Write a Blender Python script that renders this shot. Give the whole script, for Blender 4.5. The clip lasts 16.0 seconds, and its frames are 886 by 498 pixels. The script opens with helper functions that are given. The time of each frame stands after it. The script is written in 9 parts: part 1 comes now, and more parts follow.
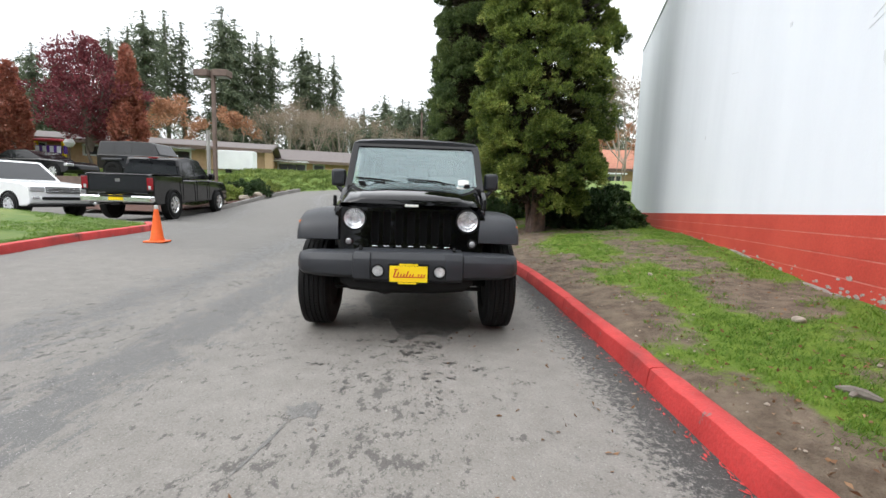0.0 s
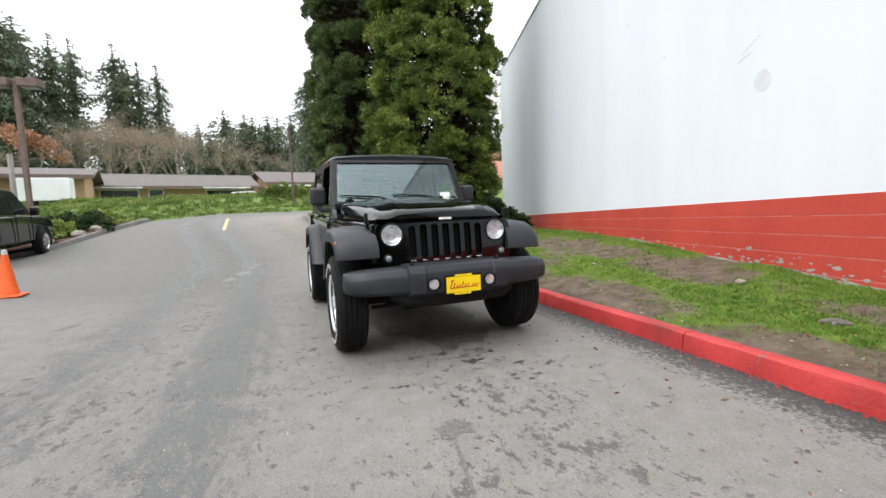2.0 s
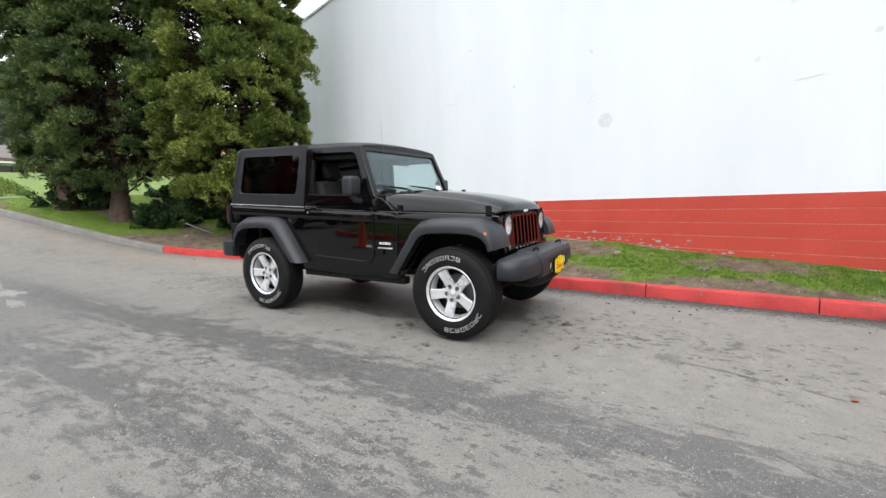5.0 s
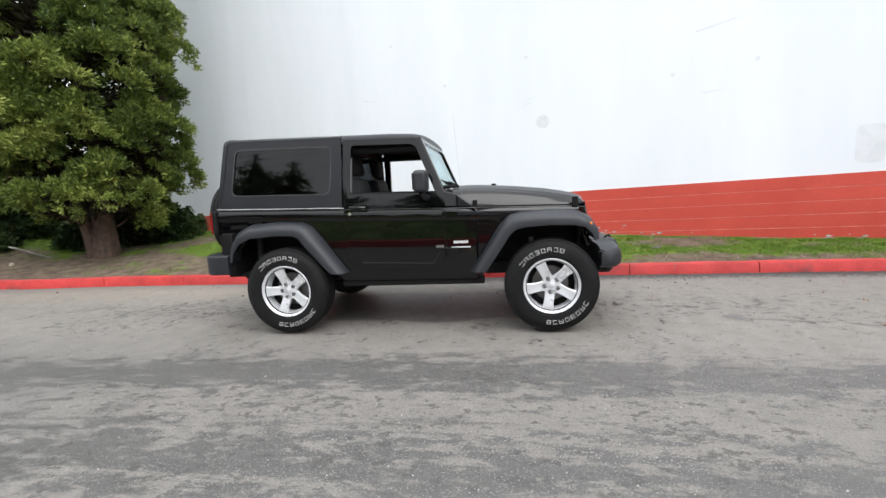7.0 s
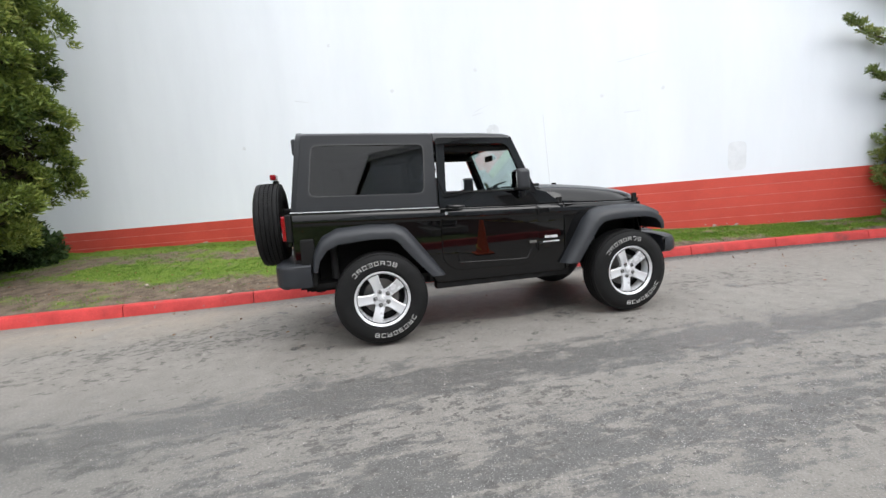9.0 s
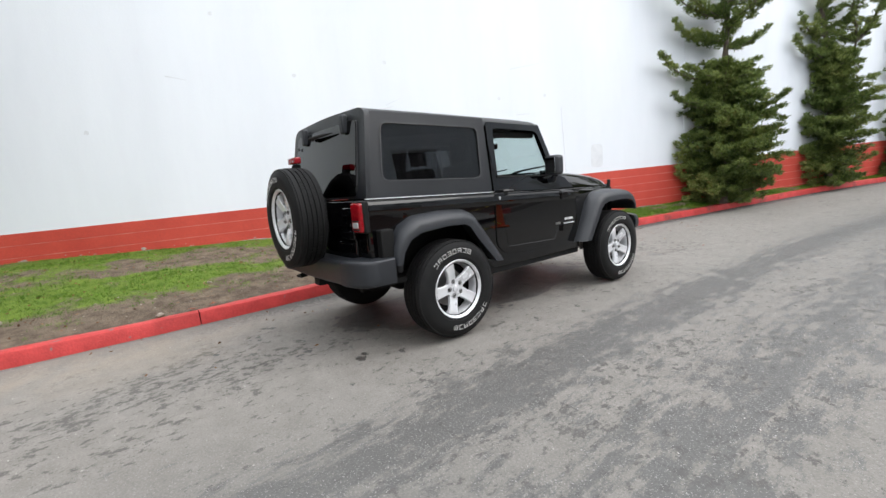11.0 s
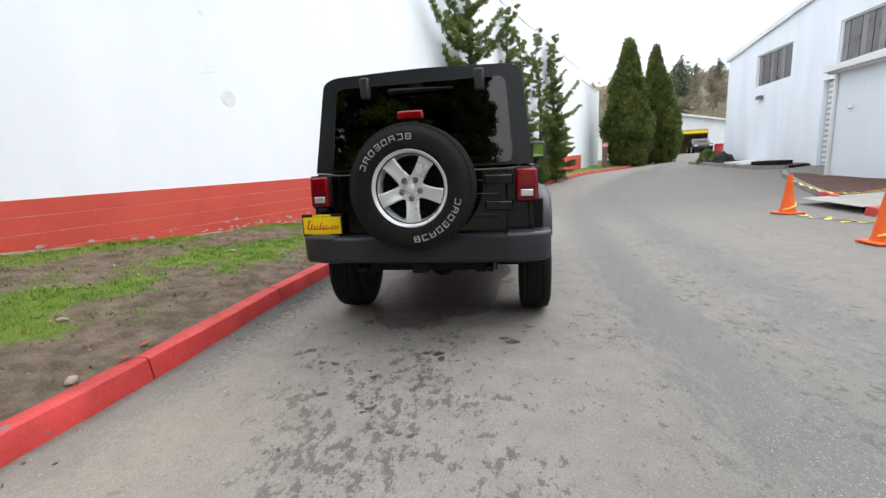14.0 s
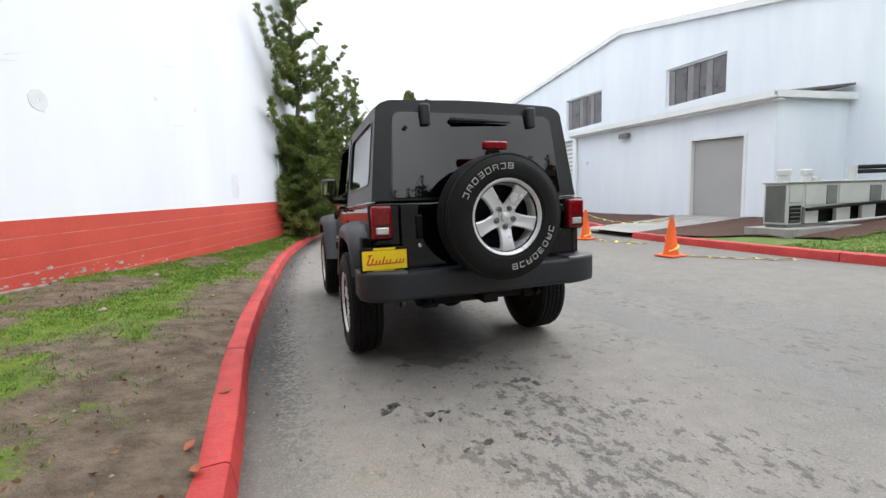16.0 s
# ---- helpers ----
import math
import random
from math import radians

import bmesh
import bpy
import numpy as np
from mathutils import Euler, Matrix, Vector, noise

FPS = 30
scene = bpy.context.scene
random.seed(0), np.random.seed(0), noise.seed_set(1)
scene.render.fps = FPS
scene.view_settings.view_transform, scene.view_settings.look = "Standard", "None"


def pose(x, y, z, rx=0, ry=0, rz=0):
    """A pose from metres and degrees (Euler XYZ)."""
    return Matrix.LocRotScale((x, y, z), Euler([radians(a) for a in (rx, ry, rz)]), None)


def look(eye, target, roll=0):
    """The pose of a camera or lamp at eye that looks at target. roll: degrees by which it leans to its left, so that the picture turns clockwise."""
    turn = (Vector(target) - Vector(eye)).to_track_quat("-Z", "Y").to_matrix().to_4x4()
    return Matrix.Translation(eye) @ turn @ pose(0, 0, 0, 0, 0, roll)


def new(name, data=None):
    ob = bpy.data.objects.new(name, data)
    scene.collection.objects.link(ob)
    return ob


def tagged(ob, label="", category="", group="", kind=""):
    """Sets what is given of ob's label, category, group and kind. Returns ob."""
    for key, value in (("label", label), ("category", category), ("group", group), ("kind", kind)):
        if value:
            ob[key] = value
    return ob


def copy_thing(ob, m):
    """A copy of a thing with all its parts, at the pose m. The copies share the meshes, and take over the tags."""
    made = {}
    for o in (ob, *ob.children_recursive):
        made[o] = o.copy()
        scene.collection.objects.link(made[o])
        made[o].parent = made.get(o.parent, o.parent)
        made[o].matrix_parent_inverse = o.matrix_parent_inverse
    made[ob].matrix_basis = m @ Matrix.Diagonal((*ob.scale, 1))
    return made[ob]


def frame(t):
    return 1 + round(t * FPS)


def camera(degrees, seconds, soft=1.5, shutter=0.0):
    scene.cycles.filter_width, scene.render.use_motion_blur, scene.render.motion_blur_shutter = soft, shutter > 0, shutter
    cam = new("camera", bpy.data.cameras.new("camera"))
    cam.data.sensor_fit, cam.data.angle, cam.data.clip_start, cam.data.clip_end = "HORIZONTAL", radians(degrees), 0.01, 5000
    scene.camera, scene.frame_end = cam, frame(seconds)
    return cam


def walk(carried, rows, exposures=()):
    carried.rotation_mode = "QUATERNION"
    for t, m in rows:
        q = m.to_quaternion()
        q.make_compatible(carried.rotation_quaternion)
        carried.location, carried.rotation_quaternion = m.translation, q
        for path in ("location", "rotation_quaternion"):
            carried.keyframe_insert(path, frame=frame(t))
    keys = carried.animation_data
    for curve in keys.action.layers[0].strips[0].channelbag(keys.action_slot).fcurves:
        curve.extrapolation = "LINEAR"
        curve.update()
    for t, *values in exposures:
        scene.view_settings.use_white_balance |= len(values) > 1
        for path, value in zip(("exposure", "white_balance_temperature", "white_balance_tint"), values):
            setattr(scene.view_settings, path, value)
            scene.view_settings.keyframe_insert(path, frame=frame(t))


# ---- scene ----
cam = camera(91.3, 16.0)
PATH = [
    (0, (0.094, 0.227, 1.152), (0.001, 2.211, 0.92), 1.9),
    (0.5, (-0.016, 0.214, 1.158), (0.048, 2.195, 0.896), 3.5),
    (1, (-0.403, 0.127, 1.156), (-0.072, 2.079, 0.875), 0.1),
    (1.5, (-0.854, 0.189, 1.109), (-0.393, 2.127, 0.927), -0.7),
    (2, (-1.368, 0.296, 1.131), (-0.817, 2.211, 0.963), -2.3),
    (2.5, (-1.947, 0.391, 1.149), (-1.182, 2.223, 0.903), -3.5),
    (3, (-2.477, 0.62, 1.146), (-1.565, 2.388, 0.938), -5.0),
    (3.5, (-3.017, 0.828, 1.168), (-1.871, 2.452, 0.955), -5.8),
    (3.7, (-3.194, 0.962, 1.182), (-1.976, 2.531, 0.948), -6.0),
    (5.8, (-4.756, 2.769, 1.248), (-2.965, 3.623, 0.994), -1.7),
    (6, (-4.828, 2.995, 1.237), (-3.011, 3.785, 0.963), -2.9),
    (6.5, (-4.905, 3.564, 1.255), (-3.05, 4.268, 1.008), -2.7),
    (7, (-5.018, 4.093, 1.24), (-3.087, 4.549, 0.983), -3.0),
    (7.5, (-5.043, 4.671, 1.239), (-3.09, 5.006, 0.962), -2.0),
    (8, (-5.177, 5.243, 1.231), (-3.201, 5.324, 0.933), -3.3),
    (8.5, (-5.192, 5.796, 1.24), (-3.216, 5.765, 0.938), -3.9),
    (9, (-5.172, 6.393, 1.263), (-3.205, 6.131, 1.012), -3.8),
    (9.5, (-5.055, 6.921, 1.259), (-3.136, 6.445, 0.96), -6.1),
    (9.7, (-4.966, 7.134, 1.269), (-3.055, 6.643, 0.944), -4.4),
    (11.8, (-3.785, 9.013, 1.257), (-2.333, 7.667, 0.972), -3.7),
    (12, (-3.618, 9.157, 1.29), (-2.2, 7.776, 1.005), -2.4),
    (12.5, (-3.191, 9.523, 1.233), (-1.963, 7.971, 0.944), -2.8),
    (13, (-2.664, 9.776, 1.203), (-1.619, 8.1, 0.889), -2.8),
    (13.5, (-2.151, 10.018, 1.19), (-1.401, 8.186, 0.904), -2.7),
    (14, (-1.624, 10.126, 1.171), (-1.086, 8.233, 0.817), -2.7),
    (14.5, (-1.121, 10.175, 1.176), (-0.763, 8.224, 0.92), -1.9),
    (15, (-0.619, 10.229, 1.185), (-0.549, 8.251, 0.896), -2.1),
    (15.5, (-0.126, 10.148, 1.196), (-0.24, 8.166, 0.949), -1.8),
    (16, (0.356, 10.105, 1.198), (-0.126, 8.177, 0.968), -1.9),
]
walk(cam, [(t, look(eye, target, roll)) for t, eye, target, roll in PATH])

# ---- sky and light: bright overcast ----
world = bpy.data.worlds.new("overcast_sky")
scene.world = world
world.use_nodes = True
wn, wl = world.node_tree.nodes, world.node_tree.links
wn.clear()
w_out = wn.new("ShaderNodeOutputWorld")
w_bg = wn.new("ShaderNodeBackground")
w_sky = wn.new("ShaderNodeTexSky")
w_sky.sky_type, w_sky.sun_disc = "NISHITA", False
w_sky.sun_elevation, w_sky.sun_rotation = radians(42), radians(235)
w_sky.dust_density, w_sky.air_density = 4.0, 1.0
w_sat = wn.new("ShaderNodeHueSaturation")
w_sat.inputs["Saturation"].default_value = 0.12
w_mix = wn.new("ShaderNodeMixRGB")
w_mix.inputs[0].default_value = 0.8
w_co = wn.new("ShaderNodeTexCoord")
w_no = wn.new("ShaderNodeTexNoise")
w_no.inputs["Scale"].default_value, w_no.inputs["Detail"].default_value = 2.2, 5
w_rp = wn.new("ShaderNodeValToRGB")
w_rp.color_ramp.elements[0].position, w_rp.color_ramp.elements[1].position = 0.36, 0.68
w_rp.color_ramp.elements[0].color = (10.3, 10.75, 11.5, 1)
w_rp.color_ramp.elements[1].color = (16.9, 17.3, 17.8, 1)
wl.new(w_co.outputs["Generated"], w_no.inputs["Vector"])
wl.new(w_no.outputs["Fac"], w_rp.inputs["Fac"])
wl.new(w_sky.outputs[0], w_sat.inputs["Color"])
wl.new(w_sat.outputs[0], w_mix.inputs[1])
wl.new(w_rp.outputs[0], w_mix.inputs[2])
# an overcast dome: the zenith is more than twice as bright as the horizon
w_sp = wn.new("ShaderNodeSeparateXYZ")
w_gr = wn.new("ShaderNodeMapRange")
w_gr.inputs["To Min"].default_value, w_gr.inputs["To Max"].default_value = 0.43, 1.28
wl.new(w_co.outputs["Generated"], w_sp.inputs[0])
wl.new(w_sp.outputs["Z"], w_gr.inputs["Value"])
w_mu = wn.new("ShaderNodeMixRGB")
w_mu.blend_type = "MULTIPLY"
w_mu.inputs[0].default_value = 1.0
wl.new(w_mix.outputs[0], w_mu.inputs[1])
wl.new(w_gr.outputs[0], w_mu.inputs[2])
wl.new(w_mu.outputs[0], w_bg.inputs[0])
w_bg.inputs[1].default_value = 0.203
wl.new(w_bg.outputs[0], w_out.inputs[0])
sun = new("sun", bpy.data.lights.new("sun", "SUN"))
sun.data.energy, sun.data.angle, sun.data.color = 1.3, radians(40), (1.0, 0.98, 0.955)
sun.matrix_world = look((-20, -14, 22), (0, 0, 0))
scene.view_settings.exposure = 0.0


# ---- materials ----
def mat(name, c1, c2=None, scale=4.0, rough=0.6, metal=0.0, bump=0.0, bscale=60.0, coat=0.0, fine=None, spec=0.5, rvar=0.1, vary=0.0, streak=1.0):
    """A surface with two scales of colour variation, grain relief and varied roughness."""
    m = bpy.data.materials.new(name)
    m.use_nodes = True
    n, l = m.node_tree.nodes, m.node_tree.links
    b = n["Principled BSDF"]
    b.inputs["Roughness"].default_value = rough
    b.inputs["Metallic"].default_value = metal
    b.inputs["Specular IOR Level"].default_value = spec
    b.inputs["Coat Weight"].default_value = coat
    b.inputs["Coat Roughness"].default_value = 0.03
    co = n.new("ShaderNodeTexCoord")
    c2 = c2 or tuple(0.8 * v for v in c1)
    big = n.new("ShaderNodeTexNoise")
    big.inputs["Scale"].default_value, big.inputs["Detail"].default_value, big.inputs["Roughness"].default_value = scale, 8, 0.6
    if streak == 1.0:
        l.new(co.outputs["Object"], big.inputs["Vector"])
    else:
        mp = n.new("ShaderNodeMapping")
        mp.inputs["Scale"].default_value = (1.0, 1.0, streak)
        l.new(co.outputs["Object"], mp.inputs["Vector"])
        l.new(mp.outputs[0], big.inputs["Vector"])
    rp = n.new("ShaderNodeValToRGB")
    rp.color_ramp.elements[0].position, rp.color_ramp.elements[1].position = 0.36, 0.66
    rp.color_ramp.elements[0].color, rp.color_ramp.elements[1].color = (*c1, 1), (*c2, 1)
    l.new(big.outputs["Fac"], rp.inputs["Fac"])
    col = rp.outputs[0]
    sm = n.new("ShaderNodeTexNoise")
    sm.inputs["Scale"].default_value, sm.inputs["Detail"].default_value = bscale, 4
    l.new(co.outputs["Object"], sm.inputs["Vector"])
    if fine:
        mx = n.new("ShaderNodeMixRGB")
        mx.blend_type = "OVERLAY"
        mx.inputs[0].default_value = fine
        l.new(col, mx.inputs[1])
        l.new(sm.outputs["Fac"], mx.inputs[2])
        col = mx.outputs[0]
    if vary:
        oi = n.new("ShaderNodeObjectInfo")
        mr = n.new("ShaderNodeMapRange")
        mr.inputs["To Min"].default_value, mr.inputs["To Max"].default_value = 1 - vary, 1 + vary
        l.new(oi.outputs["Random"], mr.inputs["Value"])
        hs = n.new("ShaderNodeHueSaturation")
        l.new(mr.outputs[0], hs.inputs["Value"])
        l.new(col, hs.inputs["Color"])
        col = hs.outputs[0]
    l.new(col, b.inputs["Base Color"])
    if rvar:
        ro = n.new("ShaderNodeMapRange")
        ro.inputs["To Min"].default_value, ro.inputs["To Max"].default_value = max(0.02, rough - rvar), min(1, rough + rvar)
        l.new(big.outputs["Fac"], ro.inputs["Value"])
        l.new(ro.outputs[0], b.inputs["Roughness"])
    if bump:
        bp = n.new("ShaderNodeBump")
        bp.inputs["Strength"].default_value, bp.inputs["Distance"].default_value = min(1, bump), 0.01
        l.new(sm.outputs["Fac"], bp.inputs["Height"])
        l.new(bp.outputs[0], b.inputs["Normal"])
    return m


def leafmat(name, c1, c2, rough=0.55, c3=None):
    """Foliage: each leaf takes its own shade; a little light passes through."""
    m = bpy.data.materials.new(name)
    m.use_nodes = True
    n, l = m.node_tree.nodes, m.node_tree.links
    b = n["Principled BSDF"]
    b.inputs["Roughness"].default_value = rough
    b.inputs["Specular IOR Level"].default_value = 0.3
    g = n.new("ShaderNodeNewGeometry")
    rp = n.new("ShaderNodeValToRGB")
    rp.color_ramp.elements[0].color, rp.color_ramp.elements[1].color = (*c1, 1), (*c2, 1)
    if c3:
        e = rp.color_ramp.elements.new(0.85)
        e.color = (*c2, 1)
        rp.color_ramp.elements[2].color = (*c3, 1)
    co = n.new("ShaderNodeTexCoord")
    no = n.new("ShaderNodeTexNoise")
    no.inputs["Scale"].default_value, no.inputs["Detail"].default_value = 1.1, 4
    l.new(co.outputs["Object"], no.inputs["Vector"])
    ad = n.new("ShaderNodeMath")
    ad.operation = "MULTIPLY_ADD"
    ad.inputs[1].default_value, ad.inputs[2].default_value = 2.2, -1.02
    l.new(no.outputs["Fac"], ad.inputs[0])
    mm = n.new("ShaderNodeMath")
    mm.operation = "MULTIPLY_ADD"
    mm.inputs[1].default_value = 0.75
    l.new(g.outputs["Random Per Island"], mm.inputs[0])
    l.new(ad.outputs[0], mm.inputs[2])
    l.new(mm.outputs[0], rp.inputs["Fac"])
    l.new(rp.outputs[0], b.inputs["Base Color"])
    t = n.new("ShaderNodeBsdfTranslucent")
    l.new(rp.outputs[0], t.inputs["Color"])
    mx = n.new("ShaderNodeMixShader")
    mx.inputs[0].default_value = 0.22
    l.new(b.outputs[0], mx.inputs[1])
    l.new(t.outputs[0], mx.inputs[2])
    l.new(mx.outputs[0], n["Material Output"].inputs[0])
    return m


def glassmat(name, tint, f0, rough=0.0, sheen=(1, 1, 1)):
    """Thin glass: clear, with a mirror share of f0 seen square on that grows towards a grazing look, alike from both sides."""
    m = bpy.data.materials.new(name)
    m.use_nodes = True
    n, l = m.node_tree.nodes, m.node_tree.links
    tr = n.new("ShaderNodeBsdfTransparent")
    tr.inputs[0].default_value = (*tint, 1)
    gl = n.new("ShaderNodeBsdfGlossy")
    gl.inputs["Roughness"].default_value = rough
    gl.inputs["Color"].default_value = (*sheen, 1)
    lw = n.new("ShaderNodeLayerWeight")
    lw.inputs[0].default_value = 0.5
    pw = n.new("ShaderNodeMath")
    pw.operation = "POWER"
    pw.inputs[1].default_value = 5.0
    l.new(lw.outputs["Facing"], pw.inputs[0])
    fr = n.new("ShaderNodeMath")
    fr.operation = "MULTIPLY_ADD"
    fr.inputs[1].default_value, fr.inputs[2].default_value = 1 - f0, f0
    l.new(pw.outputs[0], fr.inputs[0])
    mx = n.new("ShaderNodeMixShader")
    l.new(fr.outputs[0], mx.inputs[0])
    l.new(tr.outputs[0], mx.inputs[1])
    l.new(gl.outputs[0], mx.inputs[2])
    l.new(mx.outputs[0], n["Material Output"].inputs[0])
    return m


M = {}
M["paint_black"] = mat("black_car_paint", (0.0016, 0.0016, 0.002), (0.0022, 0.0022, 0.0026), scale=2, rough=0.025, rvar=0.008, spec=0.42)
M["plastic"] = mat("textured_dark_plastic", (0.0145, 0.0162, 0.020), (0.0200, 0.0222, 0.027), scale=3, spec=0.46, rough=0.46, bump=0.12, bscale=900, rvar=0.06)
M["hardtop"] = mat("matt_hardtop", (0.008, 0.0090, 0.0115), (0.0115, 0.0128, 0.0155), scale=2, spec=0.36, rough=0.36, bump=0.1, bscale=700, rvar=0.06)
M["rubber"] = mat("tyre_rubber", (0.0045, 0.0045, 0.005), (0.0085, 0.0085, 0.0085), scale=14, rough=0.72, spec=0.25, bump=0.1, bscale=300)
M["black"] = mat("dull_black", (0.004, 0.004, 0.004), (0.008, 0.008, 0.008), rough=0.7, spec=0.22)
M["rim"] = mat("silver_alloy", (0.62, 0.63, 0.65), (0.70, 0.71, 0.73), rough=0.28, metal=0.30, rvar=0.05)
M["chrome"] = mat("chrome", (0.82, 0.83, 0.84), (0.9, 0.9, 0.91), rough=0.22, metal=1.0, rvar=0.03)
M["steel"] = mat("grey_steel", (0.18, 0.18, 0.18), (0.25, 0.24, 0.23), rough=0.45, metal=0.8)
M["white_letter"] = mat("white_tyre_print", (0.62, 0.615, 0.60), (0.42, 0.415, 0.41), scale=30, rough=0.7)
M["yellow"] = mat("yellow_plate", (0.92, 0.68, 0.012), (0.88, 0.62, 0.012), rough=0.3)
M["plate_red"] = mat("red_print", (0.55, 0.02, 0.02), (0.5, 0.02, 0.02), rough=0.4)
M["red_lens"] = mat("red_lamp_lens", (0.27, 0.004, 0.009), (0.17, 0.002, 0.005), scale=40, rough=0.08)
M["lamp_white"] = mat("bright_lamp_reflector", (0.92, 0.93, 0.95), (0.42, 0.43, 0.46), scale=26, rough=0.10, metal=0.5, bump=0.6, bscale=30)
M["white_lens"] = mat("clear_lamp_lens", (0.76, 0.76, 0.77), (0.55, 0.56, 0.57), scale=60, rough=0.1, metal=0.5)
M["lamp_clear"] = mat("clear_lamp_over_dim_reflector", (0.42, 0.42, 0.43), (0.20, 0.20, 0.21), scale=45, rough=0.08, metal=0.4, bump=0.4, bscale=60)
M["amber"] = mat("amber_lens", (0.70, 0.16, 0.01), (0.6, 0.12, 0.01), rough=0.15, coat=0.6)
M["fabric"] = mat("dark_seat_fabric", (0.012, 0.012, 0.013), (0.02, 0.02, 0.021), rough=0.85, bump=0.2, bscale=400)
M["paper"] = mat("white_sticker", (0.75, 0.76, 0.72), (0.7, 0.71, 0.66), rough=0.6)
M["glass_clear"] = glassmat("windscreen_glass", (0.74, 0.82, 0.81), 0.10, sheen=(0.86, 0.98, 1.0))
M["lens_clear"] = glassmat("clear_lens_glass", (0.97, 0.97, 0.97), 0.025)
M["glass_tint"] = glassmat("tinted_glass", (0.05, 0.052, 0.056), 0.056)
M["glass_side"] = glassmat("tinted_side_glass", (0.17, 0.18, 0.19), 0.034)
M["mirror"] = mat("mirror_glass", (0.85, 0.86, 0.87), (0.85, 0.86, 0.87), rough=0.02, metal=1.0, rvar=0)
M["white_wall"] = mat("white_painted_block", (0.79, 0.825, 0.875), (0.73, 0.765, 0.815), scale=0.7, rough=0.75, bump=0.12, bscale=35, streak=0.22)
M["red_wall"] = mat("red_painted_block", (0.55, 0.066, 0.042), (0.47, 0.050, 0.032), scale=1.2, rough=0.7, bump=0.25, bscale=45, fine=0.25)
M["concrete"] = mat("grey_concrete", (0.33, 0.32, 0.30), (0.24, 0.235, 0.22), scale=2.5, rough=0.85, bump=0.35, bscale=70, fine=0.3)
M["concrete_base"] = mat("rough_footing", (0.27, 0.25, 0.23), (0.16, 0.145, 0.13), scale=7, rough=0.9, bump=0.5, bscale=40, fine=0.3)
M["blue_white"] = mat("pale_blue_painted_wall", (0.775, 0.835, 0.895), (0.70, 0.765, 0.835), scale=1.1, rough=0.7, bump=0.08, bscale=30, streak=0.16)
M["trim_white"] = mat("white_trim_paint", (0.76, 0.78, 0.79), (0.68, 0.70, 0.71), scale=1, rough=0.55)
M["door_grey"] = mat("grey_metal_door", (0.38, 0.38, 0.375), (0.35, 0.35, 0.345), scale=1, rough=0.5)
M["mulch"] = mat("brown_bark_mulch", (0.085, 0.035, 0.022), (0.05, 0.025, 0.018), scale=9, rough=0.95, bump=1.0, bscale=60, fine=0.5)
M["bark"] = mat("rough_bark", (0.12, 0.075, 0.055), (0.06, 0.042, 0.035), scale=7, rough=0.9, bump=0.9, bscale=25, fine=0.4)
M["grey_bark"] = mat("grey_bark", (0.16, 0.13, 0.105), (0.10, 0.08, 0.065), scale=4, rough=0.9, bump=0.6, bscale=30)
M["orange"] = mat("orange_cone_plastic", (0.85, 0.13, 0.012), (0.75, 0.10, 0.010), scale=6, rough=0.5, fine=0.1)
M["tape"] = mat("yellow_tape", (0.85, 0.76, 0.12), (0.80, 0.66, 0.06), scale=20, rough=0.4)
M["shingle"] = mat("grey_roof", (0.118, 0.102, 0.098), (0.150, 0.132, 0.124), scale=3, rough=0.9, bump=0.4, bscale=30)
M["tan"] = mat("tan_brick", (0.54, 0.37, 0.22), (0.45, 0.29, 0.175), scale=3, rough=0.85, bump=0.2)
M["window_dark"] = mat("dark_window", (0.03, 0.035, 0.04), (0.05, 0.055, 0.06), scale=1.5, rough=0.12)
M["window_slat"] = mat("dark_window_sheet", (0.085, 0.083, 0.09), (0.13, 0.128, 0.135), scale=2.5, rough=0.3)
M["kerb_grey"] = mat("dull_concrete_kerb", (0.215, 0.205, 0.19), (0.15, 0.143, 0.132), scale=2.5, rough=0.9, bump=0.4, bscale=70, fine=0.3)
M["window_grey"] = mat("sheeted_window", (0.155, 0.15, 0.16), (0.22, 0.215, 0.225), scale=2.0, rough=0.35)
M["wood"] = mat("weathered_brown_wood", (0.15, 0.105, 0.085), (0.11, 0.08, 0.065), scale=4, rough=0.8, bump=0.3)
M["stone"] = mat("pale_stone", (0.34, 0.29, 0.235), (0.24, 0.20, 0.16), scale=15, rough=0.85, bump=0.5, bscale=80)
M["white_line"] = mat("worn_yellow_line", (0.62, 0.48, 0.22), (0.42, 0.35, 0.20), scale=12, rough=0.8)
M["seal"] = mat("glossy_window_seal", (0.05, 0.05, 0.052), (0.06, 0.06, 0.062), rough=0.22, rvar=0.04)
M["car_glass"] = mat("dark_car_glass", (0.008, 0.009, 0.010), (0.014, 0.015, 0.017), scale=1.2, rough=0.04, rvar=0.01, spec=0.42)
M["ac_metal"] = mat("beige_grey_unit_metal", (0.52, 0.53, 0.52), (0.46, 0.47, 0.46), scale=2, rough=0.5)
M["ac_grille"] = mat("dark_grille_metal", (0.17, 0.18, 0.17), (0.13, 0.14, 0.135), scale=3, rough=0.55)


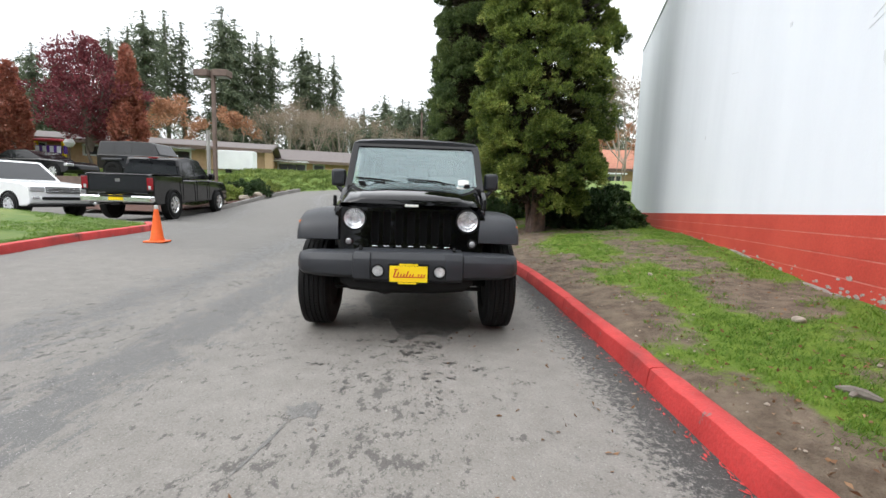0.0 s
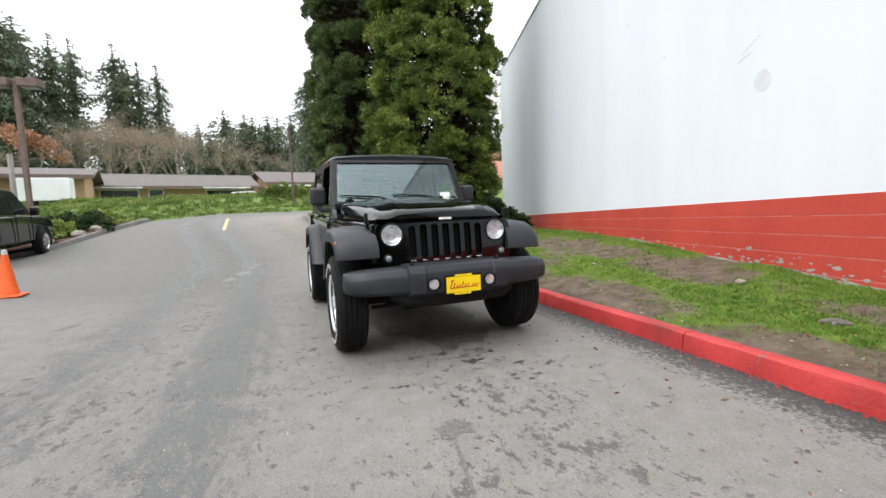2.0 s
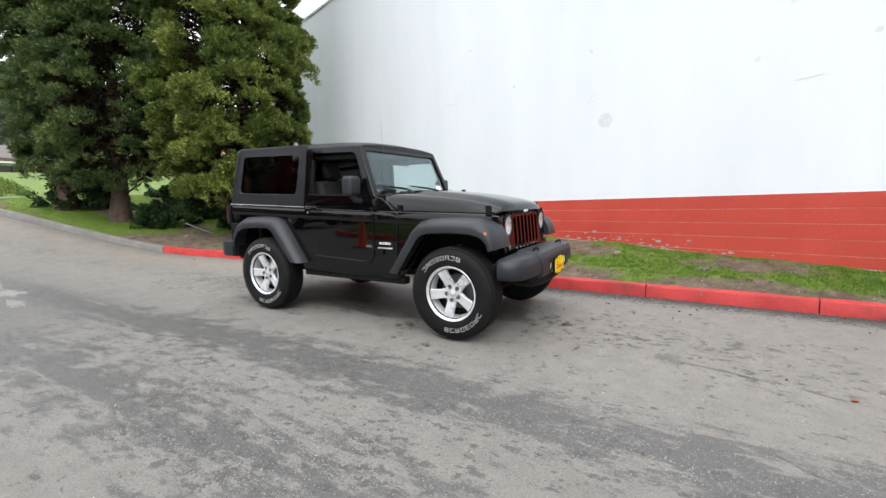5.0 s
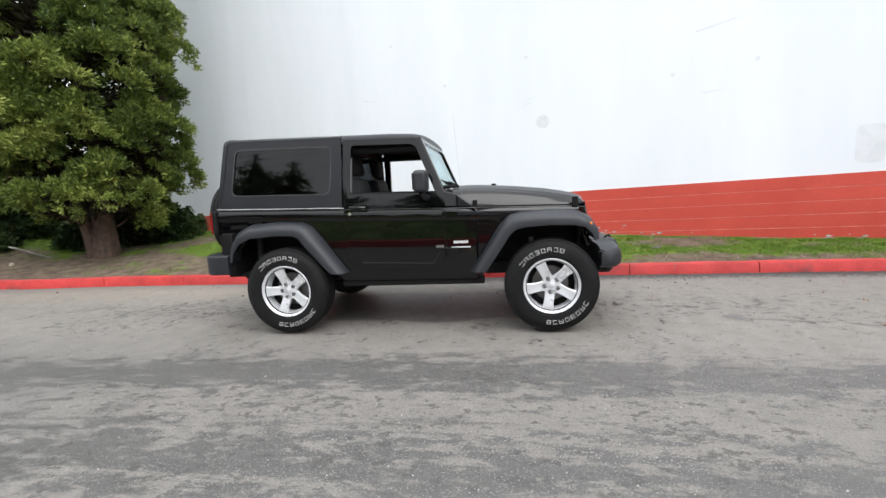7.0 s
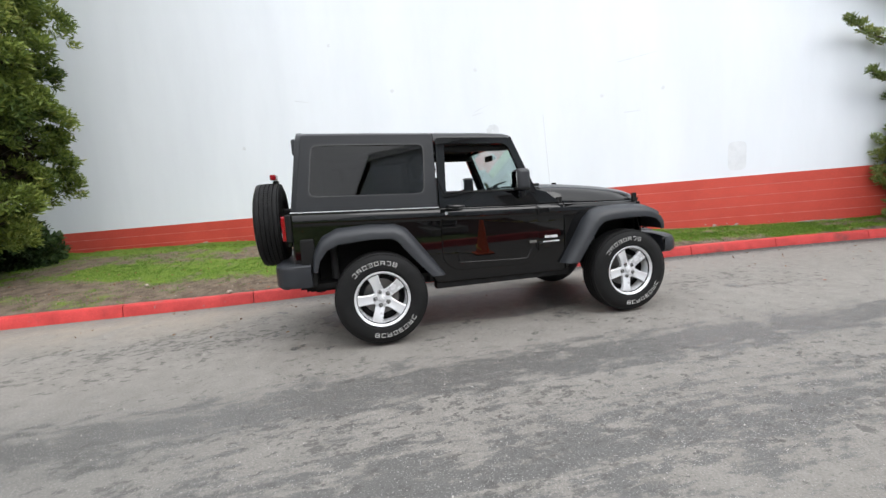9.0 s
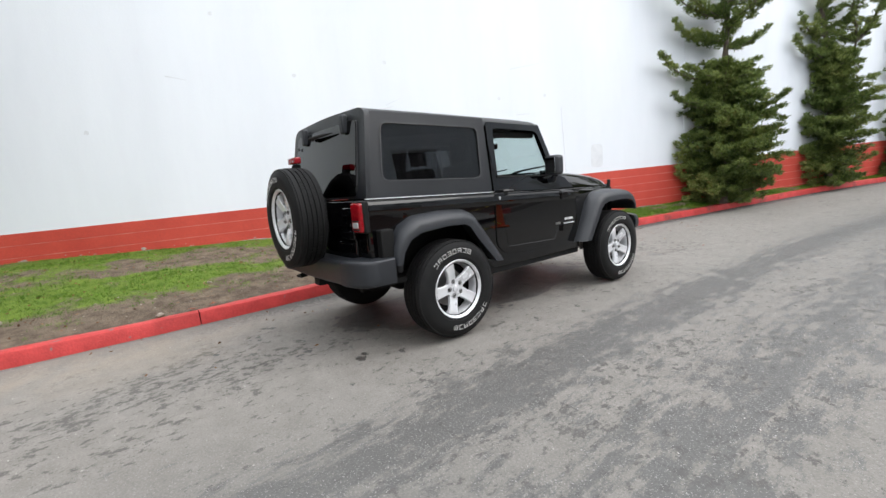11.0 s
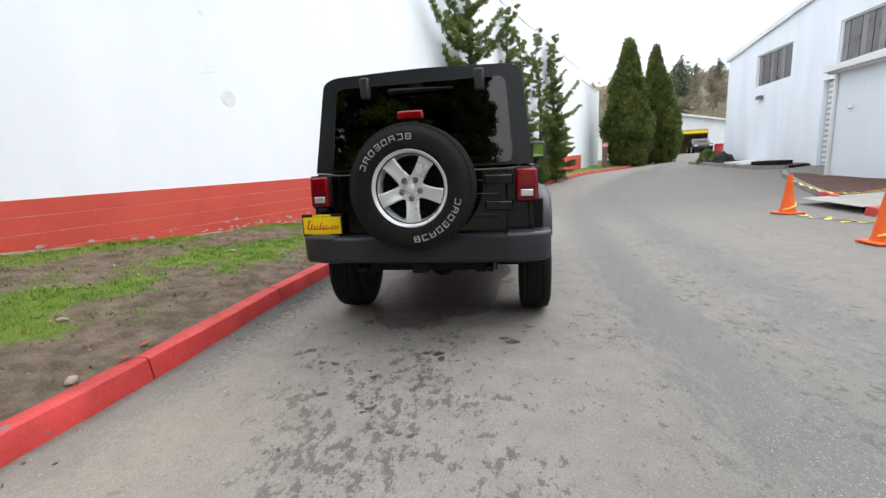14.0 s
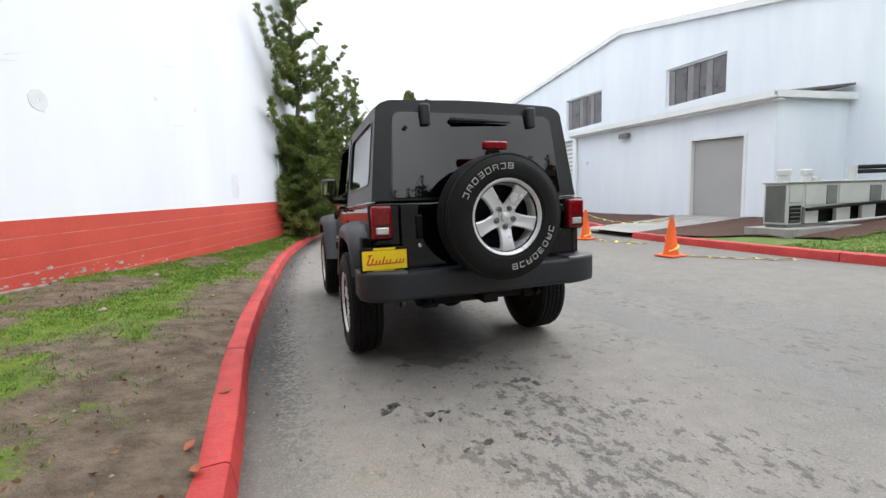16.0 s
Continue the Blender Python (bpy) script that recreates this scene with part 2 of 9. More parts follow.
# ---- building helpers ----
def to_ob(name, bm, material, parent=None, label="", smooth=False, bevel=0.0, segs=2):
    me = bpy.data.meshes.new(name)
    bm.normal_update()
    bm.to_mesh(me)
    bm.free()
    ob = new(name, me)
    for mm in material if isinstance(material, (list, tuple)) else [material]:
        me.materials.append(mm)
    if smooth:
        for p in me.polygons:
            p.use_smooth = True
        me.set_sharp_from_angle(angle=radians(38))
    if bevel:
        bv = ob.modifiers.new("bevel", "BEVEL")
        bv.width, bv.segments, bv.limit_method, bv.angle_limit = bevel, segs, "ANGLE", radians(40)
        bv.harden_normals = False
        if not smooth:
            for p in me.polygons:
                p.use_smooth = True
            me.set_sharp_from_angle(angle=radians(38))
    if parent:
        ob.parent = parent
    if label:
        tagged(ob, label)
    return ob


def part(name, bm, material, parent, label="", smooth=False, bevel=0.0, segs=2):
    return to_ob(name, bm, material, parent, label, smooth, bevel, segs)


def thing(name, m, label, category, group="", kind=""):
    ob = new(name)
    ob.empty_display_size = 0.2
    ob.matrix_world = m
    return tagged(ob, label, category, group, kind)


def add_box(bm, x0, x1, y0, y1, z0, z1, m=None):
    vs = [bm.verts.new((x, y, z)) for z in (z0, z1) for y in (y0, y1) for x in (x0, x1)]
    if m is not None:
        for v in vs:
            v.co = m @ v.co
    for f in ((0, 2, 3, 1), (4, 5, 7, 6), (0, 1, 5, 4), (2, 6, 7, 3), (0, 4, 6, 2), (1, 3, 7, 5)):
        bm.faces.new([vs[i] for i in f])
    return vs


def box(x0, x1, y0, y1, z0, z1, m=None):
    bm = bmesh.new()
    add_box(bm, x0, x1, y0, y1, z0, z1, m)
    return bm


def rounded(pts, r, n=4):
    """Fillets the corners of a closed 2D outline; r is one radius or one per corner."""
    out, k = [], len(pts)
    for i in range(k):
        p, a, b = Vector(pts[i]), Vector(pts[i - 1]), Vector(pts[(i + 1) % k])
        rr = r[i] if isinstance(r, (list, tuple)) else r
        da, db = (a - p), (b - p)
        d = min(rr, 0.45 * da.length, 0.45 * db.length)
        if d < 1e-4:
            out.append(tuple(p))
            continue
        s, e = p + da.normalized() * d, p + db.normalized() * d
        for j in range(n + 1):
            u = j / n
            q = s * (1 - u) ** 2 + p * 2 * u * (1 - u) + e * u * u
            out.append(tuple(q))
    return out


def plate(outer, holes, d0, d1, place):
    """A flat piece with holes, between depths d0 and d1; place(u, v, d) gives the point."""
    bm = bmesh.new()
    loops = [outer, *holes]
    es = []
    for lp in loops:
        vs = [bm.verts.new(place(u, v, d0)) for u, v in lp]
        for i in range(len(vs)):
            es.append(bm.edges.new((vs[i], vs[(i + 1) % len(vs)])))
    if holes:
        # work flat, then lift the vertices into place
        flat = bmesh.new()
        fe = []
        for lp in loops:
            vs = [flat.verts.new((u, v, 0)) for u, v in lp]
            for i in range(len(vs)):
                fe.append(flat.edges.new((vs[i], vs[(i + 1) % len(vs)])))
        bmesh.ops.triangle_fill(flat, use_beauty=True, use_dissolve=False, edges=fe, normal=(0, 0, 1))
        flat.verts.index_update()
        bm.verts.ensure_lookup_table()
        for f in flat.faces:
            bm.faces.new([bm.verts[v.index] for v in f.verts])
        flat.free()
    else:
        bm.verts.ensure_lookup_table()
        bm.faces.new(bm.verts[:])
    back = [bm.verts.new(place(u, v, d1)) for lp in loops for u, v in lp]
    bm.verts.ensure_lookup_table()
    bm.verts.index_update()
    for f in list(bm.faces):
        bm.faces.new([back[v.index] for v in reversed(f.verts)])
    s = 0
    for lp in loops:
        k = len(lp)
        for i in range(k):
            a, b = s + i, s + (i + 1) % k
            bm.faces.new((bm.verts[b], bm.verts[a], back[a], back[b]))
        s += k
    bmesh.ops.recalc_face_normals(bm, faces=bm.faces)
    return bm


def lathe(profile, n=48, axis="y", centre=(0, 0, 0)):
    """Turns a profile of (radius, along) round an axis; closes where the radius is 0."""
    bm = bmesh.new()
    rings = []
    for r, h in profile:
        ring = []
        for i in range(n if r > 1e-5 else 1):
            a = 2 * math.pi * i / n
            u, v = r * math.cos(a), r * math.sin(a)
            p = {"y": (u, h, v), "x": (h, u, v), "z": (u, v, h)}[axis]
            ring.append(bm.verts.new(Vector(p) + Vector(centre)))
        rings.append(ring)
    for a, b in zip(rings, rings[1:]):
        for i in range(n):
            j = (i + 1) % n
            if len(a) == 1 and len(b) == 1:
                continue
            if len(a) == 1:
                bm.faces.new((a[0], b[i], b[j]))
            elif len(b) == 1:
                bm.faces.new((a[i], a[j], b[0]))
            else:
                bm.faces.new((a[i], a[j], b[j], b[i]))
    bmesh.ops.recalc_face_normals(bm, faces=bm.faces)
    return bm


def add_tube(bm, pts, r, n=8, taper=None):
    """A round bar along points; taper: radius at each point."""
    pts = [Vector(p) for p in pts]
    rings = []
    for i, p in enumerate(pts):
        d = (pts[min(i + 1, len(pts) - 1)] - pts[max(i - 1, 0)]).normalized()
        q = d.to_track_quat("Z", "Y").to_matrix()
        rr = taper[i] if taper else r
        rings.append([bm.verts.new(p + q @ Vector((rr * math.cos(2 * math.pi * k / n), rr * math.sin(2 * math.pi * k / n), 0))) for k in range(n)])
    for a, b in zip(rings, rings[1:]):
        for k in range(n):
            j = (k + 1) % n
            bm.faces.new((a[k], a[j], b[j], b[k]))
    bm.faces.new(list(reversed(rings[0])))
    bm.faces.new(rings[-1])


def tube(pts, r, n=8, taper=None):
    bm = bmesh.new()
    add_tube(bm, pts, r, n, taper)
    return bm


def skin(sections, close=True, caps=True):
    """Joins equal rings of points."""
    bm = bmesh.new()
    rs = [[bm.verts.new(p) for p in s] for s in sections]
    k = len(rs[0])
    for a, b in zip(rs, rs[1:]):
        for i in range(k if close else k - 1):
            j = (i + 1) % k
            bm.faces.new((a[i], a[j], b[j], b[i]))
    if caps and close:
        bm.faces.new(list(reversed(rs[0])))
        bm.faces.new(rs[-1])
    bmesh.ops.recalc_face_normals(bm, faces=bm.faces)
    return bm


def mesh_from(name, verts, faces_n, material, parent=None, label="", per=4):
    """A mesh from numpy points, every `per` points one face."""
    me = bpy.data.meshes.new(name)
    nv = len(verts)
    nf = nv // per
    me.vertices.add(nv)
    me.vertices.foreach_set("co", np.asarray(verts, dtype=np.float32).ravel())
    me.loops.add(nv)
    me.loops.foreach_set("vertex_index", np.arange(nv, dtype=np.int32))
    me.polygons.add(nf)
    me.polygons.foreach_set("loop_start", np.arange(0, nv, per, dtype=np.int32))
    me.update(calc_edges=True)
    me.validate()
    me.materials.append(material)
    ob = new(name, me)
    if parent:
        ob.parent = parent
    if label:
        tagged(ob, label)
    return ob


# ---- the lie of the land ----
RISE = ((-80, 1.6), (-40, 1.0), (-27, 0.74), (-19, 0.60), (-16.5, 0.50), (-14, 0.36), (-11.5, 0.26), (-9, 0.20), (-7, 0.14), (-4.5, 0.05), (-2, 0.0), (12.4, 0.0), (14, 0.13), (16, 0.48), (18, 0.88), (19.5, 1.10), (22, 1.36), (26, 1.65), (32, 2.6), (36, 3.1), (60, 3.4), (400, 5))
YARD = ((9, 0.12), (17, 0.12), (18, 0.30), (22, 0.85), (26, 1.5), (32, 2.6), (36, 3.1), (60, 3.4), (400, 5))
KERB = ((-27, -7.6), (-23, -6.0), (-20, -4.3), (-17.5, -2.75), (-14.5, -1.5), (-12, -0.78), (-8, 0.22), (-5, 0.88), (-2.6, 1.22), (0, 1.36), (2.5, 1.31), (4.4, 1.22), (6.5, 1.06), (8.2, 0.82), (9.4, 0.72), (11.3, 0.55), (13.4, 0.12), (16, -0.75), (18.2, -1.55), (19.6, -1.9), (20.6, -1.75), (21.3, -0.9), (21.8, 0.7), (22.2, 3.0), (22.6, 6.0))
WALL_C, WALL_K = 3.5, 0.245
LAWN_AT_WALL = ((-28, 1.0), (-21, 0.86), (-18, 0.80), (-14, 0.60), (-12, 0.51), (-8, 0.45), (-5, 0.36), (-3, 0.31), (0.5, 0.28), (3.5, 0.37), (5, 0.42), (7, 0.49), (10, 0.54), (14, 0.50), (17, 0.9), (24, 1.6))


def curve_at(knots, t):
    """A smooth curve through knots (Catmull-Rom in one variable)."""
    if t <= knots[0][0]:
        return knots[0][1]
    if t >= knots[-1][0]:
        return knots[-1][1]
    for i in range(len(knots) - 1):
        if knots[i][0] <= t <= knots[i + 1][0]:
            break
    (x1, y1), (x2, y2) = knots[i], knots[i + 1]
    x0, y0 = knots[i - 1] if i else (2 * x1 - x2, 2 * y1 - y2)
    x3, y3 = knots[i + 2] if i + 2 < len(knots) else (2 * x2 - x1, 2 * y2 - y1)
    m1, m2 = (y2 - y0) / (x2 - x0), (y3 - y1) / (x3 - x1)
    h = x2 - x1
    u = (t - x1) / h
    return (2 * u**3 - 3 * u**2 + 1) * y1 + (u**3 - 2 * u**2 + u) * h * m1 + (-2 * u**3 + 3 * u**2) * y2 + (u**3 - u**2) * h * m2


def road_z(x, y):
    s = min(max(-0.8 - x, 0.0), 13.0)
    z = 0.0045 * s * s * min(1, max(0, (18 - y) / 6)) + curve_at(RISE, y)
    if y > 10 and x < -6:
        # the yard beside the driveway stays lower than its ramp
        w = min(1, (y - 10) / 3) * min(1, (-6 - x) / 5.5)
        z += (min(z, curve_at(YARD, y)) - z) * w
    return z


def kerb_x(y):
    return curve_at(KERB, y)


def wall_x(y):
    return WALL_C + WALL_K * (y - 4)


def lawn_z(x, y):
    k = kerb_x(y) + 0.16
    w = wall_x(y) - 0.02
    u = min(max((x - k) / max(w - k, 0.3), 0), 1.3)
    z0 = road_z(kerb_x(y), y) + 0.13
    z1 = max(curve_at(LAWN_AT_WALL, y), z0 + 0.03)
    n = noise.noise((x * 1.3, y * 1.3, 0.5)) * 0.03 + noise.noise((x * 5, y * 5, 2.5)) * 0.008
    e = min(1, max(0, u * 5))
    return z0 + (z1 - z0) * (u ** 0.8) + n * e


def grid_mesh(name, us, vs, fn, material, uv=None, smooth=True):
    bm = bmesh.new()
    rows = [[bm.verts.new(fn(u, v)) for u in us] for v in vs]
    lay = bm.loops.layers.uv.new("along") if uv else None
    for j in range(len(vs) - 1):
        for i in range(len(us) - 1):
            f = bm.faces.new((rows[j][i], rows[j][i + 1], rows[j + 1][i + 1], rows[j + 1][i]))
            if uv:
                for lp in f.loops:
                    lp[lay].uv = uv(lp.vert.co)
    ob = to_ob(name, bm, material)
    for p in ob.data.polygons:
        p.use_smooth = smooth
    return ob

# ---- ground, road, kerbs ----
def asphalt():
    """Worn asphalt: aggregate, paler dust, dark damp wheel tracks, oil spots and seams."""
    m = bpy.data.materials.new("worn_asphalt")
    m.use_nodes = True
    n, l = m.node_tree.nodes, m.node_tree.links
    b = n["Principled BSDF"]
    co = n.new("ShaderNodeTexCoord")
    uv = n.new("ShaderNodeUVMap")
    uv.uv_map = "along"

    def noi(scale, detail, vec=None, rough=0.6):
        t = n.new("ShaderNodeTexNoise")
        t.inputs["Scale"].default_value, t.inputs["Detail"].default_value, t.inputs["Roughness"].default_value = scale, detail, rough
        l.new(vec or co.outputs["Object"], t.inputs["Vector"])
        return t.outputs["Fac"]

    def ramp(fac, a, b2, c0=(0, 0, 0, 1), c1=(1, 1, 1, 1)):
        r = n.new("ShaderNodeValToRGB")
        r.color_ramp.elements[0].position, r.color_ramp.elements[1].position = a, b2
        r.color_ramp.elements[0].color, r.color_ramp.elements[1].color = c0, c1
        l.new(fac, r.inputs["Fac"])
        return r.outputs[0]

    def math(op, a, b2=None, c=None):
        t = n.new("ShaderNodeMath")
        t.operation = op
        for i, v in enumerate((a, b2, c)):
            if v is None:
                continue
            if isinstance(v, (int, float)):
                t.inputs[i].default_value = v
            else:
                l.new(v, t.inputs[i])
        return t.outputs[0]

    def mix(fac, a, b2, kind="MIX"):
        t = n.new("ShaderNodeMixRGB")
        t.blend_type = kind
        for i, v in enumerate((fac, a, b2)):
            if isinstance(v, float):
                t.inputs[i].default_value = v
            elif isinstance(v, tuple):
                t.inputs[i].default_value = (*v, 1)
            else:
                l.new(v, t.inputs[i])
        return t.outputs[0]

    sep = n.new("ShaderNodeSeparateXYZ")
    l.new(uv.outputs[0], sep.inputs[0])
    # strips stretched along the way
    mp = n.new("ShaderNodeMapping")
    mp.inputs["Scale"].default_value = (1.0, 0.32, 1.0)
    l.new(uv.outputs[0], mp.inputs["Vector"])
    broad = noi(0.5, 5)
    base = mix(ramp(broad, 0.3, 0.7), (0.187, 0.174, 0.156), (0.226, 0.211, 0.191))
    base = mix(0.55, base, mix(ramp(noi(6.0, 8), 0.35, 0.65), (0.172, 0.160, 0.144), (0.238, 0.223, 0.204)))

    def band(centre, half, soft, axis=0):
        d = math("ABSOLUTE", math("SUBTRACT", sep.outputs[axis], centre))
        t = n.new("ShaderNodeMapRange")
        t.inputs["From Min"].default_value, t.inputs["From Max"].default_value = half + soft, max(half - soft, 0.0)
        l.new(d, t.inputs["Value"])
        return t.outputs[0]

    # dark, coarse wheel tracks that break up into streaks at their edges
    fray = noi(10, 12, mp.outputs[0], 0.80)
    wander = math("MULTIPLY_ADD", noi(0.55, 3), 0.5, -0.25)
    tracks = math("MAXIMUM", band(-3.4, 0.28, 0.36), math("MULTIPLY", band(-4.5, 0.35, 0.5), 0.85))
    tracks = math("MAXIMUM", tracks, math("MULTIPLY", band(-7.4, 0.5, 0.5), 0.5))
    tracks = math("MAXIMUM", tracks, math("MULTIPLY", band(-4.0, 1.1, 0.6), 0.30))
    soft = math("ADD", math("MULTIPLY_ADD", fray, 4.6, -2.36), math("ADD", tracks, wander))
    dark = ramp(soft, 0.42, 0.66)
    base = mix(math("MULTIPLY", dark, 0.85), base, (0.076, 0.075, 0.073))
    # ragged dark flakes: worn sealer and damp, densest where cars stand and beside the tracks
    fm = n.new("ShaderNodeMapping")
    fm.inputs["Scale"].default_value = (1.0, 0.62, 1.0)
    l.new(uv.outputs[0], fm.inputs["Vector"])
    clus = math("MULTIPLY_ADD", noi(1.9, 4), 0.36, -0.18)
    dens = math("ADD", math("MULTIPLY", band(-1.6, 0.7, 0.9), 0.062), math("MULTIPLY", band(-4.1, 1.3, 0.9), 0.085))
    dens = math("ADD", dens, math("MULTIPLY", math("MULTIPLY", band(-1.5, 0.3, 0.9), band(8.7, 0.6, 1.3, 1)), 0.10))
    dens = math("ADD", dens, math("MULTIPLY", math("MULTIPLY", band(-1.65, 0.3, 0.7), band(2.3, 0.7, 1.1, 1)), 0.08))
    dens = math("ADD", dens, clus)
    fl = ramp(math("ADD", noi(14, 10, fm.outputs[0], 0.70), dens), 0.645, 0.685)
    base = mix(math("MULTIPLY", fl, 0.72), base, (0.058, 0.054, 0.050))
    small = ramp(math("ADD", noi(48, 6, fm.outputs[0], 0.6), math("MULTIPLY", dens, 0.8)), 0.67, 0.71)
    base = mix(math("MULTIPLY", small, 0.5), base, (0.07, 0.066, 0.06))
    wet = math("ADD", math("MULTIPLY", band(-1.55, 0.2, 0.9), band(7.9, 0.1, 0.75, 1)), math("MULTIPLY", band(-1.65, 0.1, 0.75), band(3.0, 0.1, 0.75, 1)))
    blot = ramp(math("ADD", noi(5.0, 10, fm.outputs[0], 0.72), math("MULTIPLY", wet, 0.13)), 0.645, 0.70)
    base = mix(math("MULTIPLY", blot, 0.80), base, (0.040, 0.037, 0.034))
    # dirt along the foot of the kerb
    base = mix(math("MULTIPLY", math("MULTIPLY", band(-0.01, 0.035, 0.04), ramp(noi(9, 6), 0.30, 0.55)), 0.75), base, (0.055, 0.048, 0.042))
    # pale scuffs
    sc = ramp(noi(2.4, 9, mp.outputs[0], 0.75), 0.64, 0.76)
    base = mix(math("MULTIPLY", sc, 0.40), base, (0.37, 0.355, 0.335))
    # the driven lane is damper and a little darker than the dusty edge
    t = n.new("ShaderNodeMapRange")
    t.inputs["From Min"].default_value, t.inputs["From Max"].default_value = -2.2, -3.6
    l.new(math("ADD", sep.outputs[0], wander), t.inputs["Value"])
    # tan dust near the kerb behind the car, a coarse dark gutter before it
    far = n.new("ShaderNodeMapRange")
    far.inputs["From Min"].default_value, far.inputs["From Max"].default_value = 6.5, 8.5
    l.new(sep.outputs[1], far.inputs["Value"])
    near = math("SUBTRACT", 1.0, far.outputs[0])
    south = n.new("ShaderNodeMapRange")
    south.inputs["From Min"].default_value, south.inputs["From Max"].default_value = 1.5, -2.5
    l.new(sep.outputs[1], south.inputs["Value"])
    base = mix(math("MULTIPLY", t.outputs[0], math("MULTIPLY_ADD", math("MAXIMUM", far.outputs[0], south.outputs[0]), 0.40, 0.18)), base, (0.095, 0.094, 0.090))
    base = mix(math("MULTIPLY", math("MULTIPLY", far.outputs[0], band(-0.5, 0.45, 0.5)), math("MULTIPLY", ramp(noi(2.5, 6), 0.30, 0.58), 0.62)), base, (0.29, 0.245, 0.195))
    base = mix(math("MULTIPLY", ramp(math("ADD", noi(34, 9, None, 0.75), math("MULTIPLY", band(-0.06, 0.24, 0.22), 0.29)), 0.60, 0.72), math("MULTIPLY_ADD", near, 0.75, 0.18)), base, (0.034, 0.034, 0.033))
    # aggregate
    vo = n.new("ShaderNodeTexVoronoi")
    vo.inputs["Scale"].default_value = 95
    l.new(co.outputs["Object"], vo.inputs["Vector"])
    base = mix(0.34, base, ramp(vo.outputs["Distance"], 0.05, 0.75, (0.62, 0.61, 0.6, 1), (0.3, 0.3, 0.3, 1)), "OVERLAY")
    spk = ramp(noi(120, 4), 0.60, 0.66)
    pits = ramp(noi(85, 4), 0.58, 0.68)
    base = mix(math("MULTIPLY", pits, math("MULTIPLY_ADD", dark, 0.2, 0.30)), base, (0.06, 0.058, 0.055))
    base = mix(math("MULTIPLY", spk, math("MULTIPLY_ADD", dark, 0.30, 0.34)), base, (0.42, 0.41, 0.39))
    l.new(base, b.inputs["Base Color"])
    rr = n.new("ShaderNodeMapRange")
    rr.inputs["To Min"].default_value, rr.inputs["To Max"].default_value = 0.86, 0.55
    l.new(dark, rr.inputs["Value"])
    l.new(rr.outputs[0], b.inputs["Roughness"])
    bp = n.new("ShaderNodeBump")
    bp.inputs["Strength"].default_value, bp.inputs["Distance"].default_value = 0.3, 0.004
    l.new(math("ADD", vo.outputs["Distance"], math("MULTIPLY", noi(22, 6), 0.35)), bp.inputs["Height"])
    l.new(bp.outputs[0], b.inputs["Normal"])
    return m


def lawnmat():
    """Thin grass over bare brown soil."""
    m = bpy.data.materials.new("patchy_lawn_soil")
    m.use_nodes = True
    n, l = m.node_tree.nodes, m.node_tree.links
    b = n["Principled BSDF"]
    b.inputs["Roughness"].default_value = 0.95
    b.inputs["Specular IOR Level"].default_value = 0.2
    co = n.new("ShaderNodeTexCoord")

    def noi(s, d, r=0.6):
        t = n.new("ShaderNodeTexNoise")
        t.inputs["Scale"].default_value, t.inputs["Detail"].default_value, t.inputs["Roughness"].default_value = s, d, r
        l.new(co.outputs["Object"], t.inputs["Vector"])
        return t.outputs["Fac"]

    def ramp(f, a, c, c0, c1):
        r = n.new("ShaderNodeValToRGB")
        r.color_ramp.elements[0].position, r.color_ramp.elements[1].position = a, c
        r.color_ramp.elements[0].color, r.color_ramp.elements[1].color = (*c0, 1), (*c1, 1)
        l.new(f, r.inputs["Fac"])
        return r.outputs[0]

    soil = ramp(noi(5, 10, 0.7), 0.34, 0.66, (0.086, 0.064, 0.046), (0.225, 0.176, 0.130))
    grass = ramp(noi(7, 8, 0.7), 0.32, 0.68, (0.085, 0.145, 0.018), (0.165, 0.235, 0.036))
    at = n.new("ShaderNodeAttribute")
    at.attribute_name = "grass"
    ad = n.new("ShaderNodeMath")
    ad.operation = "MULTIPLY_ADD"
    ad.inputs[1].default_value = 0.8
    l.new(noi(7, 10, 0.78), ad.inputs[0])
    l.new(at.outputs["Fac"], ad.inputs[2])
    r = ramp(ad.outputs[0], 0.84, 1.16, (0, 0, 0), (1, 1, 1))
    mx = n.new("ShaderNodeMixRGB")
    l.new(r, mx.inputs[0])
    l.new(soil, mx.inputs[1])
    l.new(grass, mx.inputs[2])
    l.new(mx.outputs[0], b.inputs["Base Color"])
    bp = n.new("ShaderNodeBump")
    bp.inputs["Strength"].default_value, bp.inputs["Distance"].default_value = 1.0, 0.03
    l.new(noi(55, 5), bp.inputs["Height"])
    l.new(bp.outputs[0], b.inputs["Normal"])
    return m


M["asphalt"] = asphalt()
M["red_joint"] = mat("pale_red_joint", (0.62, 0.25, 0.21), (0.52, 0.11, 0.085), scale=5, rough=0.8)
M["lawn"] = lawnmat()
M["grass_far"] = mat("rough_grass", (0.09, 0.15, 0.025), (0.14, 0.2, 0.04), scale=2.5, rough=0.95, bump=0.8, bscale=18, fine=0.4)
M["blade"] = leafmat("grass_blades", (0.060, 0.135, 0.012), (0.145, 0.250, 0.028), 0.6, c3=(0.235, 0.30, 0.055))


def spaced(a, b, step):
    k = max(1, round((b - a) / step))
    return [a + (b - a) * i / k for i in range(k + 1)]


def ground_z(x, y):
    d = max(abs(x) - 60, 0, abs(y) - 70)
    low = 0.45 if -33 < x < 3 and -65 < y < 23 else 0.10
    return road_z(x, y) - low + (0.0 if d == 0 else min(d * 0.015, 6))


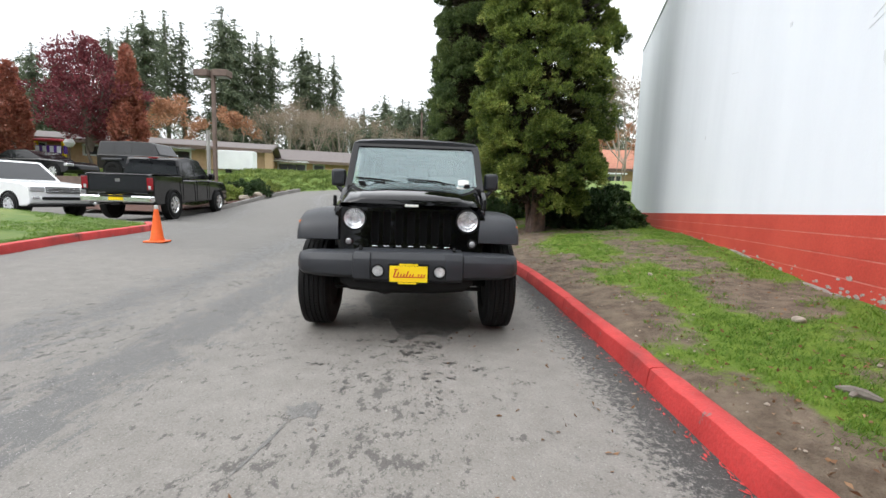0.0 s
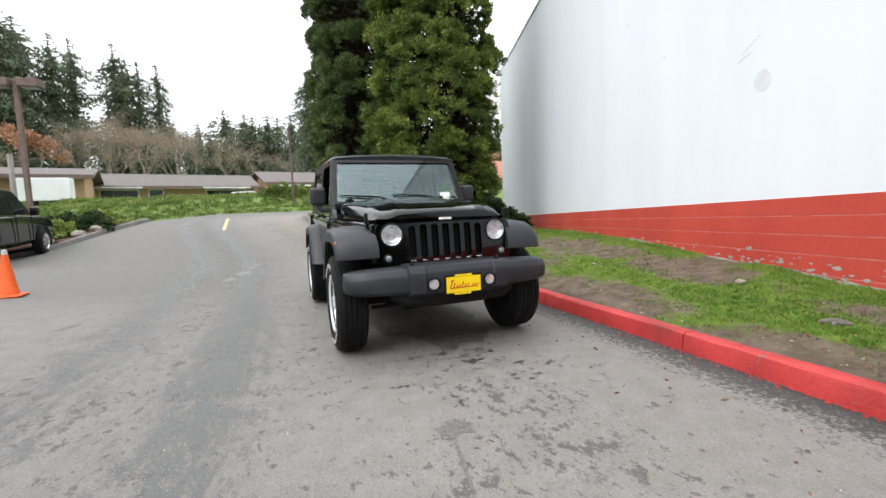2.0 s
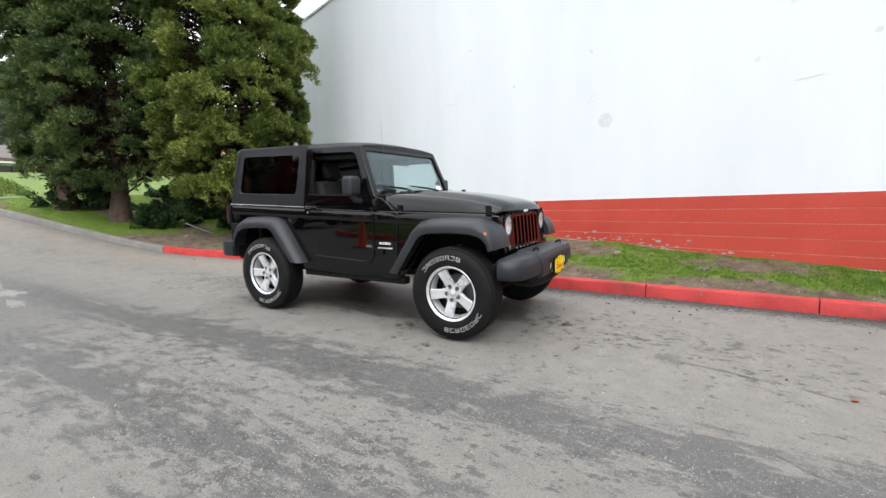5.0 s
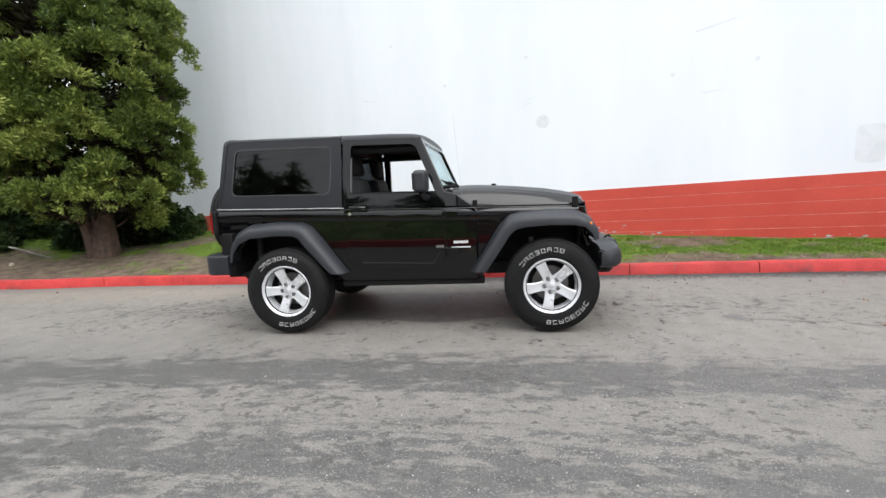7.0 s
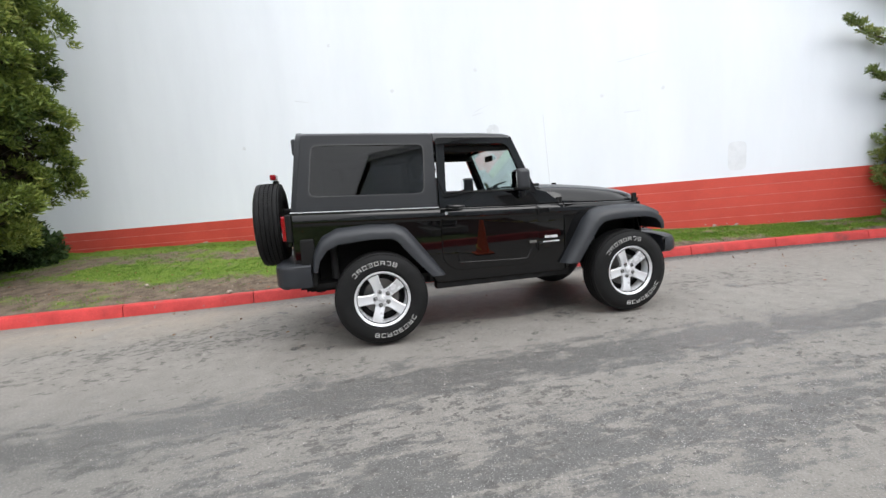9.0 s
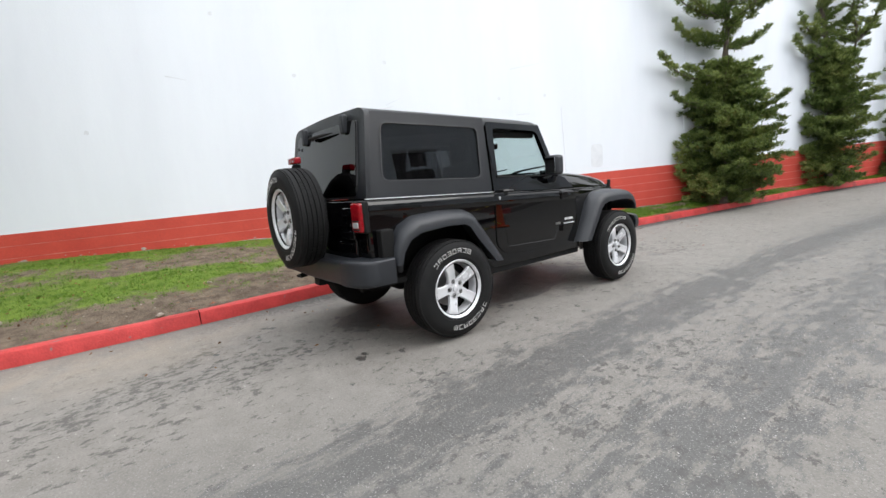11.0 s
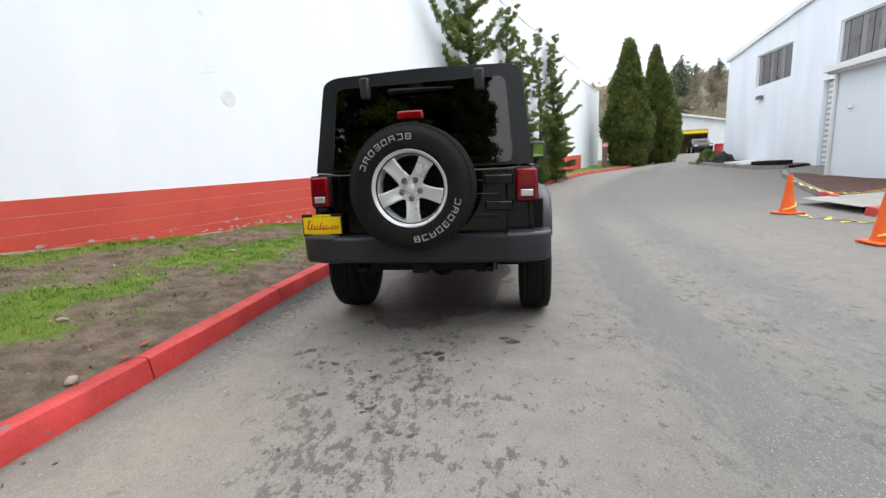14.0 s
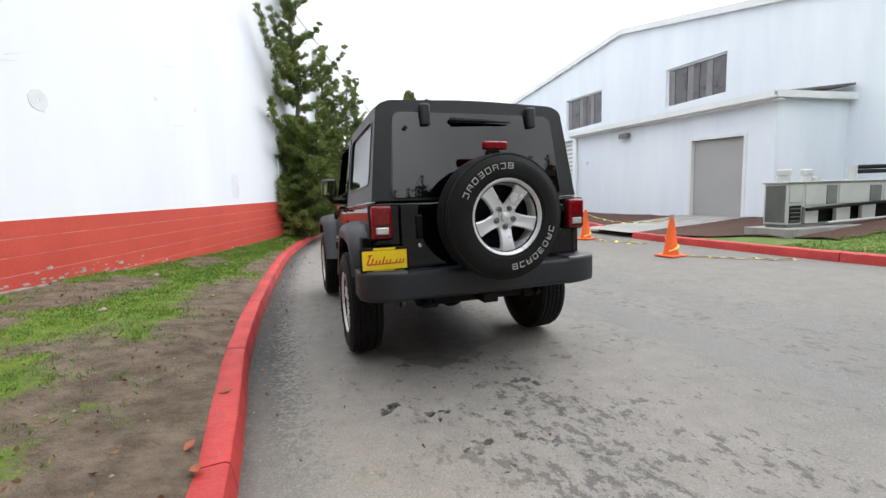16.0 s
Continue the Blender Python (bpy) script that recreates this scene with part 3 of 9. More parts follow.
ground = grid_mesh("ground", [-3000, -900, -300, -120, *spaced(-60, 60, 4), 120, 300, 900, 3000],
                   [-3000, -900, -300, -120, *spaced(-68, 68, 4), 120, 300, 900, 3000], lambda x, y: (x, y, ground_z(x, y)), M["grass_far"])
tagged(ground, "green grassy ground sheet reaching the horizon", "ground", kind="structure")

ROAD_Y = spaced(-66, -28, 2) + spaced(-27, 24, 0.5)
ROAD_U = spaced(0, 1, 1 / 72)


def road_point(u, y):
    xr = kerb_x(y) + 0.04
    xl = -34.0
    x = xr + (xl - xr) * u ** 1.6
    return (x, y, road_z(x, y))


road = grid_mesh("road", ROAD_U, ROAD_Y, road_point, M["asphalt"], uv=lambda c: (c.x - kerb_x(c.y), c.y))
tagged(road, "worn grey asphalt driveway with dark damp wheel tracks", "road", kind="structure")

# lawn between kerb and wall
LAWN_Y = [*spaced(-26, 20.4, 0.2), *spaced(20.45, 22.6, 0.06)]


def lawn_point(u, y):
    x0 = kerb_x(y) + 0.155
    x1 = max(wall_x(y) + 0.05, x0 + 0.3)
    x = x0 + (x1 - x0) * u
    return (x, y, lawn_z(x, y))


lawn = grid_mesh("lawn", spaced(0, 1, 1 / 30), LAWN_Y, lawn_point, M["lawn"])
tagged(lawn, "patchy green lawn with bare brown soil beside the kerb", "lawn", kind="structure")


def grass_amount(x, y):
    """How much grass grows at a place: green strips by the wall and mid-lawn, bare soil between and near the kerb."""
    k, w = kerb_x(y), wall_x(y)
    u = (x - k) / max(w - k, 0.3)
    a = 0.37 + 0.36 * math.exp(-((u - 0.46) / 0.15) ** 2) + 0.36 * math.exp(-((u - 0.92) / 0.12) ** 2)
    if y < 1.5:
        a += 0.20 * min(1, (1.5 - y) / 2.5)
    if y > 8:
        a += 0.20 * math.exp(-((y - 10.5) / 2.2) ** 2)
    if 6.5 < y < 12.5:
        a -= 0.11
    if y > 14.2:
        a += 0.5 * min(1, (y - 14.2) / 1.0) * min(1, max(0, (k + 2.2 - x) / 0.8))
    a -= 0.35 * math.exp(-(((x - 2.1) / 1.7) ** 2 + ((y - 13.2) / 0.9) ** 2))
    a -= 0.30 * math.exp(-((x - k - 0.15) / 0.42) ** 2) * (1 if y > 1 else 0.3)
    return a + 0.50 * noise.noise((x * 0.8, y * 0.8, 7)) + 0.32 * noise.noise((x * 2.4, y * 2.4, 3)) + 0.14 * noise.noise((x * 6, y * 6, 5))


att = lawn.data.attributes.new("grass", "FLOAT", "POINT")
att.data.foreach_set("value", [grass_amount(v.co.x, v.co.y) for v in lawn.data.vertices])


# ---- the long white building ----
def along_wall(s, d, z):
    """A point of the wall: s is its y on the face, d its depth behind the face."""
    k = 1 / math.sqrt(1 + WALL_K**2)
    return (wall_x(s) + d * k, s - d * WALL_K * k, z)


def band_z(y):
    return 1.215 - 0.0212 * y + 0.009 * max(0, -5 - y)


def wall_top(y):
    return 7.45 + 0.010 * y if y > WSTEP else 6.72


W0, W1, WBAND, WSTEP = -27.6, 19.8, -21.4, -20.7

# grass blades in tufts, standing where the lawn is green
gr = np.random.default_rng(17)
tuft = []
for _ in range(34000):
    y = gr.uniform(-14, 23)
    if y < -4 and gr.uniform() < 0.5:
        continue
    x = gr.uniform(kerb_x(y) + 0.17, wall_x(y) - 0.03)
    if grass_amount(x, y) + 0.50 * gr.uniform() ** 1.6 > 0.71 + 0.28 * noise.noise((x * 6, y * 6, 1)):
        tuft.append((x, y, lawn_z(x, y)))
tuft = np.array(tuft)
per = 9
c = np.repeat(tuft, per, axis=0) + gr.normal(size=(len(tuft) * per, 3)) * np.array([0.028, 0.028, 0])
hgt = gr.uniform(0.010, 0.036, (len(c), 1))
tip = c + np.concatenate([gr.normal(size=(len(c), 2)) * 0.016, hgt], axis=1)
sd = gr.normal(size=(len(c), 3)) * np.array([1, 1, 0])
sd = sd / np.linalg.norm(sd, axis=1, keepdims=True) * 0.0035
blades = np.stack([c - sd, c + sd, tip], axis=1).reshape(-1, 3)
tagged(mesh_from("grass", blades, None, M["blade"], per=3), "short bright green grass blades on the lawn", "grass", kind="stuff")

bm = bmesh.new()
ys = [*spaced(W0, WBAND - 0.004, 1.0), WBAND, WSTEP - 0.004, WSTEP + 0.004, *spaced(WSTEP + 0.7, W1, 1.0)]
# upper white face, with top and a thin coping lip; lower and without a band past the step
prof = [(0, lambda y: band_z(y) if y > WBAND - 0.002 else -0.3), (0, lambda y: wall_top(y) - 0.07), (-0.03, lambda y: wall_top(y) - 0.07), (-0.03, wall_top), (0.35, wall_top), (0.35, lambda y: -0.4)]
rings = [[bm.verts.new(along_wall(y, d, zf(y))) for d, zf in prof] for y in ys]
for a, b in zip(rings, rings[1:]):
    for i in range(len(prof) - 1):
        bm.faces.new((a[i], a[i + 1], b[i + 1], b[i]))
bm.faces.new(rings[0])
bm.faces.new(list(reversed(rings[-1])))
bmesh.ops.recalc_face_normals(bm, faces=bm.faces)
wall = tagged(to_ob("wall_east", bm, M["white_wall"]), "tall white painted block wall of a long building", "wall", kind="structure")

# red band: courses with recessed joints
ysb = spaced(WBAND, W1, 1.0)
h = 0.195
for c in range(7):
    bm = bmesh.new()
    cour = [(0.03, -c * h), (0.002, -c * h), (0.002, -c * h - (h - 0.013)), (0.006, -c * h - (h - 0.012)), (0.006, -c * h - h)]
    if c == 0:
        cour[0] = (0.05, 0)
    rings = [[bm.verts.new(along_wall(y, d - 0.006 + 0.0012 * noise.noise((y * 0.7, c * 3.1, 0)), band_z(y) + z)) for d, z in cour] for y in ysb]
    for a, b in zip(rings, rings[1:]):
        for i in range(len(cour) - 1):
            f = bm.faces.new((a[i], a[i + 1], b[i + 1], b[i]))
            f.material_index = 1 if i == 3 else 0
    bmesh.ops.recalc_face_normals(bm, faces=bm.faces)
    tagged(to_ob("block_course", bm, [M["red_wall"], M["red_joint"]], wall), "red painted block course" if c == 0 else "")

# rough pale footing showing in crumbs along the lawn
bm = bmesh.new()
rng = random.Random(5)
pts = []
for y in spaced(-4, 9.5, 0.12):
    z = lawn_z(wall_x(y) - 0.05, y)
    hh = -0.012 + 0.035 * max(0, noise.noise((y * 0.8, 3, 1)) + 0.2) + 0.015 * rng.random()
    pts.append((y, z, hh))
rings = []
for y, z, hh in pts:
    rings.append([bm.verts.new(along_wall(y, d, zz)) for d, zz in ((0.0, z + hh), (-0.03 - 0.02 * rng.random(), z + hh * 0.8), (-0.07 - 0.04 * rng.random(), z - 0.03))])
for a, b in zip(rings, rings[1:]):
    for i in range(2):
        bm.faces.new((a[i], a[i + 1], b[i + 1], b[i]))
tagged(to_ob("footing", bm, M["concrete_base"], wall), "rough unpainted footing edge")

# end walls and flat roof that close the building
bm = bmesh.new()
for s in (W0 + 0.1, W1 - 0.1):
    vs = [bm.verts.new(along_wall(s, d, z)) for d, z in ((0.1, -0.3), (24, -0.3), (24, wall_top(s)), (0.1, wall_top(s)))]
    ws = [bm.verts.new(along_wall(s + (-0.25 if s > 0 else 0.25), d, z)) for d, z in ((0.1, -0.3), (24, -0.3), (24, wall_top(s)), (0.1, wall_top(s)))]
    bm.faces.new(vs)
    bm.faces.new(list(reversed(ws)))
    for i in range(4):
        bm.faces.new((vs[i], vs[(i + 1) % 4], ws[(i + 1) % 4], ws[i]))
bmesh.ops.recalc_face_normals(bm, faces=bm.faces)
tagged(to_ob("wall_end", bm, M["white_wall"]), "white end walls of the long building", "wall", kind="structure")
bm = bmesh.new()
a = [bm.verts.new(along_wall(s, d, 6.4)) for s, d in ((W0 + 0.2, 0.3), (W1 - 0.2, 0.3), (W1 - 0.2, 24), (W0 + 0.2, 24))]
b = [bm.verts.new(v.co - Vector((0, 0, 0.2))) for v in a]
bm.faces.new(a)
bm.faces.new(list(reversed(b)))
for i in range(4):
    bm.faces.new((a[i], b[i], b[(i + 1) % 4], a[(i + 1) % 4]))
bmesh.ops.recalc_face_normals(bm, faces=bm.faces)
tagged(to_ob("roof", bm, M["shingle"]), "flat grey roof of the long building", "roof", kind="structure")

# patched and stained spots on the white face
M["wall_patch"] = mat("greyish_wall_patch", (0.71, 0.735, 0.77), (0.64, 0.665, 0.70), scale=6, rough=0.85, bump=0.3, bscale=50)


def wall_spot(name, s, z, pts, material, label):
    part(name, plate([(s + a, z + b) for a, b in pts], [], -0.0035, 0.002, lambda u, v, d: along_wall(u, d, v)), material, wall, label)


def blob(r, n, seed, k=0.25):
    return [(r * math.cos(2 * math.pi * i / n) * (1 + k * noise.noise((i * 0.7, seed, 0))), r * math.sin(2 * math.pi * i / n) * (1 + k * noise.noise((i * 0.7, seed, 4)))) for i in range(n)]


ring_out, ring_in = blob(0.12, 22, 1), blob(0.015, 22, 1)
part("repair_patch", plate([(4.07 + a, 2.46 + b) for a, b in ring_out], [[(4.07 + a, 2.46 + b) for a, b in ring_in]], -0.004, 0.002, lambda u, v, d: along_wall(u, d, v)), M["wall_patch"], wall, "faint grey repair ring")
wall_spot("repair_patch", -0.42, 1.62, rounded([(-0.16, -0.27), (0.16, -0.27), (0.16, 0.27), (-0.16, 0.27)], 0.1), M["wall_patch"], "faint grey repair patch")
for s0, z0, s1, z1, w in ((4.45, 2.78, 4.25, 2.83, 0.012), (4.4, 2.85, 4.1, 2.98, 0.006), (1.6, 2.6, 1.3, 2.62, 0.012), (8.0, 3.38, 7.7, 3.32, 0.010), (1.7, 3.55, 1.0, 3.68, 0.008)):
    d = Vector((s1 - s0, z1 - z0))
    nn = Vector((-d.y, d.x)).normalized() * w
    part("scratch", plate([(s0 - nn.x, z0 - nn.y), (s1 - nn.x * 0.3, z1 - nn.y * 0.3), (s1 + nn.x * 0.3, z1 + nn.y * 0.3), (s0 + nn.x, z0 + nn.y)], [], -0.003, 0.002, lambda u, v, q: along_wall(u, q, v)), M["wall_patch"], wall)
for i, (s0, z0) in enumerate(((2.0, 2.95), (6.0, 3.4), (4.35, 3.65), (0.9, 3.0), (9.2, 2.5), (7.2, 4.4))):
    wall_spot("stain", s0, z0, blob(0.035, 10, i + 3, 0.6), M["wall_patch"], "")
part("conduit", plate([(-3.05, band_z(-3)), (-3.02, band_z(-3)), (-3.02, 4.6), (-3.05, 4.6)], [], -0.02, 0.0, lambda u, v, d: along_wall(u, d, v)), M["white_wall"], wall)

# flaked paint along the foot of the band
M["bare_block"] = mat("bare_pale_block", (0.42, 0.39, 0.36), (0.28, 0.25, 0.22), scale=18, rough=0.9, bump=0.4, bscale=60)
fr = random.Random(12)
for i in range(84):
    s0 = fr.uniform(-1.5, 10.5) if i > 40 else fr.gauss(3.6, 0.9)
    z0 = lawn_z(wall_x(s0) - 0.05, s0) + fr.uniform(0.01, 0.06) + (0.14 * fr.random() ** 2 if i <= 40 else 0)
    r = 0.006 + 0.026 * fr.random() ** 1.8
    part("flake", plate([(s0 + a * fr.uniform(1.0, 2.0), z0 + b * 0.7) for a, b in blob(r, 11, i + 20, 0.7)], [], -0.0085, 0.0, lambda u, v, d: along_wall(u, d, v)), M["bare_block"], wall)

# ---- kerbs ----
M["kerb_red"] = mat("red_kerb_paint", (0.52, 0.044, 0.041), (0.36, 0.025, 0.023), scale=3.2, rough=0.6, bump=0.45, bscale=55, fine=0.25, vary=0.06)


def chipped(base):
    """Red paint worn through to grey concrete in blotches, and scuffed dark at places."""
    m = base
    n, l = m.node_tree.nodes, m.node_tree.links
    b = n["Principled BSDF"]
    src = b.inputs["Base Color"].links[0].from_socket
    co = n.new("ShaderNodeTexCoord")
    no = n.new("ShaderNodeTexNoise")
    no.inputs["Scale"].default_value, no.inputs["Detail"].default_value, no.inputs["Roughness"].default_value = 7, 9, 0.72
    l.new(co.outputs["Object"], no.inputs["Vector"])
    r = n.new("ShaderNodeValToRGB")
    r.color_ramp.elements[0].position, r.color_ramp.elements[1].position = 0.635, 0.665
    l.new(no.outputs["Fac"], r.inputs["Fac"])
    mx = n.new("ShaderNodeMixRGB")
    mx.inputs[2].default_value = (0.16, 0.13, 0.12, 1)
    l.new(r.outputs[0], mx.inputs[0])
    l.new(src, mx.inputs[1])
    n2 = n.new("ShaderNodeTexNoise")
    n2.inputs["Scale"].default_value, n2.inputs["Detail"].default_value = 1.7, 7
    l.new(co.outputs["Object"], n2.inputs["Vector"])
    r2 = n.new("ShaderNodeValToRGB")
    r2.color_ramp.elements[0].position, r2.color_ramp.elements[1].position = 0.58, 0.76
    l.new(n2.outputs["Fac"], r2.inputs["Fac"])
    m2 = n.new("ShaderNodeMixRGB")
    m2.inputs[2].default_value = (0.055, 0.03, 0.028, 1)
    l.new(r2.outputs[0], m2.inputs[0])
    l.new(mx.outputs[0], m2.inputs[1])
    l.new(m2.outputs[0], b.inputs["Base Color"])


chipped(M["kerb_red"])


def kerb_stone(parent, pts, material, w=0.162, h=0.142, hz=None):
    """One cast length of kerb along points (x, y): sloped face, rounded nose, worn surface."""
    rings = []
    for i, (x, y) in enumerate(pts):
        a, b = Vector(pts[max(i - 1, 0)]), Vector(pts[min(i + 1, len(pts) - 1)])
        d = (b - a).normalized()
        nrm = Vector((-d.y, d.x))
        z = road_z(x, y) if hz is None else hz(x, y)
        ring = []
        for u, v in ((-0.006, -0.08), (0.0, 0.0), (0.016, h * 0.76), (0.023, h * 0.92), (0.040, h * 0.99), (w * 0.6, h), (w - 0.022, h * 0.995), (w - 0.005, h * 0.94), (w, h * 0.82), (w, -0.08)):
            wob = 0.0045 * noise.noise((x * 7 + u * 30, y * 7, v * 20)) + 0.006 * noise.noise((x * 1.7, y * 1.7, u * 9))
            p = Vector((x, y)) + nrm * (u + wob)
            ring.append((p.x, p.y, z + v + (wob if v > 0.02 else 0)))
        rings.append(ring)
    return part("kerb_stone", skin(rings), material, parent, smooth=True)


def kerb_run(parent, path, cuts, material, **kw):
    """path(s) for s between cuts; one stone between neighbouring cuts, with an open joint."""
    for a, b in zip(cuts, cuts[1:]):
        g = 0.006
        n = max(2, round(abs(b - a) / 0.07))
        kerb_stone(parent, [path(a + g + (b - a - 2 * g) * i / n) for i in range(n + 1)], material, **kw)


kerb = thing("kerb", pose(0, 0, 0), "red painted concrete kerb along the driveway", "kerb", kind="structure")
CUTS = [13.2, 11.2, 9.75, 8.2, 6.6, 4.9, 2.95, 1.35, -0.25, -2.0, -3.9, -5.9, -8, -10.2, -12.4, -14.6, -17, -19.5, -22, -25, -27]
kerb_run(kerb, lambda y: (kerb_x(-y), -y), [-c for c in CUTS], M["kerb_red"])
# the grey, unpainted continuation round the trees

kerb_run(kerb, lambda s: (kerb_x(-s), -s), [-22.5, -22.0, -21.6, -20.8, -19.3, -17.2, -15.2, -13.22], M["kerb_grey"])

FAR_KERB = ((1.3, -6.42), (2.5, -6.40), (4.0, -6.43), (6.1, -6.58), (7.4, -6.88), (9.2, -7.12), (10.2, -7.3), (10.75, -7.75))
fk = thing("kerb", pose(0, 0, 0), "red painted kerb bounding the lawn across the driveway", "kerb", kind="structure")
kerb_run(fk, lambda s: (curve_at(FAR_KERB, s), s), [1.35, 3.4, 5.6, 7.8, 10.0], M["kerb_red"])
kerb_run(fk, lambda s: (curve_at(FAR_KERB, s), s), [10.02, 10.7], M["kerb_red"])
bk = thing("kerb", pose(0, 0, 0), "grey concrete kerb with a red painted end", "kerb", kind="structure")
BED_KERB = ((-8.6, -9.3), (-7.9, -8.95), (-5, -8.1), (-2, -7.3), (-1.0, -7.05), (-0.55, -6.85))
kerb_run(bk, lambda s: (curve_at(BED_KERB, s), s), [-8.4, -6.4, -4.2, -1.9], M["kerb_grey"])
kerb_run(bk, lambda s: (curve_at(BED_KERB, s), s), [-1.88, -0.6], M["kerb_red"])


# planting bed, walkway, lawn across the way
def patch(name, material, ys, xl, xr, dz, label, category, n=14, rough=0.02):
    ob = grid_mesh(name, spaced(0, 1, 1 / n), ys, lambda u, y: (lambda x: (x, y, road_z(x, y) + dz + rough * noise.noise((x * 3, y * 3, 4))))(xr(y) + (xl(y) - xr(y)) * u), material)
    return tagged(ob, label, category, kind="structure")


def annex_x(y):
    return -9.6 - 0.1 * (y + 2)


patch("mulch_bed", M["mulch"], spaced(-8.2, -0.75, 0.4), annex_x, lambda y: curve_at(BED_KERB, y) - 0.12, 0.11, "reddish brown bark mulch bed beside the pale building", "bed", rough=0.05)
patch("walkway", M["concrete"], spaced(-0.72, 1.28, 0.25), annex_x, lambda y: -6.42, 0.125, "pale concrete walkway to a grey door", "walkway", rough=0.004)
patch("mulch_strip", M["mulch"], spaced(1.3, 4.8, 0.25), lambda y: annex_x(y) - 3, lambda y: curve_at(FAR_KERB, y) - 0.14 - 1.1 * min(1, max(0, (y - 2.4) / 1.6)) + 0.06 * math.sin(y * 5), 0.122, "brown bark mulch round the cooling unit", "bed", rough=0.04)
M["lawn_green"] = mat("green_lawn", (0.075, 0.13, 0.024), (0.15, 0.185, 0.05), scale=1.6, rough=0.95, bump=1.0, bscale=45, fine=0.5)
patch("lawn_far", M["lawn_green"], spaced(2.3, 10.7, 0.4), lambda y: -9.6 if y < 5 or y > 10.2 else -9.6 - 12 * min(1, (y - 5) / 1.0), lambda y: curve_at(FAR_KERB, y) - 0.13, 0.092, "short green lawn behind the red kerb", "lawn", rough=0.03)

# ---- the pale blue building across the way ----
def bx(y, c):
    return c - 0.1 * (y + 2)


MAIN, ANNEX = -11.9, -9.6


def slab(name, pts, c, depth, material, parent, label="", **kw):
    """An outline (y, z) on a face x = c - 0.1 (y + 2), going back by depth."""
    return part(name, plate(pts, [], 0, depth, lambda u, v, d: (bx(u, c) - d, u, v)), material, parent, label, **kw)


def holed(name, pts, hs, c, depth, material, parent, label=""):
    return part(name, plate(pts, hs, 0, depth, lambda u, v, d: (bx(u, c) - d, u, v)), material, parent, label)


bld = thing("industrial_building", pose(0, 0, 0), "pale blue industrial building with a shallow gable and lean-to annex", "building")
wins = [((-15.3, -12.5), 4.42, 5.9), ((-9.75, -7.2), 4.30, 5.78), ((-3.78, -1.45), 4.24, 5.58)]
big_door = [(-10.34, 0.55), (-9.25, 0.55), (-9.25, 3.83), (-10.34, 3.86)]
holes = [[(a, z0 + 0.02 * 0), (b, z0), (b, z1 - 0.05), (a, z1)] for (a, b), z0, z1 in wins] + [big_door]
holed("wall", [(-18.2, 0.2), (4.6, 0.2), (4.6, 5.56), (0.4, 6.30), (-6.0, 7.62), (-18.2, 6.32)], holes, MAIN, 0.25, M["blue_white"], bld)
for (a, b), z0, z1 in wins:
    w = holed("window", [(a - 0.04, z0 - 0.05), (b + 0.04, z0 - 0.05), (b + 0.04, z1), (a - 0.04, z1 + 0.05)], [[(a + 0.06, z0 + 0.05), (b - 0.06, z0 + 0.05), (b - 0.06, z1 - 0.11), (a + 0.06, z1 - 0.06)]], MAIN - 0.06, 0.1, M["trim_white"], bld, "sheeted grey window in a pale frame")
    k = 9
    for i in range(k):
        u0, u1 = a + 0.06 + (b - a - 0.12) * i / k, a + 0.06 + (b - a - 0.12) * (i + 1) / k
        slab("pane", [(u0 + 0.008, z0 + 0.05), (u1 - 0.008, z0 + 0.05), (u1 - 0.008, z1 - 0.09), (u0 + 0.008, z1 - 0.08)], MAIN - 0.10 - 0.015 * (i % 2), 0.03, M["window_slat"] if (i * 5 + int(a)) % 3 else M["window_grey"], w)
rd = slab("roller_door", [(-10.30, 0.55), (-9.29, 0.55), (-9.29, 3.8), (-10.30, 3.83)], MAIN - 0.16, 0.04, M["door_grey"], bld, "white ribbed roller door")
for i in range(16):
    z = 0.65 + i * 0.2
    slab("door_rib", [(-10.29, z), (-9.30, z), (-9.30, z + 0.12), (-10.29, z + 0.12)], MAIN - 0.145, 0.03, M["trim_white"], rd)
# roof edge trim and roof
for (a, za), (b, zb) in (((-18.3, 6.30), (-6.0, 7.62)), ((-6.0, 7.62), (0.4, 6.30)), ((0.4, 6.30), (4.7, 5.54))):
    slab("fascia", [(a, za - 0.02), (b, zb - 0.02), (b, zb + 0.2), (a, za + 0.2)], MAIN + 0.12, 0.18, M["trim_white"], bld)
part("roof", skin([[(bx(y, MAIN) + 0.1 - d, y, z + 0.15) for d in (0, 16)] + [(bx(y, MAIN) + 0.1 - d, y, z + 0.05) for d in (16, 0)] for y, z in ((-18.3, 6.3), (-6.0, 7.62), (0.4, 6.3), (4.7, 5.54))]), M["shingle"], bld)
slab("end_wall", [(4.35, 0.2), (4.6, 0.2), (4.6, 5.4), (4.35, 5.4)], MAIN - 0.26, 15, M["blue_white"], bld)
slab("end_wall", [(-18.2, 0.2), (-17.95, 0.2), (-17.95, 6.2), (-18.2, 6.2)], MAIN - 0.26, 15, M["blue_white"], bld)
for y, z, c in ((-14.65, 3.9, MAIN), (-2.98, 3.12, ANNEX)):
    lp = part("wall_lamp", box(bx(y, c), bx(y, c) + 0.2, y - 0.2, y + 0.2, z - 0.08, z + 0.08), M["ac_grille"], bld, "dark wall-mounted floodlight", bevel=0.03)
    part("lens", box(bx(y, c) + 0.05, bx(y, c) + 0.19, y - 0.17, y + 0.17, z - 0.092, z - 0.08), M["white_lens"], lp)
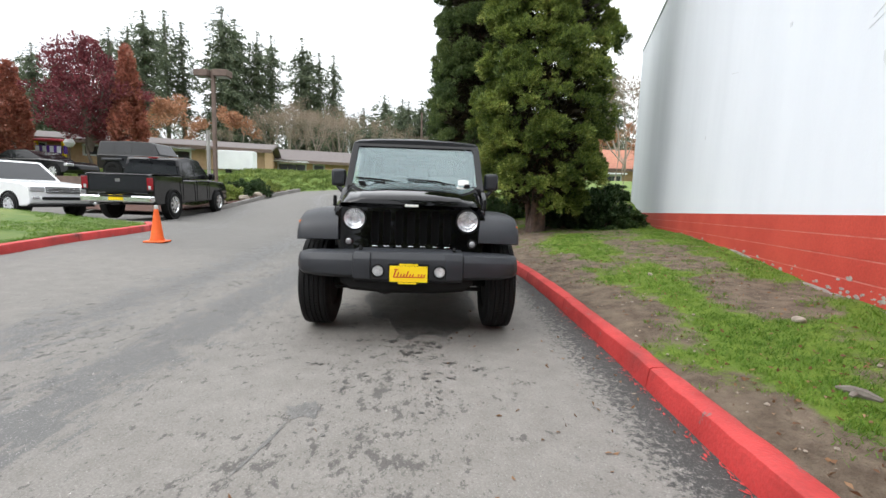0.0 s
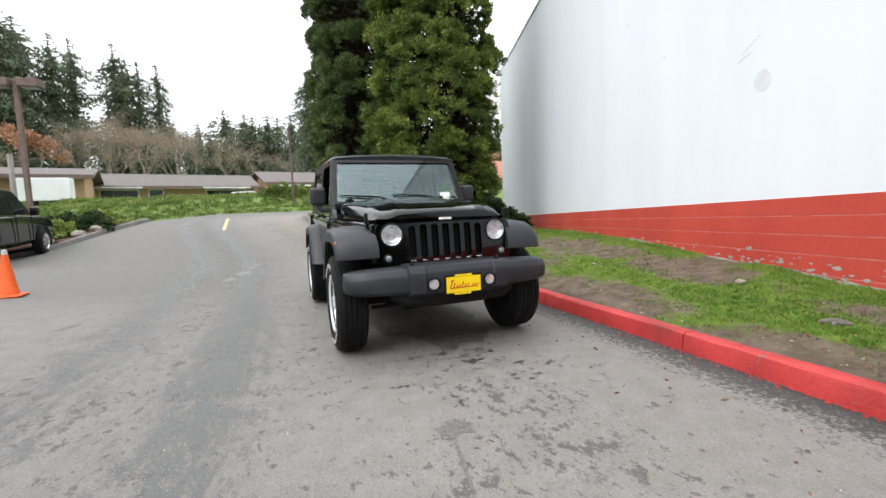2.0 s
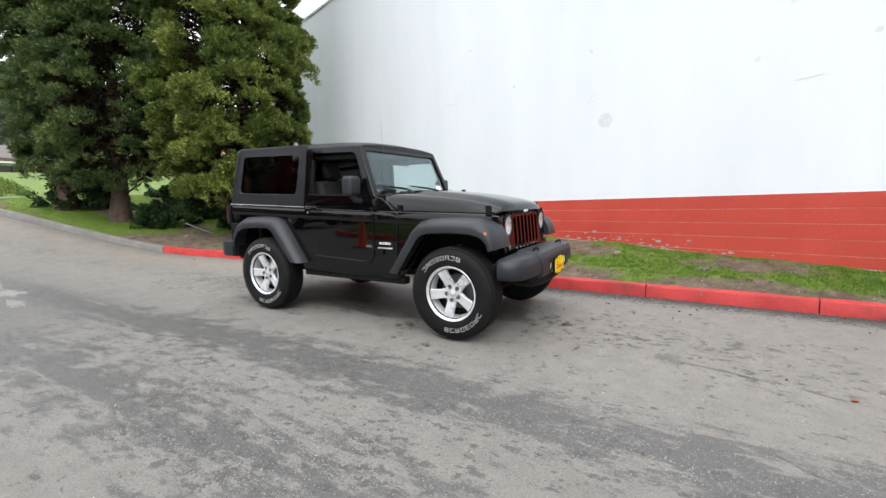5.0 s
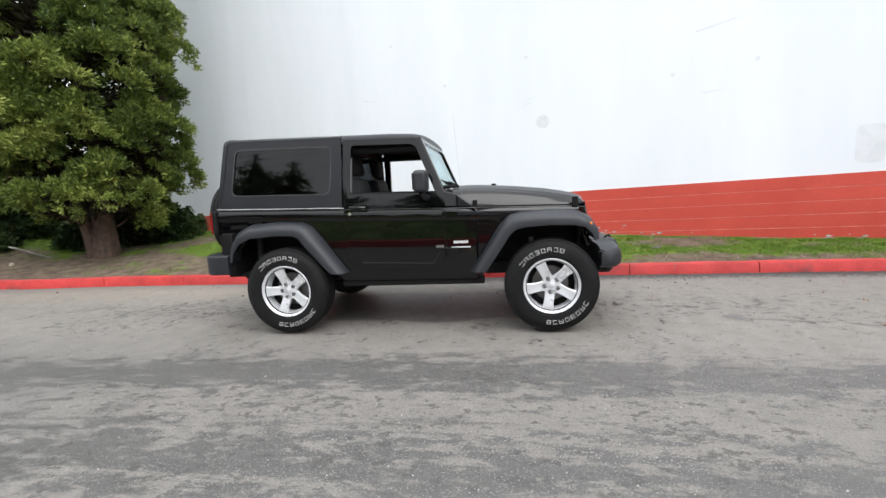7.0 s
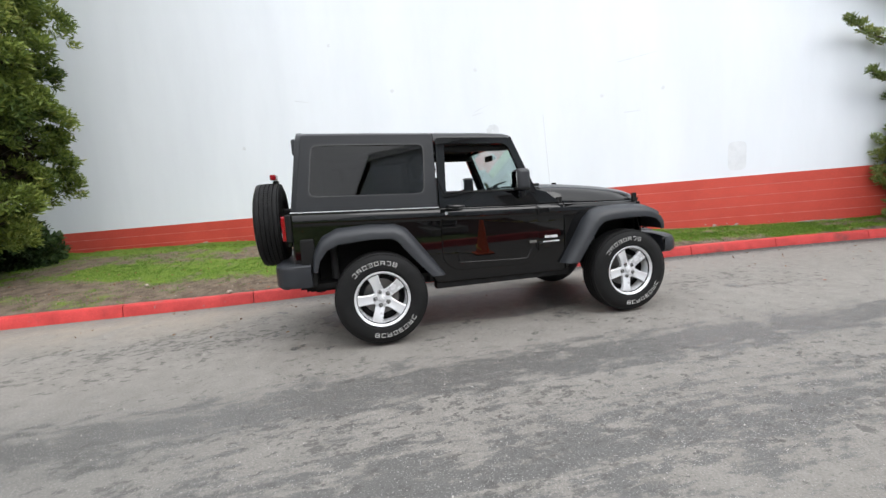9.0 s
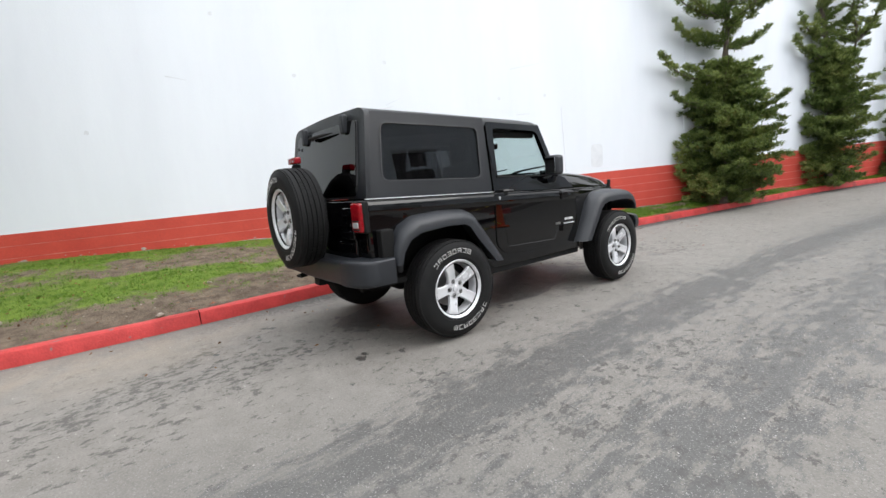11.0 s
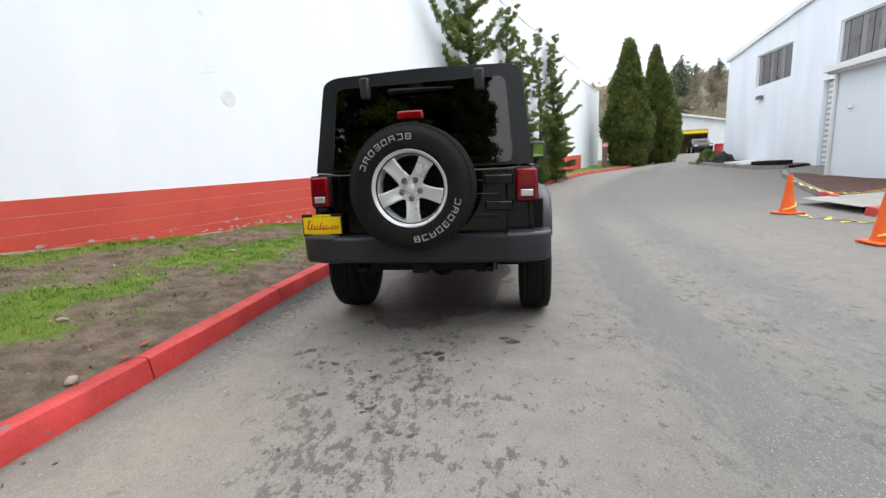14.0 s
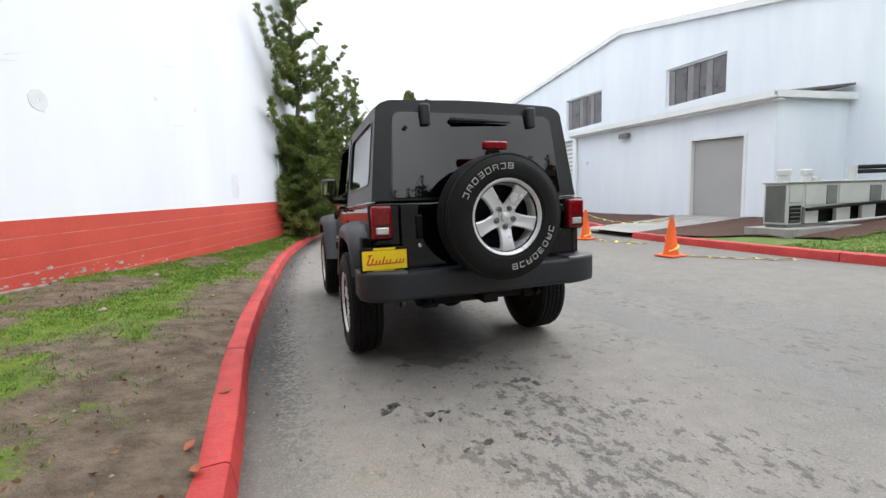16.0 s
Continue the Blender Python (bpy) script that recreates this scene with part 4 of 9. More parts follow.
# annex
annex = thing("annex", pose(0, 0, 0), "pale blue lean-to annex with white eaves and a grey door", "building")
door_h = [(-0.45, 0.40), (1.08, 0.43), (1.08, 2.55), (-0.45, 2.61)]
holed("wall", [(-5.7, 0.15), (1.82, 0.15), (1.82, 3.30), (-5.7, 3.46)], [door_h], ANNEX, 0.22, M["blue_white"], annex)
part("wall", box(bx(1.8, ANNEX) - 2.3, bx(1.8, ANNEX) - 0.21, 1.60, 1.815, 0.15, 3.42), M["blue_white"], annex)
part("wall", box(bx(-5.7, ANNEX) - 2.3, bx(-5.7, ANNEX) - 0.21, -5.70, -5.5, 0.15, 3.6), M["blue_white"], annex)
d = slab("door", [(-0.43, 0.40), (1.06, 0.43), (1.06, 2.53), (-0.43, 2.59)], ANNEX - 0.10, 0.05, M["door_grey"], annex, "plain grey metal door")
holed("door_frame", [(-0.52, 0.40), (1.15, 0.43), (1.15, 2.62), (-0.52, 2.68)], [[(-0.44, 0.405), (1.07, 0.435), (1.07, 2.545), (-0.44, 2.605)]], ANNEX + 0.015, 0.12, M["trim_white"], annex)
slab("gutter", [(-5.85, 3.48), (1.95, 3.30), (1.95, 3.46), (-5.85, 3.64)], ANNEX + 0.28, 0.14, M["trim_white"], annex)
slab("eaves_board", [(-5.85, 3.42), (1.95, 3.24), (1.95, 3.31), (-5.85, 3.49)], ANNEX + 0.16, 0.20, M["trim_white"], annex)
part("gutter", box(bx(1.9, ANNEX) - 2.4, bx(1.9, ANNEX) + 0.2, 1.86, 1.98, 3.30, 3.46), M["trim_white"], annex)
part("roof", skin([[(bx(y, ANNEX) + 0.25, y, z), (bx(y, ANNEX) - 2.25, y, z + 0.28), (bx(y, ANNEX) - 2.25, y, z + 0.22), (bx(y, ANNEX) + 0.25, y, z - 0.06)] for y, z in ((-5.85, 3.60), (1.95, 3.42))]), M["shingle"], annex)
part("downpipe", box(bx(-5.6, ANNEX) + 0.01, bx(-5.6, ANNEX) + 0.09, -5.68, -5.58, 0.3, 3.45), M["trim_white"], annex, bevel=0.015)
part("sensor", box(bx(-5.0, ANNEX), bx(-5.0, ANNEX) + 0.08, -5.05, -4.95, 2.35, 2.45), M["trim_white"], annex, bevel=0.02)

# narrow bed with a grey kerb at the foot of the building's lower end
lk = thing("kerb", pose(0, 0, 0), "grey concrete kerb of the narrow bed by the pale building", "kerb", kind="structure")
kerb_run(lk, lambda q: (bx(q, MAIN) + 1.35 - 0.3 * max(0, q + 11.6), q), [-19.4, -17.4, -15.4, -13.4, -11.4, -10.4], M["kerb_grey"], h=0.15)
patch("side_bed", M["mulch"], spaced(-19.3, -10.6, 0.45), lambda y: bx(y, MAIN) - 0.05, lambda y: bx(y, MAIN) + 1.25 - 0.3 * max(0, y + 11.6), 0.10, "dark mulch strip at the foot of the pale building", "bed", rough=0.05)
# cooling unit on its pad
UZ = road_z(-9, 3.4) + 0.13
ac = thing("cooling_unit", pose(-7.75, 3.01, UZ, 0, 0, 3), "long pale grey cooling unit with dark pipes on a concrete pad", "cooling unit")
part("pad", box(-3.95, 0.2, 0.2, 1.12, -0.25, 0.03), M["concrete"], ac, bevel=0.01)
part("skid", box(-3.6, -0.04, 0.44, 0.84, 0.03, 0.09), M["ac_grille"], ac, bevel=0.008)
part("cabinet", box(-0.40, 0.0, 0.42, 0.85, 0.09, 0.86), M["ac_metal"], ac, bevel=0.012)
part("body", box(-3.6, -0.40, 0.44, 0.85, 0.40, 0.86), M["ac_metal"], ac, bevel=0.012)
part("coil", box(-3.3, -0.42, 0.50, 0.70, 0.09, 0.40), M["black"], ac)
part("top", box(-3.65, 0.03, 0.39, 0.89, 0.86, 0.89), M["ac_metal"], ac, bevel=0.01)
gr = part("coil_grille", box(0.0, 0.012, 0.46, 0.82, 0.13, 0.82), M["ac_grille"], ac, "dark grey louvred grille")
for i in range(14):
    part("grille_slat", box(0.010, 0.020, 0.465 + i * 0.0255, 0.473 + i * 0.0255, 0.14, 0.81), M["ac_grille"], gr)
for x0, x1, z0, z1, m in ((-0.37, -0.05, 0.50, 0.82, "ac_metal"), (-0.36, -0.06, 0.12, 0.44, "black"), (-0.98, -0.46, 0.44, 0.82, "ac_metal"), (-1.32, -1.04, 0.44, 0.80, "ac_grille"), (-2.2, -1.38, 0.44, 0.82, "ac_metal"), (-2.62, -2.28, 0.46, 0.78, "ac_grille"), (-3.5, -2.7, 0.44, 0.82, "ac_metal")):
    part("panel", box(x0, x1, 0.85, 0.864, z0, z1), M[m], ac, bevel=0.006)
for i in range(4):
    part("louvre", box(-0.35, -0.07, 0.862, 0.875, 0.15 + i * 0.075, 0.165 + i * 0.075), M["ac_grille"], ac)
for x0, x1 in ((-0.85, -0.5), (-1.75, -1.35), (-2.5, -2.1)):
    part("support", box(x0, x1, 0.78, 0.85, 0.09, 0.40), M["ac_metal"], ac, bevel=0.01)
for x, r in ((-0.22, 0.10), (-0.82, 0.085)):
    part("fan_cowl", lathe([(0.0, 1.12), (r, 1.12), (r + 0.02, 1.10), (r + 0.02, 1.02), (r, 1.0), (r, 0.89), (0.0, 0.89)], 20, "z", (x, 0.62, 0)), M["ac_metal"], ac, smooth=True)
part("fan_base", box(-1.0, -0.86, 0.5, 0.75, 0.89, 0.97), M["ac_metal"], ac, bevel=0.01)
part("pipe", tube([(-0.42, 0.92, 0.36), (-1.6, 0.95, 0.41), (-3.55, 0.98, 0.47)], 0.032, 8), M["black"], ac, smooth=True)
part("pipe", tube([(-0.9, 0.98, 0.10), (-3.7, 1.02, 0.16)], 0.022, 8), M["ac_metal"], ac, smooth=True)
for z in (1.05, 1.14):
    part("pipe", tube([(-1.95, 0.72, z), (-3.6, 0.72, z + 0.02)], 0.042, 8), M["black"], ac, smooth=True)
part("pipe_stand", box(-2.0, -1.93, 0.66, 0.78, 0.88, 1.18), M["ac_metal"], ac, bevel=0.006)


# ---- traffic cones and tape ----
def make_cone(x, y, rot, label, h=0.72):
    c = thing("traffic_cone", pose(x, y, road_z(x, y) + 0.002, 0, 0, rot), label, "traffic cone", "cones along the driveway")
    part("base", box(-0.185, 0.185, -0.185, 0.185, 0.0, 0.035), M["orange"], c, bevel=0.02, segs=3)
    part("cone", lathe([(0.135, 0.03), (0.13, 0.055), (0.115, 0.09), (0.034, h - 0.03), (0.030, h), (0.022, h), (0.026, h - 0.03), (0.10, 0.06)], 28, "z"), M["orange"], c, smooth=True)
    part("cap", lathe([(0.036, h - 0.12), (0.040, h - 0.11), (0.033, h - 0.02), (0.028, h - 0.02)], 20, "z"), M["orange"], c, smooth=True)
    return c


k1 = make_cone(-5.98, 8.5, 12, "orange traffic cone with a worn grey tip beside the kerb")
part("worn_tip", lathe([(0.037, 0.63), (0.040, 0.64), (0.036, 0.70), (0.034, 0.725), (0.0, 0.735)], 20, "z"), M["ac_metal"], k1, smooth=True)
make_cone(-5.62, 0.68, 30, "orange plastic traffic cone with yellow tape round it")
k2 = make_cone(-5.30, 3.82, 8, "orange plastic traffic cone with a grey taped top and yellow tape")
part("tape_top", lathe([(0.040, 0.60), (0.044, 0.60), (0.034, 0.71), (0.030, 0.71)], 20, "z"), M["concrete"], k2, smooth=True)


def ribbon(pts, w, lift):
    bm = bmesh.new()
    rows = []
    for i, (x, y, z) in enumerate(pts):
        a, b = Vector(pts[max(i - 1, 0)]), Vector(pts[min(i + 1, len(pts) - 1)])
        d = (b - a).normalized()
        s = d.cross(Vector((0, 0, 1))).normalized()
        tw = 0.9 * math.sin(i * 0.45) ** 2
        o = (s * math.cos(tw) + Vector((0, 0, 1)) * abs(math.sin(tw)) * 0.6) * w / 2
        p = Vector((x, y, z + lift))
        rows.append([bm.verts.new(p - o + Vector((0, 0, abs(o.z)))), bm.verts.new(p + o + Vector((0, 0, abs(o.z)))), bm.verts.new(p + o + Vector((0, 0, abs(o.z) + 0.002))), bm.verts.new(p - o + Vector((0, 0, abs(o.z) + 0.002)))])
    for a, b in zip(rows, rows[1:]):
        for i in range(4):
            bm.faces.new((a[i], a[(i + 1) % 4], b[(i + 1) % 4], b[i]))
    return bm


def wander(ax, ay, bx_, by, n, amp, zf):
    flat = [((ax + (bx_ - ax) * i / n) + amp * noise.noise((i * 0.22, ax, 1)), (ay + (by - ay) * i / n) + amp * noise.noise((i * 0.22, ay, 5))) for i in range(n + 1)]
    return [(x, y, zf(i / n, x, y)) for i, (x, y) in enumerate(flat)]


t1 = to_ob("barrier_tape", ribbon(wander(-5.55, 0.7, -5.95, 2.3, 60, 0.20, lambda u, x, y: road_z(x, y)), 0.045, 0.010), M["tape"])
tagged(t1, "slack yellow barrier tape lying on the asphalt beside a cone", "tape")
t2 = to_ob("barrier_tape", ribbon(wander(-5.35, 3.95, -6.25, 5.2, 48, 0.12, lambda u, x, y: road_z(x, y)), 0.045, 0.010), M["tape"])
tagged(t2, "slack yellow barrier tape trailing on the asphalt", "tape")
t3 = to_ob("barrier_tape", ribbon(wander(-5.64, 0.74, -5.34, 3.76, 52, 0.03, lambda u, x, y: road_z(x, y) + 0.60 - 0.5 * u * (1 - u) + 0.04 * u), 0.05, 0.0), M["tape"])
tagged(t3, "yellow barrier tape strung sagging between two cones", "tape")
for x, y, z0, rise in ((-5.62, 0.68, 0.08, 0.018), (-5.30, 3.82, 0.10, 0.020)):
    r = lambda z: 0.135 - 0.145 * (z - 0.05)
    turn = [(x + r(z0 + rise * k) * math.cos(k * 0.42 + 0.6), y + r(z0 + rise * k) * math.sin(k * 0.42 + 0.6), road_z(x, y) + z0 + rise * k) for k in range(12)]
    tagged(to_ob("tape_wrap", tube(turn, 0.013, 6), M["tape"]), "crumpled yellow tape wound round a cone", "tape")

# ---- plants ----
M["cedar"] = leafmat("cedar_foliage", (0.040, 0.072, 0.016), (0.215, 0.275, 0.055), c3=(0.40, 0.43, 0.115))
M["cedar_dark"] = leafmat("dark_cedar_foliage", (0.036, 0.066, 0.022), (0.125, 0.175, 0.052), c3=(0.21, 0.255, 0.08))
# brown twigs, coloured very dark to paint the shade inside the crowns
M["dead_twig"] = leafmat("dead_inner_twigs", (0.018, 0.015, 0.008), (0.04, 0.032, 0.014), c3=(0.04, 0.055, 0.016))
M["pine"] = leafmat("wall_conifer_foliage", (0.065, 0.105, 0.028), (0.235, 0.295, 0.082), c3=(0.37, 0.39, 0.14))
M["cypress"] = leafmat("cypress_foliage", (0.05, 0.085, 0.02), (0.15, 0.18, 0.045), c3=(0.26, 0.20, 0.07))
M["fir"] = leafmat("far_fir_foliage", (0.078, 0.104, 0.066), (0.155, 0.186, 0.112), c3=(0.225, 0.25, 0.155))
M["maroon"] = leafmat("maroon_foliage", (0.11, 0.030, 0.038), (0.25, 0.060, 0.072), c3=(0.32, 0.13, 0.13))
M["rust"] = leafmat("rusty_foliage", (0.22, 0.075, 0.05), (0.42, 0.15, 0.10), c3=(0.55, 0.28, 0.21))
M["tawny"] = leafmat("tawny_foliage", (0.30, 0.15, 0.085), (0.46, 0.245, 0.145), c3=(0.55, 0.34, 0.22))
M["twig"] = leafmat("bare_twigs", (0.20, 0.155, 0.115), (0.32, 0.26, 0.195), c3=(0.40, 0.34, 0.26))
M["shrub"] = leafmat("shrub_foliage", (0.018, 0.040, 0.014), (0.060, 0.105, 0.034), c3=(0.12, 0.17, 0.06))
M["shrub_light"] = leafmat("bright_shrub_foliage", (0.12, 0.17, 0.035), (0.27, 0.33, 0.08), c3=(0.36, 0.40, 0.12))
M["ivy"] = leafmat("ivy_foliage", (0.08, 0.13, 0.025), (0.20, 0.26, 0.06), c3=(0.28, 0.32, 0.10))


def unit(v):
    return v / np.maximum(np.linalg.norm(v, axis=1, keepdims=True), 1e-9)


def leaves(centres, dirs, length, width, rng, jitter=0.7):
    """Kite-shaped leaves: one face of four points for each centre, pointing along dirs with some scatter."""
    n = len(centres)
    d = unit(dirs + jitter * rng.normal(size=(n, 3)))
    s = unit(np.cross(d, rng.normal(size=(n, 3))))
    ln = length * rng.uniform(0.6, 1.3, (n, 1))
    wd = width * rng.uniform(0.6, 1.3, (n, 1))
    up = np.cross(d, s) * wd * 0.25
    a = centres - d * ln * 0.5
    b = centres + s * wd * 0.5 + up
    c = centres + d * ln * 0.5
    e = centres - s * wd * 0.5 + up
    return np.stack([a, b, c, e], axis=1).reshape(-1, 3)


def clumps(points, outs, per, radius, length, width, rng, flat=0.7, droop=0.0):
    """Sprays of leaves round clump centres, growing along outs."""
    n = len(points)
    off = rng.normal(size=(n, per, 3))
    off = off / np.linalg.norm(off, axis=2, keepdims=True) * (rng.uniform(0.15, 1, (n, per, 1)) ** 0.6) * radius
    off[:, :, 2] *= flat
    rad = rng.uniform(0.65, 1.3, (n, 1, 1))
    pos = points[:, None, :] + off * rad
    dr = unit((outs[:, None, :] * 0.8 + off / radius * 0.9 + np.array([0, 0, -droop])).reshape(-1, 3))
    return leaves(pos.reshape(-1, 3), dr, length, width, rng, 0.45)


def crown_points(n, h0, h1, prof, rng, lump=0.25, inner=0.15):
    """Places on and just under a crown's lumpy surface; prof(u) is its radius at the share u of its height."""
    u = rng.uniform(0, 1, n)
    keep = rng.uniform(0, 1, n) < np.array([prof(x) for x in u]) / max(prof(x) for x in np.linspace(0, 1, 30))
    u = u[keep]
    a = rng.uniform(0, 2 * math.pi, len(u))
    r = np.array([prof(x) for x in u])
    z = h0 + (h1 - h0) * u
    wob = np.array([noise.noise((math.cos(t) * 1.6, math.sin(t) * 1.6, zz * 0.75)) for t, zz in zip(a, z)])
    rr = r * (1 + lump * wob) * (1 - inner * rng.uniform(0, 1, len(u)) ** 2)
    p = np.stack([rr * np.cos(a), rr * np.sin(a), z], axis=1)
    out = np.stack([np.cos(a), np.sin(a), np.full(len(u), 0.35)], axis=1)
    return p, unit(out)


def trunk_mesh(h, r, rng, lean=0.0, bend=0.12, flare=1.6):
    pts, rad = [], []
    for i in range(12):
        u = i / 11
        pts.append((lean * u * h + bend * math.sin(u * 5), bend * math.cos(u * 4) - bend, -0.25 + u * (h + 0.25)))
        rad.append(r * (1 - 0.85 * u) * (1 + (flare - 1) * math.exp(-u * 14)))
    bm = tube(pts, r, 14, rad)
    for v in bm.verts:
        v.co += Vector((v.co.x, v.co.y, 0)).normalized() * 0.12 * r * noise.noise((v.co.x * 6, v.co.y * 6, v.co.z * 1.5))
    return bm


def cedar(x, y, h, prof, n, seed, material, label, z0=0.5, base=None, per=60, full=0.8, fork=True):
    rng = np.random.default_rng(seed)
    gz = lawn_z(x, y) if base is None else base
    t = thing("cedar_tree", pose(x, y, gz), label, "tree", "tall cedars by the driveway")
    tr = trunk_mesh(h * 0.85, 0.2, rng)
    for k in range(46):
        zz = z0 + (h - z0 - 0.6) * (k + 0.5) / 46
        a = k * 2.4
        r = 0.8 * prof((zz - z0) / (h - z0))
        add_tube(tr, [(0, 0, zz - 0.35), (0.5 * r * math.cos(a), 0.5 * r * math.sin(a), zz - 0.12), (r * math.cos(a), r * math.sin(a), zz + 0.12)], 0.03, 5, [0.045, 0.03, 0.01])
    for a in (0.6, 2.6, 4.4) if fork else ():
        add_tube(tr, [(0.16 * math.cos(a), 0.16 * math.sin(a), -0.2), (0.22 * math.cos(a), 0.22 * math.sin(a), 0.5), (0.45 * math.cos(a), 0.45 * math.sin(a), 1.6), (0.6 * math.cos(a), 0.6 * math.sin(a), 3.2)], 0.1, 8, [0.13, 0.1, 0.08, 0.04])
    part("trunk", tr, M["bark"], t, smooth=True)
    # foliage in rounded lobes; in the gaps brown dead twigs, darkened to paint shade
    c, o = crown_points(n // 7, z0, h, prof, rng, 0.26, 0.30)
    c = c[: int(len(c) * full)]
    o = o[: len(c)]
    lob = rng.uniform(0.32, 0.56, (len(c), 1))
    k = 24
    off = unit(rng.normal(size=(len(c) * k, 3)) + np.repeat(o, k, axis=0) * 1.3 + np.array([0, 0, 0.55]))
    p = np.repeat(c, k, axis=0) + off * np.repeat(lob, k, axis=0) * np.array([1, 1, 0.75]) * rng.uniform(0.75, 1.0, (len(c) * k, 1))
    v = clumps(p, unit(off + np.array([0, 0, 0.3])), int(per * 0.66), 0.12, 0.11, 0.029, rng, 0.8)
    mesh_from("crown", v, None, material, t)
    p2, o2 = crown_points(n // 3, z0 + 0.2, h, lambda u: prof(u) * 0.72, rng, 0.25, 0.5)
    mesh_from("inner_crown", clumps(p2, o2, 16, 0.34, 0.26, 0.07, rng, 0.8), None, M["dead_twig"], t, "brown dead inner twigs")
    return t


cedar(2.18, 13.1, 10.8, lambda u: (0.98 + 0.62 * min(1, u / 0.12) ** 0.7) * (1 - 0.08 * u) if u < 0.88 else 1.49 * (1 - u) / 0.12, 3200, 3, M["cedar"], "large bushy green cedar with a forked brown trunk", z0=0.66, full=1.0)
cedar(0.45, 16.4, 12.0, lambda u: (0.75 + 0.7 * min(1, u / 0.1)) * (1 - 0.12 * u) if u < 0.9 else 1.29 * (1 - u) / 0.1, 3300, 4, M["cedar_dark"], "tall narrow dark green cedar", z0=0.85, per=40, full=1.0, fork=False)
cedar(-0.22, 18.3, 12.5, lambda u: (0.45 + 0.42 * min(1, u / 0.1)) * (1 - 0.14 * u) if u < 0.9 else 0.75 * (1 - u) / 0.1, 2100, 5, M["cedar_dark"], "tall narrow dark green cedar beside the grey kerb", z0=0.9, per=40, full=1.0, fork=False)


def bush(name, x, y, z, rx, ry, h, n, seed, material, label, category="shrub", per=40, ln=0.09, wd=0.045, group=""):
    rng = np.random.default_rng(seed)
    b = thing(name, pose(x, y, z), label, category, group)
    bm = bmesh.new()
    for k in range(9):
        a = k * 2.4
        add_tube(bm, [(0, 0, -0.1), (0.3 * rx * math.cos(a), 0.3 * ry * math.sin(a), 0.4 * h), (0.7 * rx * math.cos(a), 0.7 * ry * math.sin(a), 0.75 * h)], 0.02, 5, [0.022, 0.016, 0.006])
    part("stems", bm, M["bark"], b)
    d = rng.normal(size=(n, 3))
    d[:, 2] = np.abs(d[:, 2])
    d = unit(d)
    lum = np.array([1 + 0.28 * noise.noise(tuple(v * 2.2 + seed)) for v in d])[:, None]
    p = d * lum * np.array([rx, ry, h]) * rng.uniform(0.6, 1.0, (n, 1))
    mesh_from("foliage", clumps(p, d, per, 0.13, ln, wd, rng, 0.8), None, material, b)
    return b


bush("laurel_shrub", 4.35, 13.7, lawn_z(4.3, 13.7) - 0.05, 1.15, 0.8, 1.0, 340, 21, M["shrub"], "dark green broad-leaved shrub against the wall", ln=0.11, wd=0.06)
bush("laurel_shrub", 3.3, 14.2, lawn_z(3.3, 14.2) - 0.05, 1.1, 0.8, 1.1, 300, 22, M["shrub"], "dark green broad-leaved shrub under the cedar", ln=0.11, wd=0.06)


bush("laurel_shrub", 1.3, 15.6, lawn_z(1.3, 15.6) - 0.05, 0.9, 0.7, 0.75, 220, 23, M["shrub"], "dark green undergrowth between the cedars", ln=0.10, wd=0.05)
bush("laurel_shrub", 2.6, 16.4, lawn_z(2.6, 16.4) - 0.05, 1.2, 0.8, 0.9, 260, 24, M["shrub"], "dark green undergrowth behind the cedars", ln=0.10, wd=0.05)
bush("laurel_shrub", 0.4, 18.6, lawn_z(0.4, 18.6) - 0.05, 1.3, 0.8, 1.0, 260, 25, M["shrub"], "dark green undergrowth by the far cedar", ln=0.10, wd=0.05)


bush("laurel_shrub", 6.6, 20.6, lawn_z(6.6, 20.6) - 0.05, 1.1, 0.9, 0.62, 260, 26, M["shrub"], "low dark green shrub beyond the wall's corner", ln=0.12, wd=0.06)
bush("laurel_shrub", 4.4, 20.8, lawn_z(4.4, 20.8) - 0.05, 1.5, 1.0, 0.7, 320, 27, M["shrub"], "broad dark green shrub behind the cedar", ln=0.12, wd=0.06)


def along(pts, u):
    """The point at the share u of a line of points."""
    k = u * (len(pts) - 1)
    i = min(len(pts) - 2, int(k))
    return np.array(pts[i]) * (1 - k + i) + np.array(pts[i + 1]) * (k - i)


